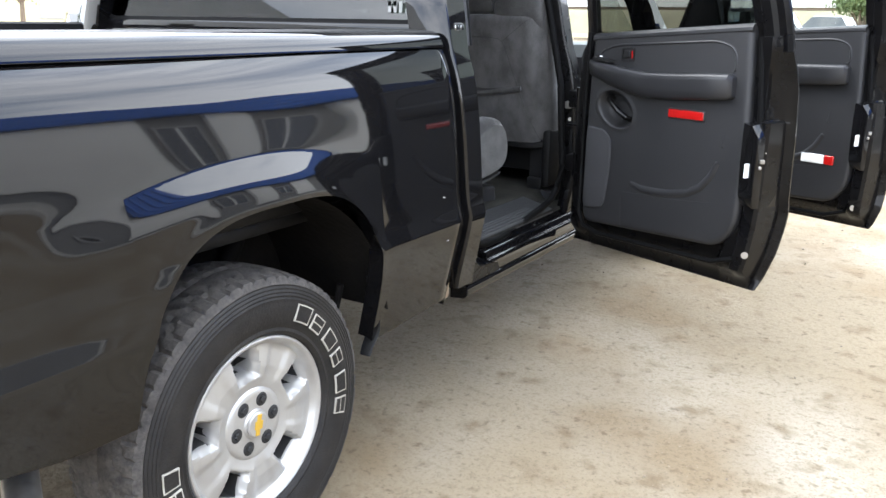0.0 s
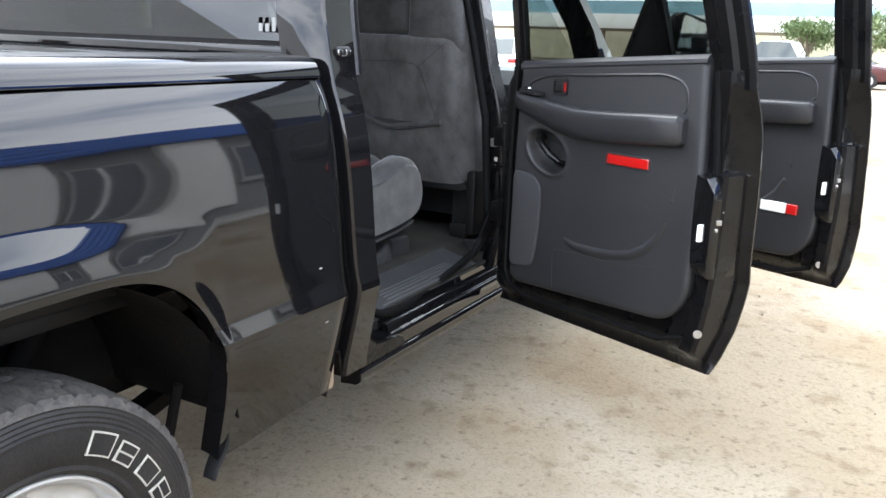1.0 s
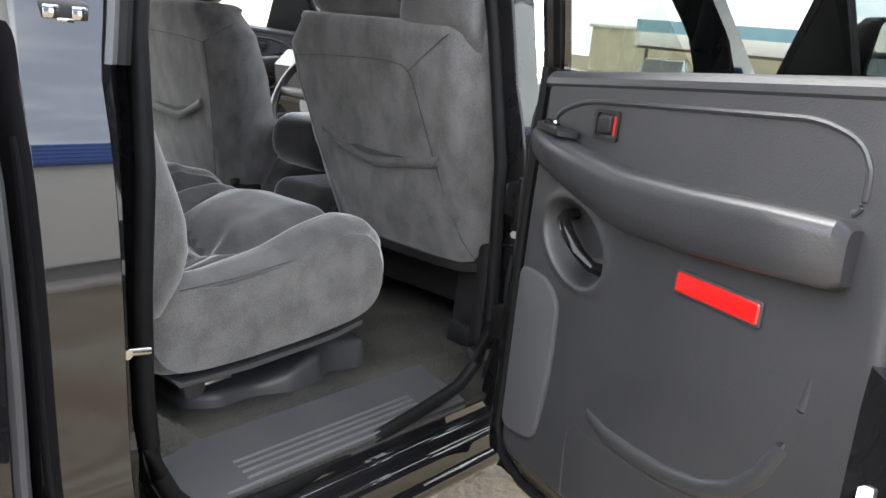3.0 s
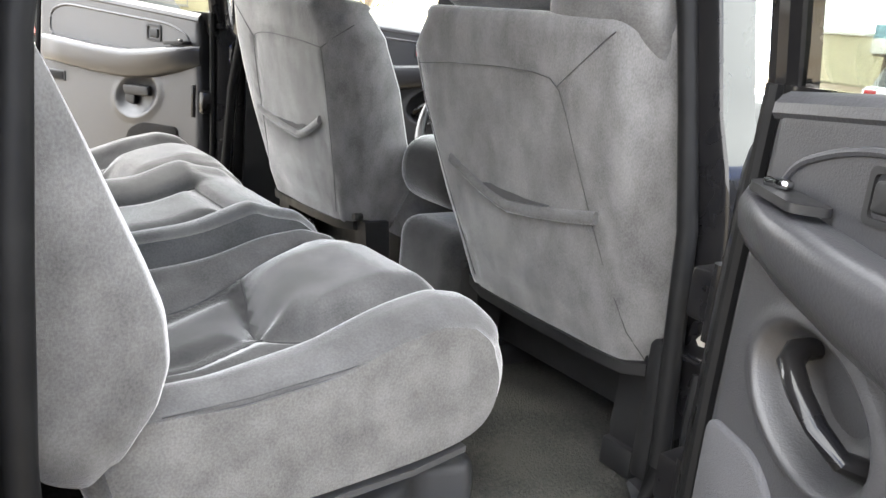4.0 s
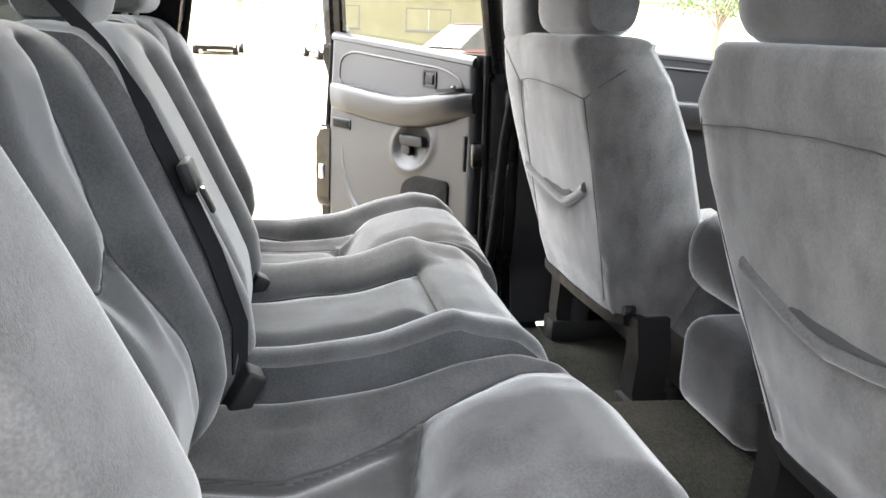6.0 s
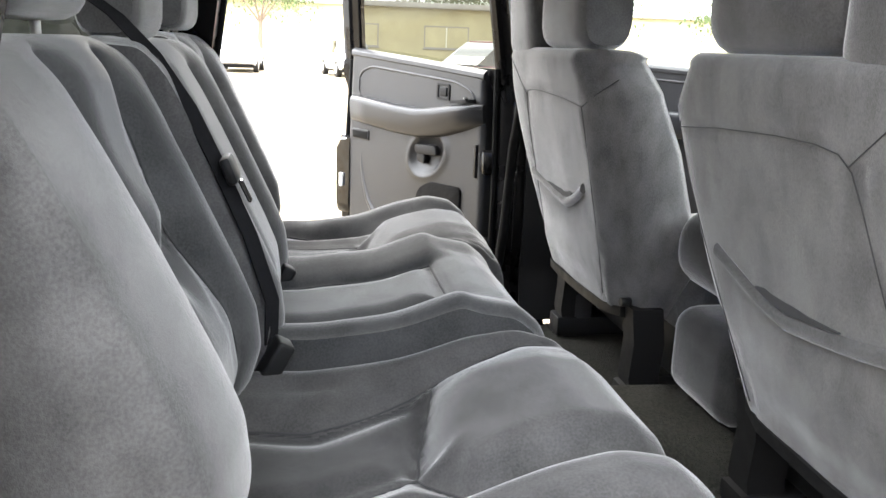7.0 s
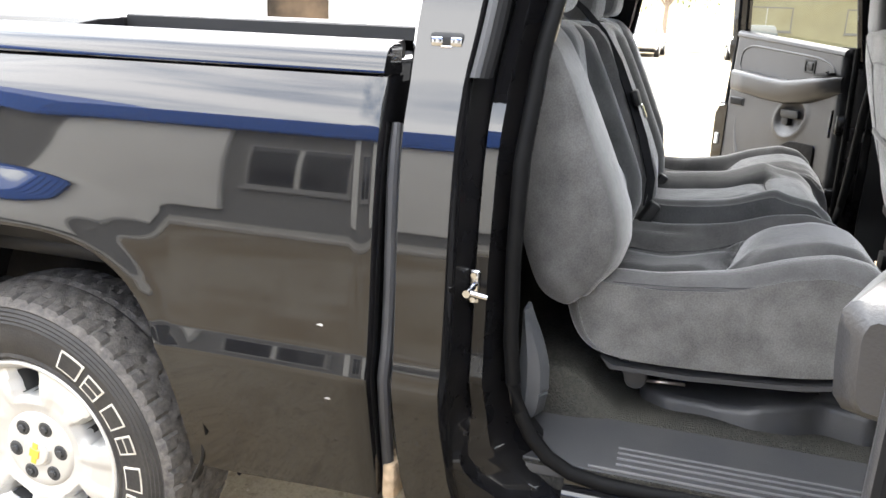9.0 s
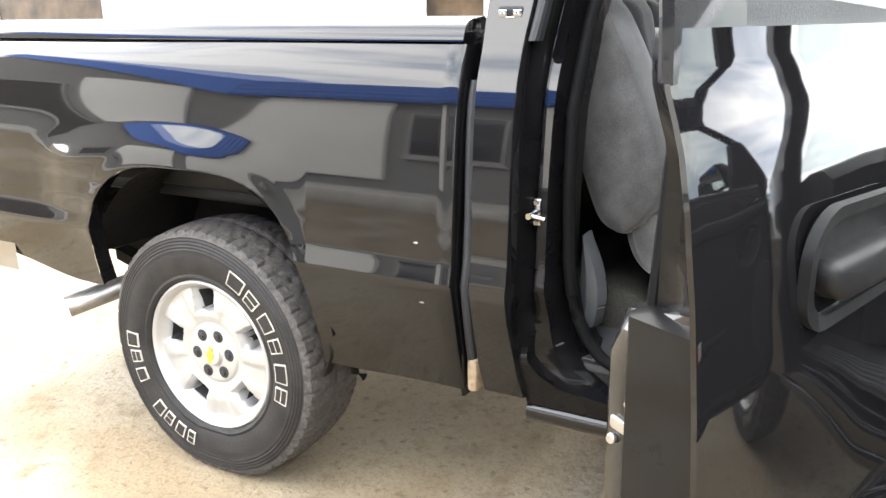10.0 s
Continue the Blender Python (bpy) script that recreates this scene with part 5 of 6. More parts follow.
    loft(bm, [[to(p[0], p[1], w) for p in ring] for ring, w in ((pts, o - 0.004), (pts, o + 0.008), (inn, o + 0.006), (inn, o - 0.008))])
    part("handle_bezel", bm, BLACK, door)
    bm = bmesh.new()
    slab(bm, rounded([(h0 + 0.03, 1.07), (h0 + 0.18, 1.065), (h0 + 0.21, 1.085), (h0 + 0.21, 1.112), (h0 + 0.03, 1.12)], 0.014), o - 0.004, o + 0.022, to, 0.010)
    part("door_handle", bm, BLACK, door, "black flap handle")
    return door


def build_mirror(truck, sx, to):
    """Outside mirror on the front door."""
    c = to(0.24, 1.36, 0.20)
    bm = bmesh.new()
    box(bm, (-0.11, -0.05, -0.09), (0.11, 0.05, 0.09), 0.035, 4, Matrix.Translation(c) @ Matrix.Rotation(radians(-22 * sx), 4, "Z"))
    m = part("door_mirror", bm, BLACK, truck, "black door mirror")
    bm = bmesh.new()
    box(bm, (-0.09, -0.056, -0.07), (0.09, -0.0515, 0.07), 0.0, 1, Matrix.Translation(c) @ Matrix.Rotation(radians(-22 * sx), 4, "Z"))
    part("mirror_glass", bm, MIRROR, m, smooth=False)


# ---- seats ----
def seam(name, pts, parent, r=0.003):
    bm = bmesh.new()
    tube(bm, pts, r, 6)
    return part(name, bm, SEAM, parent)


def near(lines, x, y):
    """Distance from a point to the nearest of some lines."""
    best = 9.0
    for line in lines:
        for (ax, ay), (bx, by) in zip(line, line[1:]):
            dx, dy = bx - ax, by - ay
            t = min(max(((x - ax) * dx + (y - ay) * dy) / (dx * dx + dy * dy), 0), 1)
            best = min(best, math.hypot(x - ax - t * dx, y - ay - t * dy))
    return best


def rear_cushion(seat, x0, x1, outboard, dz, mid=False):
    """One place of the bench: a padded block with bolsters, stitched grooves and a dished insert."""
    W = x1 - x0
    top = [(1.10, 0.905), (1.22, 0.905), (1.32, 0.902), (1.46, 0.918), (1.56, 0.955), (1.64, 0.972), (1.70, 0.962), (1.738, 0.930), (1.760, 0.880), (1.762, 0.84), (1.75, 0.80), (1.71, 0.768), (1.60, 0.752), (1.40, 0.738), (1.25, 0.736), (1.205, 0.748), (1.175, 0.775), (1.155, 0.82), (1.145, 0.87)]
    if mid:
        top = [(y - 0.045 if y > 1.6 else y, z + 0.03 if y < 1.6 and z > 0.85 else z) for y, z in top]
    pts = []
    for k in range(len(top) - 1):
        n_ = 12 if top[k][1] > 0.9 and top[k][0] > 1.2 else 4
        for j in range(n_):
            t = j / n_
            pts.append((top[k][0] + (top[k + 1][0] - top[k][0]) * t, top[k][1] + (top[k + 1][1] - top[k][1]) * t))
    for _ in range(8):
        pts = [pts[0]] + [((a[0] + 2 * b[0] + c[0]) / 4, (a[1] + 2 * b[1] + c[1]) / 4) for a, b, c in zip(pts, pts[1:], pts[2:])] + [pts[-1]]
    # stitched lines, in (distance from the inner edge, y)
    if mid:
        f = W / 0.49
        lines = [[(0.14 * f, 1.20), (0.13 * f, 1.35), (0.14 * f, 1.56)], [(0.37 * f, 1.20), (0.38 * f, 1.35), (0.37 * f, 1.56)], [(0.14 * f, 1.56), (0.37 * f, 1.56)]]
    else:
        f = W / 0.52
        lines = [[(0.43 * f, 1.18), (0.415 * f, 1.30), (0.385 * f, 1.45), (0.375 * f, 1.60), (0.385 * f, 1.74)],
                 [(0.345 * f, 1.18), (0.338 * f, 1.33), (0.300 * f, 1.445)], [(0.300 * f, 1.445), (0.22 * f, 1.462), (0.080 * f, 1.50)],
                 [(0.125 * f, 1.18), (0.136 * f, 1.25), (0.150 * f, 1.325), (0.112 * f, 1.41), (0.080 * f, 1.50), (0.055 * f, 1.61), (0.035 * f, 1.73)],
                 [(0.300 * f, 1.445), (0.382 * f, 1.495)]]
    cy, cz = 1.45, 0.84
    rows, dark = [], []
    for u in frange(0, 1, 84):
        x = x0 + W * u
        e = min(u, 1 - u) * W
        rnd = 1 - 0.095 * (1 - smooth01(0, 0.042, e)) ** 2
        q = u * W if outboard > 0 else (1 - u) * W            # distance from the inner edge
        row, drow = [], []
        for y, z in pts:
            yy, zz = cy + (y - cy) * (rnd if not mid else 0.5 + 0.5 * rnd), cz + (z - cz) * rnd
            ins = 0.0
            if z > 0.885 and y < 1.745:
                fade = smooth01(0.885, 0.90, z)
                if mid:
                    ins = smooth01(0.125 * f, 0.16 * f, q) * smooth01(0.385 * f, 0.35 * f, q) * smooth01(1.575, 1.545, y)
                    d = -0.014 * ins + 0.010 * smooth01(0.10, 0.04, min(q, W - q))
                else:
                    edge_in, edge_out = pick([(1.18, 0.125 * f), (1.325, 0.150 * f), (1.41, 0.112 * f), (1.5, 0.080 * f)], y), pick([(1.18, 0.345 * f), (1.33, 0.338 * f), (1.445, 0.300 * f)], y)
                    ins = smooth01(edge_in - 0.012, edge_in + 0.03, q) * smooth01(edge_out + 0.012, edge_out - 0.03, q) * smooth01(1.50, 1.455, y)
                    shelf = smooth01(edge_out - 0.01, edge_out + 0.02, q) * smooth01(0.42 * f, 0.38 * f, q) * smooth01(1.52, 1.42, y)
                    d = -0.026 * ins - 0.014 * shelf + 0.014 * smooth01(0.40 * f, 0.44 * f, q) * smooth01(0.52 * f, 0.46 * f, q) + 0.012 * smooth01(0.08 * f, 0.04, q) * smooth01(0, 0.03, q)
                    d += 0.008 * smooth01(1.47, 1.53, y) * smooth01(0.10 * f, 0.16 * f, q) * smooth01(0.38 * f, 0.32 * f, q)
                dist = near(lines, q, y)
                d += 0.030 * (1 - (1 - min(dist / 0.065, 1)) ** 2.2) - 0.026
                zz += d * fade + 0.0015 * noise.noise((x * 14, y * 14, 2.2))
            row.append((x, yy, zz + dz))
            # dished inserts take the dark velour: shade of the recess put into colour
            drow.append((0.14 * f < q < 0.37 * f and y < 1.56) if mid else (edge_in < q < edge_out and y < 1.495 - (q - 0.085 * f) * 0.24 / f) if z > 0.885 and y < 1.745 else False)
        rows.append(row)
        dark.append(drow)
    bm = bmesh.new()
    # tops darker and sides paler, light and shade painted by choice of fabric
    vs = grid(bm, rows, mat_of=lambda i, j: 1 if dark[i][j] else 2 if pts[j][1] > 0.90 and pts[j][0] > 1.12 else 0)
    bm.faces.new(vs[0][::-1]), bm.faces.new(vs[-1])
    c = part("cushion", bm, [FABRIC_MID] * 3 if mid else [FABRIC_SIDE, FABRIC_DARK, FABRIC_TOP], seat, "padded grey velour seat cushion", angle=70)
    # the stitched lines themselves
    tops = [j for j, (y, z) in enumerate(pts) if z > 0.885 and 1.12 < y < 1.745]
    for line in lines:
        run = []
        for (qa, ya), (qb, yb) in zip(line, line[1:]):
            n_ = max(2, int(math.hypot(qb - qa, yb - ya) / 0.012))
            run += [(qa + (qb - qa) * k / n_, ya + (yb - ya) * k / n_) for k in range(n_)]
        place = []
        for q, y in run + [line[-1]]:
            fi = min(max((q / W if outboard > 0 else 1 - q / W) * 84, 0), 83.99)
            i0 = int(fi)
            j0 = min(tops, key=lambda j: abs(pts[j][1 - 1] - y))
            place.append(Vector(rows[i0][j0]).lerp(Vector(rows[i0 + 1][j0]), fi - i0) + Vector((0, 0, 0.0005)))
        for _ in range(2):
            place = [place[0]] + [(a + b * 2 + c_) / 4 for a, b, c_ in zip(place, place[1:], place[2:])] + [place[-1]]
        seam("stitched_seam", place, c, 0.0022)
    if not mid:
        xo = (x1 if outboard > 0 else x0)
        for off in (0.0, 0.007):
            seam("stitching", [(xo - outboard * 0.004, y, z + dz - off) for y, z in ((1.24, 0.905), (1.35, 0.910), (1.48, 0.925), (1.60, 0.945), (1.66, 0.946))], c, 0.0012)
    return c


def rear_back(seat, x0, x1, outboard, dz, mid=False):
    W = x1 - x0
    sec = [(1.165, 0.835), (1.205, 0.87), (1.235, 0.92), (1.250, 0.97), (1.244, 1.03), (1.220, 1.09), (1.188, 1.16), (1.156, 1.23), (1.122, 1.30), (1.094, 1.35), (1.065, 1.385), (1.03, 1.395), (0.99, 1.375), (0.975, 1.33), (1.0, 1.1), (1.06, 0.95), (1.10, 0.86)]
    pts = []
    n_ = len(sec)
    for k in range(n_):
        for j in range(9 if k < 10 else 4):
            t = j / (9 if k < 10 else 4)
            a, b = sec[k], sec[(k + 1) % n_]
            pts.append((a[0] + (b[0] - a[0]) * t, a[1] + (b[1] - a[1]) * t))
    for _ in range(3):
        pts = [((pts[i - 1][0] + 2 * pts[i][0] + pts[(i + 1) % len(pts)][0]) / 4, (pts[i - 1][1] + 2 * pts[i][1] + pts[(i + 1) % len(pts)][1]) / 4) for i in range(len(pts))]
    rows = []
    for u in frange(0, 1, 80):
        x = x0 + W * u
        e = min(u, 1 - u) * W
        ub = u if outboard > 0 else 1 - u
        if ub > 0.5 and not mid:
            q = max(1 - e / 0.15, 0.0)
            rnd, tall = 1 - 0.24 * (1 - math.sqrt(max(1 - (0.97 * q) ** 2, 0))), 1 - 0.09 * (1 - math.sqrt(max(1 - (0.97 * q) ** 2, 0)))
        else:
            q = 1 - smooth01(0, 0.07, e)
            rnd, tall = 1 - 0.14 * q * q, 1 - 0.03 * q * q
        row = []
        for j_, (y, z) in enumerate(pts):
            yy, zz = 1.10 + (y - 1.10) * rnd, 1.10 + (z - 1.10) * tall
            if j_ < 92 and z > 0.86:
                if mid:
                    d = 0.030 - 0.012 * smooth01(0.2, 0.35, u) * smooth01(0.8, 0.65, u)
                    dist = near([[(0.25 * W, 0.85), (0.25 * W, 1.33)], [(0.75 * W, 0.85), (0.75 * W, 1.33)]], ub * W, z)
                else:
                    insert = smooth01(0.16, 0.30, ub) * smooth01(0.72, 0.58, ub)
                    d = -0.030 * insert * smooth01(1.38, 1.25, z) + 0.006 * smooth01(0.60, 0.80, ub)
                    dist = near([[(0.60 * W, 1.40), (0.60 * W, 1.30), (0.54 * W, 1.20), (0.60 * W, 1.05), (0.62 * W, 0.86)], [(0.20 * W, 1.40), (0.22 * W, 1.25), (0.26 * W, 1.16), (0.20 * W, 1.05), (0.18 * W, 0.86)],
                                 [(0.54 * W, 1.20), (0.40 * W, 1.135), (0.26 * W, 1.16)]], ub * W, z)
                d += (0.030 * (1 - (1 - min(dist / 0.07, 1)) ** 2.2) - 0.024) * smooth01(0.87, 0.93, z) * smooth01(1.39, 1.36, z)
                yy += d
            row.append((x, yy, zz + dz))
        rows.append(row)
    stitch = [[(0.25 * W, 0.90), (0.25 * W, 1.33)], [(0.75 * W, 0.90), (0.75 * W, 1.33)]] if mid else [[(0.60 * W, 1.37), (0.60 * W, 1.30), (0.54 * W, 1.20), (0.60 * W, 1.05), (0.62 * W, 0.90)], [(0.20 * W, 1.37), (0.22 * W, 1.25), (0.26 * W, 1.16), (0.20 * W, 1.05), (0.18 * W, 0.90)], [(0.54 * W, 1.20), (0.40 * W, 1.135), (0.26 * W, 1.16)]]

    def inset(i, j):
        ub = (i + 0.5) / 80 if outboard > 0 else 1 - (i + 0.5) / 80
        z = rows[i][j][2]
        return 1 if ub < pick([(0.86, 0.62), (1.05, 0.60), (1.20, 0.54), (1.30, 0.60)], z) and j < 88 else 0
    bm = bmesh.new()
    vs = grid(bm, rows, loop_v=True, mat_of=inset)
    for ring, side in ((vs[0], -1), (vs[-1], 1)):
        c_ = sum((v.co for v in ring), Vector()) / len(ring)
        last_ring = ring
        for f_ in (0.8, 0.6, 0.4, 0.2, 0.04):
            nxt = [bm.verts.new((v.co.x + side * 0.016 * (1 - f_ * f_), c_.y + (v.co.y - c_.y) * f_, c_.z + (v.co.z - c_.z) * f_)) for v in ring]
            for k_ in range(len(ring)):
                bm.faces.new((last_ring[k_], last_ring[(k_ + 1) % len(ring)], nxt[(k_ + 1) % len(ring)], nxt[k_]))
            last_ring = nxt
        bm.faces.new(last_ring)
    back_ = part("backrest", bm, [FABRIC, FABRIC] if mid else [FABRIC, FABRIC_MID], seat, "padded grey velour backrest", angle=70)
    for line in stitch:
        place = []
        for (qa, za), (qb, zb) in zip(line, line[1:]):
            for k in range(10):
                q, z = qa + (qb - qa) * k / 10, za + (zb - za) * k / 10
                fi = min(max((q / W if outboard > 0 else 1 - q / W) * 80, 0), 79.99)
                j0 = min(range(90), key=lambda j: abs(pts[j][1] - z))
                place.append(Vector(rows[int(fi)][j0]).lerp(Vector(rows[int(fi) + 1][j0]), fi - int(fi)) + Vector((0, 0.0005, 0)))
        for _ in range(2):
            place = [place[0]] + [(a + b * 2 + c_) / 4 for a, b, c_ in zip(place, place[1:], place[2:])] + [place[-1]]
        seam("stitched_seam", place, back_, 0.0021)


def headrest(seat, x, y, z, w, h, d, posts=True):
    bm = bmesh.new()
    rows = []
    for u in frange(0, 1, 14):
        q = max(1 - abs(2 * u - 1) ** 5, 0.0) ** 0.4 if 0 < u < 1 else 0.35
        row = []
        for k in range(20):
            a = 2 * math.pi * k / 20
            ca, sa = math.cos(a), math.sin(a)
            row.append((x + w * (u - 0.5), y + d / 2 * math.copysign(abs(ca) ** 0.6, ca) * (0.72 + 0.28 * q), z + h / 2 * math.copysign(abs(sa) ** 0.6, sa) * (0.80 + 0.20 * q)))
        rows.append(row)
    loft(bm, rows)
    hr = part("headrest", bm, FABRIC, seat, "grey velour headrest", angle=60)
    if posts:
        for sx in (-1, 1):
            bm = bmesh.new()
            tube(bm, [(x + sx * w * 0.25, y, z - h * 0.3), (x + sx * w * 0.25, y, z - h * 0.5 - 0.04)], 0.006, 8)
            part("post", bm, STEEL, hr)


def build_rear_seat():
    seat = thing("rear_bench_seat", (0, 1.4, 0.6), "three-place grey velour rear bench with worn, faintly stained fabric", "bench seat")
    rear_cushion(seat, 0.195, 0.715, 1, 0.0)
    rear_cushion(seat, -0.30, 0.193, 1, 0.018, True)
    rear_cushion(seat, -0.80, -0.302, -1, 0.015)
    rear_back(seat, 0.20, 0.742, 1, 0.0)
    rear_back(seat, -0.30, 0.198, 1, 0.0, True)
    rear_back(seat, -0.82, -0.302, -1, 0.01)
    for x, z in ((0.46, 1.475), (-0.05, 1.455), (-0.56, 1.475)):
        headrest(seat, x, 1.03, z, 0.25, 0.14, 0.10)
    # seat frame, legs and under-seat tray
    bm = bmesh.new()
    box(bm, (-0.74, 1.22, 0.705), (0.52, 1.60, 0.738), 0.01)
    part("seat_frame", bm, BLACK, seat)
    for x in (0.56, 0.05, -0.55):
        bm = bmesh.new()
        loft(bm, [[(x - 0.025, y0, z), (x + 0.025, y0, z), (x + 0.025, y0 + 0.045, z), (x - 0.025, y0 + 0.045, z)] for y0, z in ((1.60, 0.735), (1.61, 0.70), (1.635, 0.625))])
        part("leg", bm, BLACK, seat, "black steel seat leg")
    plan = rounded([(-0.62, 1.31), (0.60, 1.31), (0.645, 1.37), (0.645, 1.45), (0.675, 1.53), (0.66, 1.61), (0.625, 1.66), (0.655, 1.75), (0.62, 1.775), (-0.62, 1.775)], 0.022, 4)
    bm = bmesh.new()
    slab(bm, plan, 0.60, 0.683, lambda u, v, w: Vector((u - 0.10 * (w - 0.683) * (u > 0.5), v, w - 0.030 * smooth01(1.60, 1.46, v) * (w > 0.62))), 0.016)
    part("under_seat_tray", bm, TAN_TRIM, seat, "grey moulded plastic tray", angle=60)
    bm = bmesh.new()
    slab(bm, rounded([(1.262, 0.742), (1.305, 0.742), (1.327, 0.690), (1.312, 0.668), (1.284, 0.670)], 0.016, 5), 0.655, 0.672, lambda u, v, w: Vector((w, u, v)), 0.004)
    pv = part("seat_pivot", bm, TAN_TRIM, seat, "grey plastic pivot cover")
    bm = bmesh.new()
    tube(bm, [(0.668, 1.278, 0.726), (0.676, 1.278, 0.726)], 0.009, 12)
    part("pivot_bolt", bm, BLACK, pv)
    bm = bmesh.new()
    tube(bm, [(0.64, 1.32, 0.678), (0.64, 1.40, 0.682)], 0.004, 8)
    part("cross_rod", bm, STEEL, seat)
    bm = bmesh.new()
    loft(bm, [[(-0.70, y, z) for y, z in ((1.23, 0.742), (1.255, 0.728), (1.40, 0.729), (1.60, 0.743), (1.69, 0.760), (1.69, 0.750), (1.60, 0.733), (1.40, 0.719), (1.25, 0.719))], [(0.705, y, z) for y, z in ((1.23, 0.742), (1.255, 0.728), (1.40, 0.729), (1.60, 0.743), (1.69, 0.760), (1.69, 0.750), (1.60, 0.733), (1.40, 0.719), (1.25, 0.719))]])
    part("cushion_welt", bm, SEAM, seat, angle=40)
    # narrow trim beside the backrest
    bm = bmesh.new()
    loft(bm, [[(0.822, 1.088, z), (0.832, 1.092 + w * 0.3, z), (0.826, 1.090 + w * 0.85, z), (0.80, 1.096 + w, z), (0.77, 1.092 + w * 0.9, z), (0.77, 1.088, z)] for z, w in ((0.640, 0.030), (0.652, 0.042), (0.690, 0.048), (0.694, 0.045), (0.698, 0.049), (0.744, 0.047), (0.750, 0.044), (0.756, 0.045), (0.785, 0.036), (0.812, 0.024), (0.832, 0.014), (0.85, 0.006), (0.862, 0.002))])
    part("belt_trim", bm, PALE_TRIM, seat, "pale grey plastic belt trim")
    # seat belt across the backrest, with its tongue and buckles
    bm = bmesh.new()
    path = [(0.10, 0.99, 1.465), (0.12, 1.055, 1.42), (0.165, 1.11, 1.37), (0.185, 1.158, 1.30), (0.195, 1.196, 1.22), (0.20, 1.238, 1.12), (0.20, 1.268, 1.02), (0.19, 1.265, 0.95)]
    rows = [[(x - 0.012, y + 0.008, z), (x + 0.008, y - 0.010, z), (x + 0.010, y - 0.008, z + 0.001), (x - 0.010, y + 0.010, z + 0.001)] for x, y, z in path]
    loft(bm, rows)
    part("seat_belt", bm, WEBBING, seat, "black lap and shoulder belt")
    bm = bmesh.new()
    box(bm, (-0.03, -0.008, -0.02), (0.03, 0.008, 0.02), 0.006, 2, pose(0.19, 1.212, 1.215, 20, 0, 0))
    part("belt_tongue", bm, BLACK, seat)
    bm = bmesh.new()
    box(bm, (-0.008, -0.003, -0.035), (0.008, 0.003, 0.0), 0.002, 1, pose(0.19, 1.225, 1.20, 25, 0, 0))
    part("tongue_plate", bm, CHROME, seat)
    for x, z in ((0.215, 0.935), (-0.20, 0.935)):
        bm = bmesh.new()
        box(bm, (-0.022, -0.014, -0.05), (0.022, 0.014, 0.032), 0.006, 3, pose(x, 1.272, z, -30, 0, 12))
        part("buckle", bm, BLACK, seat, "black belt buckle")


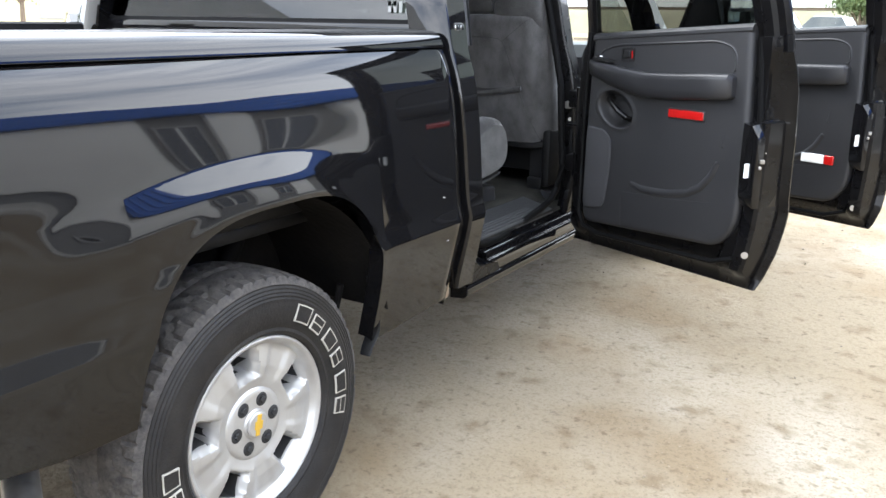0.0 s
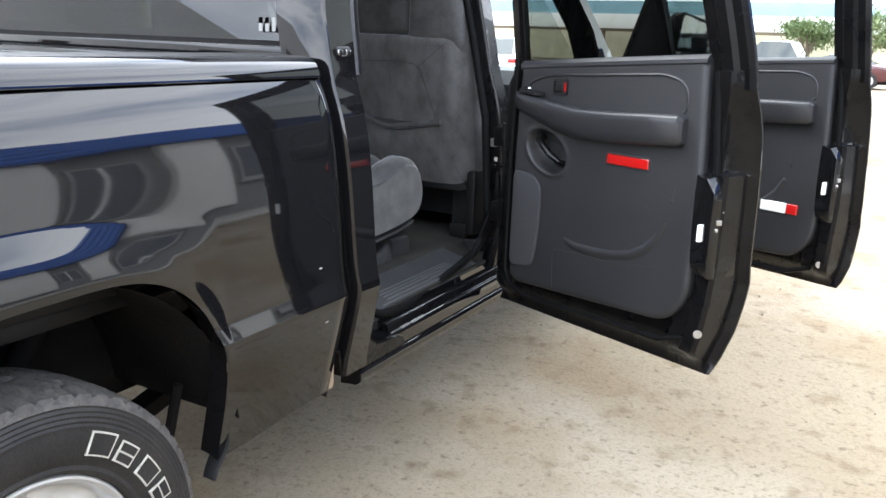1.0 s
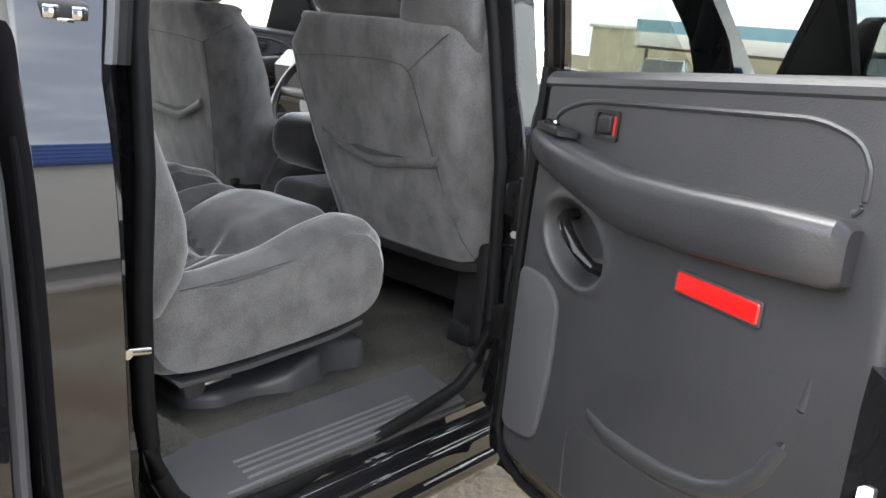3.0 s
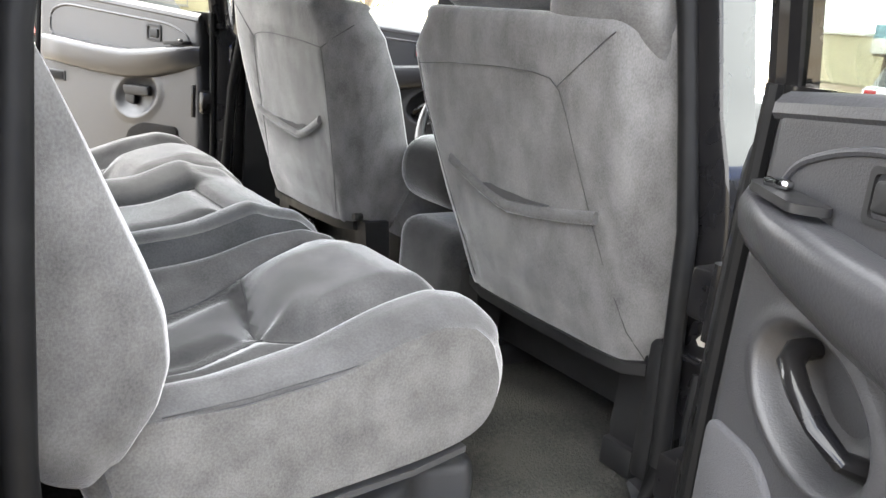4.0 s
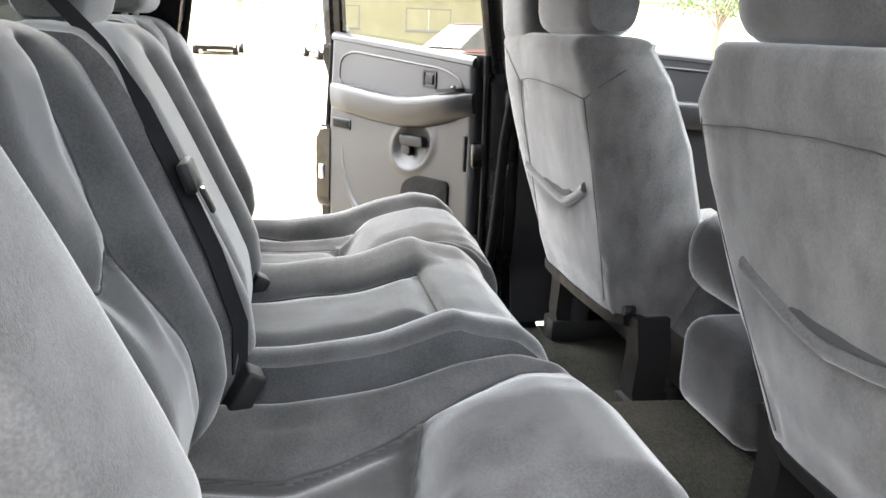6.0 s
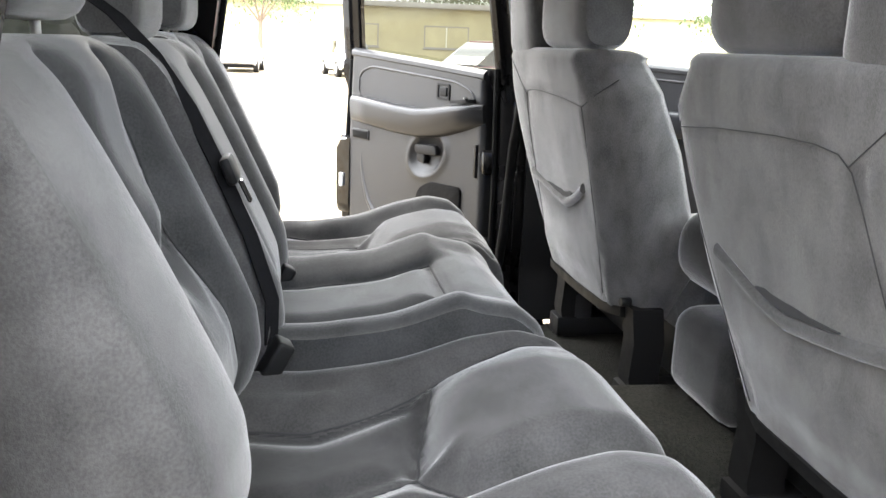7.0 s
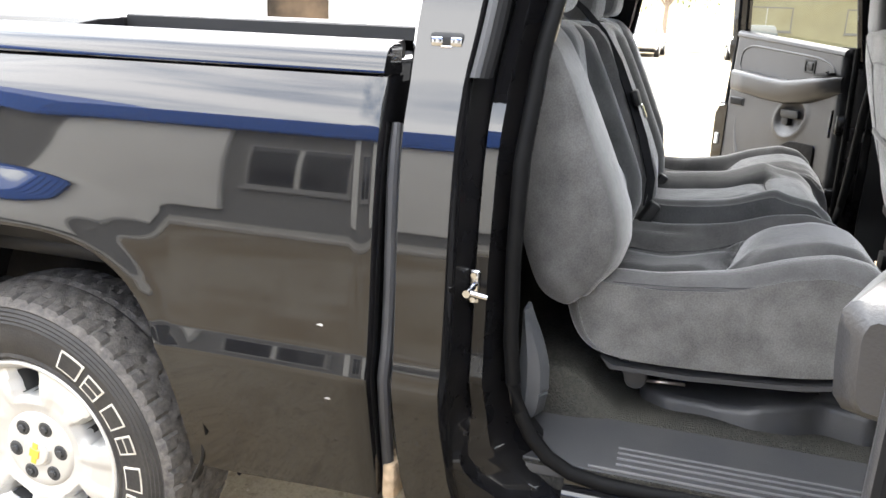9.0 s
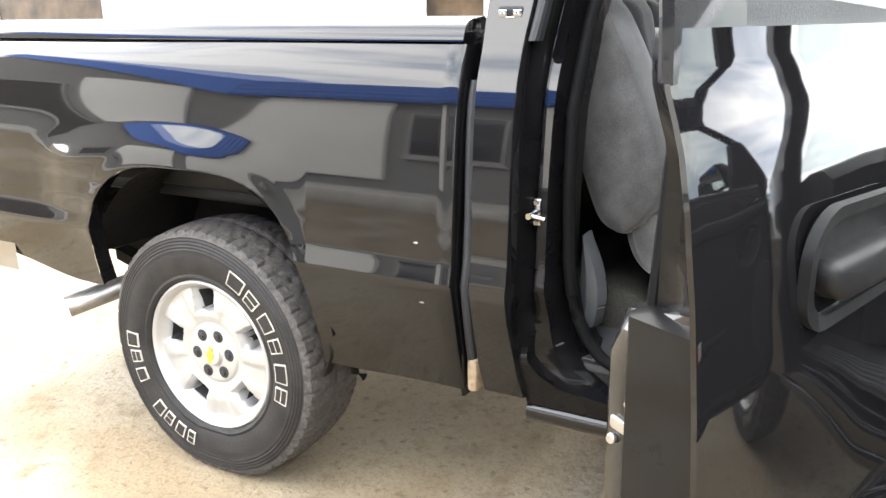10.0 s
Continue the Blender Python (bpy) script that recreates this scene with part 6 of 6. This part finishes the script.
def build_front_seat(sx, y0, label):
    """Bucket with a belt tower on its outer shoulder; seen from behind."""
    seat = thing("front_seat", (sx * 0.45, 2.3, 0.6), label, "car seat", "front seats")
    xo = 0.785                                  # outer edge
    prof_y = [(0.80, 2.03), (0.86, 2.01), (0.95, 1.985), (1.08, 1.945), (1.20, 1.910), (1.30, 1.885), (1.40, 1.870), (1.62, 1.85)]

    def edge(z):
        inner = pick([(0.80, 0.23), (0.86, 0.205), (1.0, 0.165), (1.2, 0.125), (1.32, 0.112), (1.38, 0.16), (1.40, 0.20)], z)
        outer = pick([(0.80, 0.74), (0.90, 0.775), (1.2, 0.785), (1.35, 0.78), (1.62, 0.77)], z)
        return inner, outer
    zs = frange(0.83, 1.378, 46)
    bm = bmesh.new()
    rows = []
    for z in zs:
        a, b = edge(z)
        yr = pick(prof_y, z) + y0
        th = pick([(0.83, 0.10), (0.95, 0.17), (1.2, 0.15), (1.40, 0.10)], z)
        ring = []
        for u in frange(0, 1, 40):
            x = a + (b - a) * u
            e = min(u, 1 - u) * (b - a)
            y = yr + 0.055 * (1 - smooth01(0, 0.09, e)) ** 2
            # stitched panel: a shallow groove along its border, and the soft belly of the pocket
            pl, pr, ptop = 0.185 + 0.10 * smooth01(1.1, 0.86, z), 0.60 + 0.12 * smooth01(1.3, 0.86, z), 1.292 + 0.012 * smooth01(0.2, 0.45, x) - 0.02 * smooth01(0.54, 0.60, x)
            if z < ptop + 0.02:
                for p in (pl, pr):
                    y += 0.006 * math.exp(-((x - p) / 0.006) ** 2)
            if pl < x < pr:
                y += 0.006 * math.exp(-((z - ptop) / 0.005) ** 2)
                y -= 0.010 * smooth01(1.06, 0.98, z) * smooth01(0.86, 0.92, z) * math.sin((x - pl) / (pr - pl) * math.pi)
            y += 0.003 * noise.noise((x * 9, z * 7, sx + 1.3))
            ring.append((sx * x, y, z))
        for u in frange(1, 0, 12):
            x = a + (b - a) * u
            bol = 0.05 * smooth01(0.25, 0.05, min(u, 1 - u))
            e = min(u, 1 - u) * (b - a)
            ring.append((sx * x, yr + th + bol - 0.04 * (1 - smooth01(0, 0.05, e)) ** 2, z))
        rows.append(ring)
    # rounded shoulder on top
    for k in range(1, 5):
        f = 1 - 0.55 * (k / 4) ** 2
        base = rows[45]
        cx = sum(p[0] for p in base) / len(base)
        cy = sum(p[1] for p in base) / len(base)
        rows.append([(cx + (p[0] - cx) * (1 - 0.05 * k / 4), cy + (p[1] - cy) * f, 1.378 + 0.022 * math.sin(k / 4 * math.pi / 2)) for p in base])
    loft(bm, rows)
    part("backrest", bm, FABRIC_BACK, seat, "grey velour seat back with a map pocket", angle=70)
    # belt tower beside the headrest
    bm = bmesh.new()
    rows = []
    for z in frange(1.26, 1.63, 20):
        t = max(z - 1.36, 0) / 0.27
        a, b = 0.53 + 0.03 * t, 0.772 - 0.05 * t ** 3
        yr = pick(prof_y, z) + y0 + 0.006 + 0.050 * smooth01(1.41, 1.26, z)
        r = []
        for k in range(28):
            an = 2 * math.pi * k / 28
            ca, sa = math.cos(an), math.sin(an)
            f = 1 - 0.4 * max(t - 0.85, 0) / 0.15
            r.append((sx * ((a + b) / 2 + (b - a) / 2 * math.copysign(abs(ca) ** 0.5, ca) * f), yr + 0.055 + 0.055 * math.copysign(abs(sa) ** 0.5, sa) * f, z))
        rows.append(r)
    loft(bm, rows)
    part("belt_tower", bm, FABRIC, seat, angle=60)
    headrest(seat, sx * 0.375, 1.945 + y0, 1.485, 0.30, 0.180, 0.12)
    # pocket opening: a folded elastic hem
    def py(z):
        return pick(prof_y, z) + y0
    pts = [(0.262, 1.112), (0.30, 1.094), (0.35, 1.073), (0.395, 1.058), (0.425, 1.052), (0.50, 1.060), (0.58, 1.072), (0.655, 1.086), (0.662, 1.088)]
    bm = bmesh.new()
    loft(bm, [[(sx * x, py(z) - 0.005, z + 0.011), (sx * x, py(z) - 0.010, z + 0.006), (sx * x, py(z) - 0.010, z - 0.006), (sx * x, py(z) - 0.001, z - 0.013), (sx * x, py(z) + 0.01, z)] for x, z in pts])
    part("pocket_hem", bm, FABRIC, seat, "elastic pocket hem", angle=60)
    # dark sliver built for the shade inside the gaping pocket
    bm = bmesh.new()
    loft(bm, [[(sx * x, py(z) - 0.004, z + 0.012), (sx * x, py(z) - 0.0075, z + 0.012), (sx * x, py(z) - 0.0075, z + 0.012 + h), (sx * x, py(z) - 0.004, z + 0.013 + h)] for x, z, h in ((0.36, 1.069, 0.002), (0.38, 1.062, 0.012), (0.40, 1.057, 0.018), (0.43, 1.053, 0.016), (0.48, 1.058, 0.008), (0.545, 1.067, 0.001))])
    part("pocket_mouth_shade", bm, SEAM, seat)
    for nm, line in (("seam", [(0.115, 1.345), (0.15, 1.315), (0.187, 1.288)]), ("seam", [(0.187, 1.288), (0.30, 1.298), (0.45, 1.304), (0.53, 1.303), (0.572, 1.297), (0.592, 1.280), (0.605, 1.245), (0.622, 1.18), (0.645, 1.09), (0.67, 1.0), (0.71, 0.90), (0.725, 0.85)]),
                     ("seam", [(0.187, 1.288), (0.193, 1.22), (0.215, 1.12), (0.245, 1.0), (0.285, 0.87)]), ("seam", [(0.588, 1.286), (0.64, 1.325), (0.69, 1.362), (0.71, 1.376)])):
        seam(nm, [(sx * x, py(z) - 0.001 + 0.055 * (1 - smooth01(0, 0.09, min(x - edge(z)[0], edge(z)[1] - x) if z < 1.39 else 0.09)) ** 2, z) for x, z in line], seat, 0.0009)
    # plastic edge along the foot of the back, and the belt anchor's cover
    bm = bmesh.new()
    loft(bm, [[(sx * x, 2.034 + y0 + d, z + 0.012), (sx * x, 2.010 + y0 + d, z + 0.008), (sx * x, 2.012 + y0 + d, z - 0.014), (sx * x, 2.034 + y0 + d, z - 0.018)] for x, z, d in ((0.235, 0.845, 0.020), (0.30, 0.838, 0.002), (0.45, 0.832, 0.0), (0.62, 0.830, 0.0), (0.70, 0.832, 0.004), (0.735, 0.838, 0.024))])
    part("lower_edge", bm, BLACK, seat, "dark plastic edge strip")
    bm = bmesh.new()
    box(bm, (min(sx * 0.665, sx * 0.705), 2.055, 0.632), (max(sx * 0.665, sx * 0.705), 2.105, 0.745), 0.008, 3)
    part("anchor_cover", bm, TAN_TRIM, seat, "grey plastic belt anchor cover")
    # cushion, base and tracks
    bm = bmesh.new()
    rows = []
    for y, zt, zb in ((2.14, 0.86, 0.82), (2.19, 0.93, 0.80), (2.3, 0.935, 0.77), (2.48, 0.955, 0.78), (2.54, 0.92, 0.80)):
        rows.append([(sx * x, y + y0, z) for x, z in ((0.17, zb), (0.16, zt - 0.03), (0.20, zt + 0.01), (0.28, zt - 0.005), (0.46, zt - 0.02), (0.64, zt - 0.005), (0.73, zt + 0.01), (0.77, zt - 0.03), (0.76, zb))])
    loft(bm, rows)
    part("cushion", bm, FABRIC, seat, angle=70)
    def bx(name, lo, hi, bev, mat, label=""):
        b_ = bmesh.new()
        box(b_, (min(sx * lo[0], sx * hi[0]), lo[1], lo[2]), (max(sx * lo[0], sx * hi[0]), hi[1], hi[2]), bev)
        return part(name, b_, mat, seat, label)
    for x in (0.22, 0.70):
        bx("seat_track", (x - 0.036, 2.035 + y0, 0.625), (x + 0.036, 2.5, 0.68), 0.006, BLACK, "black steel seat track")
        bm = bmesh.new()
        loft(bm, [[(sx * (x - 0.03), y + y0, z), (sx * (x + 0.03), y + y0, z), (sx * (x + 0.03), y + 0.07 + y0, z), (sx * (x - 0.03), y + 0.07 + y0, z)] for y, z in ((2.06, 0.62), (2.045, 0.70), (2.05, 0.78), (2.04, 0.86))])
        part("recliner_bracket", bm, BLACK, seat)
    bx("seat_base", (0.2, 2.13, 0.69), (0.72, 2.5, 0.82), 0.01, BLACK)
    bx("side_shield", (0.735, 2.03, 0.64), (0.775, 2.5, 0.90), 0.012, BLACK, "black plastic side shield")
    bm = bmesh.new()
    tube(bm, [(sx * 0.22, 2.045 + y0, 0.87), (sx * 0.22, 2.022 + y0, 0.87)], 0.010, 8)
    part("pivot_bolt", bm, BLACK, seat)
    return seat


def build_centre_seat():
    seat = thing("centre_seat", (0, 2.3, 0.6), "folded grey velour centre front seat with an armrest lid", "car seat")
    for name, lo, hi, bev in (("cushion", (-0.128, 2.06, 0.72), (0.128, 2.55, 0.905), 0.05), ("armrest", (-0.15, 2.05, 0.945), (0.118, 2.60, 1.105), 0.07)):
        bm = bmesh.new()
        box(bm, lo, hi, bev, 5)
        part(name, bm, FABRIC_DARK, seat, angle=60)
    bm = bmesh.new()
    box(bm, (-0.115, 2.10, 0.62), (0.115, 2.5, 0.75), 0.02)
    part("base", bm, BLACK, seat)


# ---- surroundings beyond the truck ----
def build_car(x, y, yaw, paint, label, length=4.5, h=1.45, name="parked_car"):
    """Parked car: body with wheel arches, glass house, wheels, lamps."""
    c = thing(name, (x, y, 0), label, "car", "parked cars")
    M = pose(x, y, 0, 0, 0, yaw)
    w = 0.88
    sec = [(-length / 2, 0.55, 0.75), (-length / 2 + 0.1, 0.35, 0.90), (-length * 0.32, 0.28, 0.96), (0, 0.28, 0.95), (length * 0.22, 0.28, 0.93), (length / 2 - 0.25, 0.30, 0.82), (length / 2, 0.42, 0.68)]
    bm = bmesh.new()
    loft(bm, [[M @ Vector((sx * ww, yy, z)) for sx, ww, z in ((-1, w * 0.92, zb), (-1, w, zb + 0.2), (-1, w * 0.97, zt - 0.05), (-1, w * 0.82, zt), (1, w * 0.82, zt), (1, w * 0.97, zt - 0.05), (1, w, zb + 0.2), (1, w * 0.92, zb))] for yy, zb, zt in sec])
    part("body", bm, paint, c, angle=50)
    bm = bmesh.new()
    loft(bm, [[M @ Vector((sx * w * q, yy, z)) for sx, q, z in ((-1, 0.84, 0.92), (-1, 0.66, zt), (1, 0.66, zt), (1, 0.84, 0.92))] for yy, zt in ((-length * 0.36, 0.95), (-length * 0.24, h - 0.03), (-0.1, h), (length * 0.06, h - 0.03), (length * 0.24, 0.95))])
    part("glass_house", bm, WINDOW_DARK, c, angle=30)
    bm = bmesh.new()
    box(bm, (-w * 0.86, -length * 0.47, 0.20), (w * 0.86, length * 0.47, 0.34), 0.03, 2, M)
    part("underbody", bm, DARK, c)
    bm = bmesh.new()
    box(bm, (-w * 0.64, -length * 0.22, h - 0.05), (w * 0.64, length * 0.04, h + 0.015), 0.02, 2, M)
    part("roof", bm, paint, c)
    for sx in (-1, 1):
        for yy in (-length * 0.30, length * 0.31):
            bm = bmesh.new()
            p = Vector((sx * (w - 0.09), yy, 0.32))
            loft(bm, [[M @ (p + Vector((dx, math.cos(2 * math.pi * k / 20) * r, math.sin(2 * math.pi * k / 20) * r))) for k in range(20)] for dx, r in ((-0.1, 0.27), (-0.1, 0.32), (0.1, 0.32), (0.1, 0.22))])
            wh = part("wheel", bm, TYRE, c)
            bm = bmesh.new()
            loft(bm, [[M @ (p + Vector((sx * dx, math.cos(2 * math.pi * k / 16) * r, math.sin(2 * math.pi * k / 16) * r))) for k in range(16)] for dx, r in ((0.08, 0.2), (0.108, 0.19), (0.112, 0.05))])
            part("rim", bm, ALLOY, wh)
        bm = bmesh.new()
        box(bm, (min(sx * 0.5, sx * 0.78), length / 2 - 0.14, 0.58), (max(sx * 0.5, sx * 0.78), length / 2 - 0.02, 0.70), 0.02, 2, M)
        part("head_lamp", bm, WHITE_LENS, c)
        bm = bmesh.new()
        box(bm, (min(sx * 0.5, sx * 0.80), -length / 2 - 0.01, 0.70), (max(sx * 0.5, sx * 0.80), -length / 2 + 0.12, 0.84), 0.02, 2, M)
        part("tail_lamp", bm, RED, c)
    return c


LEAF = material("tree_leaf", (0.075, 0.11, 0.035), 0.7, vary=0.6, scale=2, second=(0.12, 0.14, 0.05))
BARK = material("tree_bark", (0.16, 0.12, 0.085), 0.95, vary=0.6, scale=12, bump=0.6)


def build_tree(x, y, h, seed, spread=1.0):
    rng = random.Random(seed)
    t = thing("tree", (x, y, 0), "leafy green roadside tree with a forked trunk", "tree", "roadside trees")
    bm = bmesh.new()
    tube(bm, [(x, y, -0.05), (x + 0.05, y, h * 0.2), (x + 0.1, y + 0.05, h * 0.42)], [0.16, 0.12, 0.09], 10)
    tips = []
    for k in range(7):
        a = 2 * math.pi * k / 7 + rng.random()
        tip = Vector((x + math.cos(a) * h * 0.28 * spread, y + math.sin(a) * h * 0.28 * spread, h * rng.uniform(0.55, 0.9)))
        tube(bm, [(x + 0.08, y + 0.03, h * 0.36), Vector((x, y, h * 0.5)).lerp(tip, 0.5), tip], [0.06, 0.04, 0.015], 6)
        tips.append(tip)
    part("trunk", bm, BARK, t)
    bm = bmesh.new()
    for _ in range(2600):
        p = rng.choice(tips) + Vector((rng.gauss(0, 1), rng.gauss(0, 1), rng.gauss(0, 0.8))) * h * 0.10 * spread
        s = rng.uniform(0.04, 0.095)
        R = Euler((rng.random() * 6.3, rng.random() * 6.3, rng.random() * 6.3)).to_matrix()
        vs = [bm.verts.new(p + R @ Vector(q) * s) for q in ((-1, -0.5, 0), (1, -0.5, 0.2), (1, 0.5, 0), (-1, 0.5, 0.2))]
        bm.faces.new(vs)
    tagged(part("crown", bm, LEAF, t, smooth=False), kind="stuff")


def build_far():
    white = material("white_car_paint", (0.78, 0.78, 0.77), 0.2, coat=1.0, vary=0.2, scale=2)
    red = material("red_car_paint", (0.22, 0.03, 0.025), 0.25, coat=1.0, vary=0.2, scale=2)
    silver = material("silver_car_paint", (0.45, 0.46, 0.47), 0.25, metal=0.5, coat=1.0, vary=0.2, scale=2)
    darkc = material("maroon_car_paint", (0.06, 0.012, 0.015), 0.25, coat=1.0, vary=0.2, scale=2)
    build_car(-35.4, -1.25, -92, white, "white parked sport utility car across the sunlit yard", 4.6, 1.75)
    build_car(-47.5, 0.3, 12, white, "white parked sedan in the row behind")
    build_car(-33.4, 3.35, -80, white, "white parked hatchback facing the yard", 4.2)
    build_car(-19.5, 6.1, 215, red, "red parked sedan beyond the open driver's side door", 4.5, 1.52)
    build_car(-31.0, 12.8, 75, white, "white parked sedan beside the red one")
    build_car(-24, 17, 60, silver, "silver parked sedan at the far side")
    build_car(-10, 25, 20, silver, "silver parked sedan near the trees")
    build_car(-4.0, 29, 92, material("black_car_paint", (0.01, 0.01, 0.011), 0.2, coat=1.0), "black parked sport utility car by the canopy", 4.8, 1.82)
    build_car(-3.3, 40, 75, white, "white parked car in front of the bush", 4.4, 1.75)
    build_car(-0.3, 36.0, 88, darkc, "dark maroon parked sedan near the canopy", 4.5, 1.25)
    for x, y, h, s in ((-60, 10.8, 6.4, 9), (-60, 13.2, 6.0, 10), (-61, 15.4, 6.6, 11), (-38, 15, 6, 2), (-36, 22, 5, 3), (0.5, 46, 3.4, 5), (-2.5, 47, 3.0, 6), (-42, -0.7, 6, 7), (2.5, 48, 2.8, 8)):
        build_tree(x, y, h, s)
    # canopy beyond the yard, with a cream wall behind it
    c = thing("canopy", (-5, 62, 0), "long flat canopy with a white fascia and pale blue roof", "canopy")
    for name, lo, hi, mt in (("beam", (-30, 60, 2.3), (14, 60.4, 2.5), BARK), ("fascia", (-30.1, 59.9, 2.5), (14.1, 66, 3.55), STUCCO_WHITE), ("roof", (-30.2, 60.2, 3.55), (14.2, 66, 4.5), material("pale_blue_roof", (0.22, 0.38, 0.45), 0.5, vary=0.3, scale=1))):
        bm = bmesh.new()
        box(bm, lo, hi, 0.03)
        part(name, bm, mt, c)
    for x in (-29, -18, -8.3, 3, 13.5):
        bm = bmesh.new()
        tube(bm, [(x, 60.2, 0), (x, 60.2, 2.31)], 0.14, 12)
        part("post", bm, BARK, c)
    w = thing("cream_building", (-5, 72, 0), "low cream building behind the canopy", "building")
    bm = bmesh.new()
    box(bm, (-40, 70, 0), (20, 76, 4.0))
    part("wall", bm, material("cream_stucco", (0.62, 0.56, 0.40), 0.9, vary=0.4, scale=1), w)
    bm = bmesh.new()
    box(bm, (-40.3, 69.7, 4.0), (20.3, 76.3, 4.3), 0.05)
    part("roof", bm, STUCCO_WHITE, w)
    # yellowish building far off
    yb = thing("far_building", (-44, 14, 0), "low pale yellow building beyond the road", "building")
    bm = bmesh.new()
    box(bm, (-52, -10, 0), (-44, 40, 3.3))
    part("wall", bm, material("pale_yellow_stucco", (0.55, 0.49, 0.30), 0.9, vary=0.4, scale=1), yb)
    bm = bmesh.new()
    box(bm, (-52.4, -10.4, 3.3), (-43.6, 40.4, 3.6), 0.05)
    part("roof", bm, material("roof_gravel", (0.4, 0.38, 0.35), 0.9, vary=0.4, scale=2), yb)
    for k in range(9):
        window_unit(yb, -44.02, -7 + k * 5, -4.5 + k * 5, 1.2, 2.4, 1)
    # white building beside the bed
    wb = thing("white_building", (-8, -8, 0), "plain white stucco building with beige-framed windows", "building")
    # brown mottling paints what the panes reflect; they have little gloss of their own
    amber = material("brown_reflection_window", (0.070, 0.048, 0.030), 0.25, spec=0.1, vary=0.9, scale=2.2, second=(0.012, 0.010, 0.008), detail=8)
    bm = bmesh.new()
    box(bm, (-10, -30, 0), (-7.2, -1.0, 4.5))
    part("wall", bm, STUCCO_WHITE, wb)
    for y0, y1 in ((-3.97, -3.0), (-13.1, -10.15), (-18.5, -16.5)):
        window_unit(wb, -7.17, y0, y1, 1.22, 2.35, 1, False, amber)


# ---- build ----
build_ground()
build_office()
build_far()
truck = thing("pickup_truck", (0, 1.8, 0), "glossy black crew-cab pickup truck with all doors open, on dirt", "pickup truck")
build_bed(truck)
build_cab(truck)
REAR_R = door_frame(1.030, 1.758, -21.3)
REAR_L = door_frame(-0.93, 1.858, -30, -1)
FRONT_R = door_frame(1.10, 2.87, -22)
FRONT_L = door_frame(-1.02, 2.95, -50, -1)
build_door(truck, REAR_R, 0.855, True, "rear_door", GLASS_DARK)
build_door(truck, REAR_L, 0.855, True, "rear_door", GLASS_DARK, False)
build_door(truck, FRONT_R, 1.03, False, "front_door", GLASS_CLEAR)
build_door(truck, FRONT_L, 1.03, False, "front_door", GLASS_CLEAR)
build_mirror(truck, 1, FRONT_R)
build_rear_seat()
build_front_seat(1, 0.0, "worn grey velour front passenger seat with a map pocket")
build_front_seat(-1, -0.03, "worn grey velour driver's seat with a map pocket")
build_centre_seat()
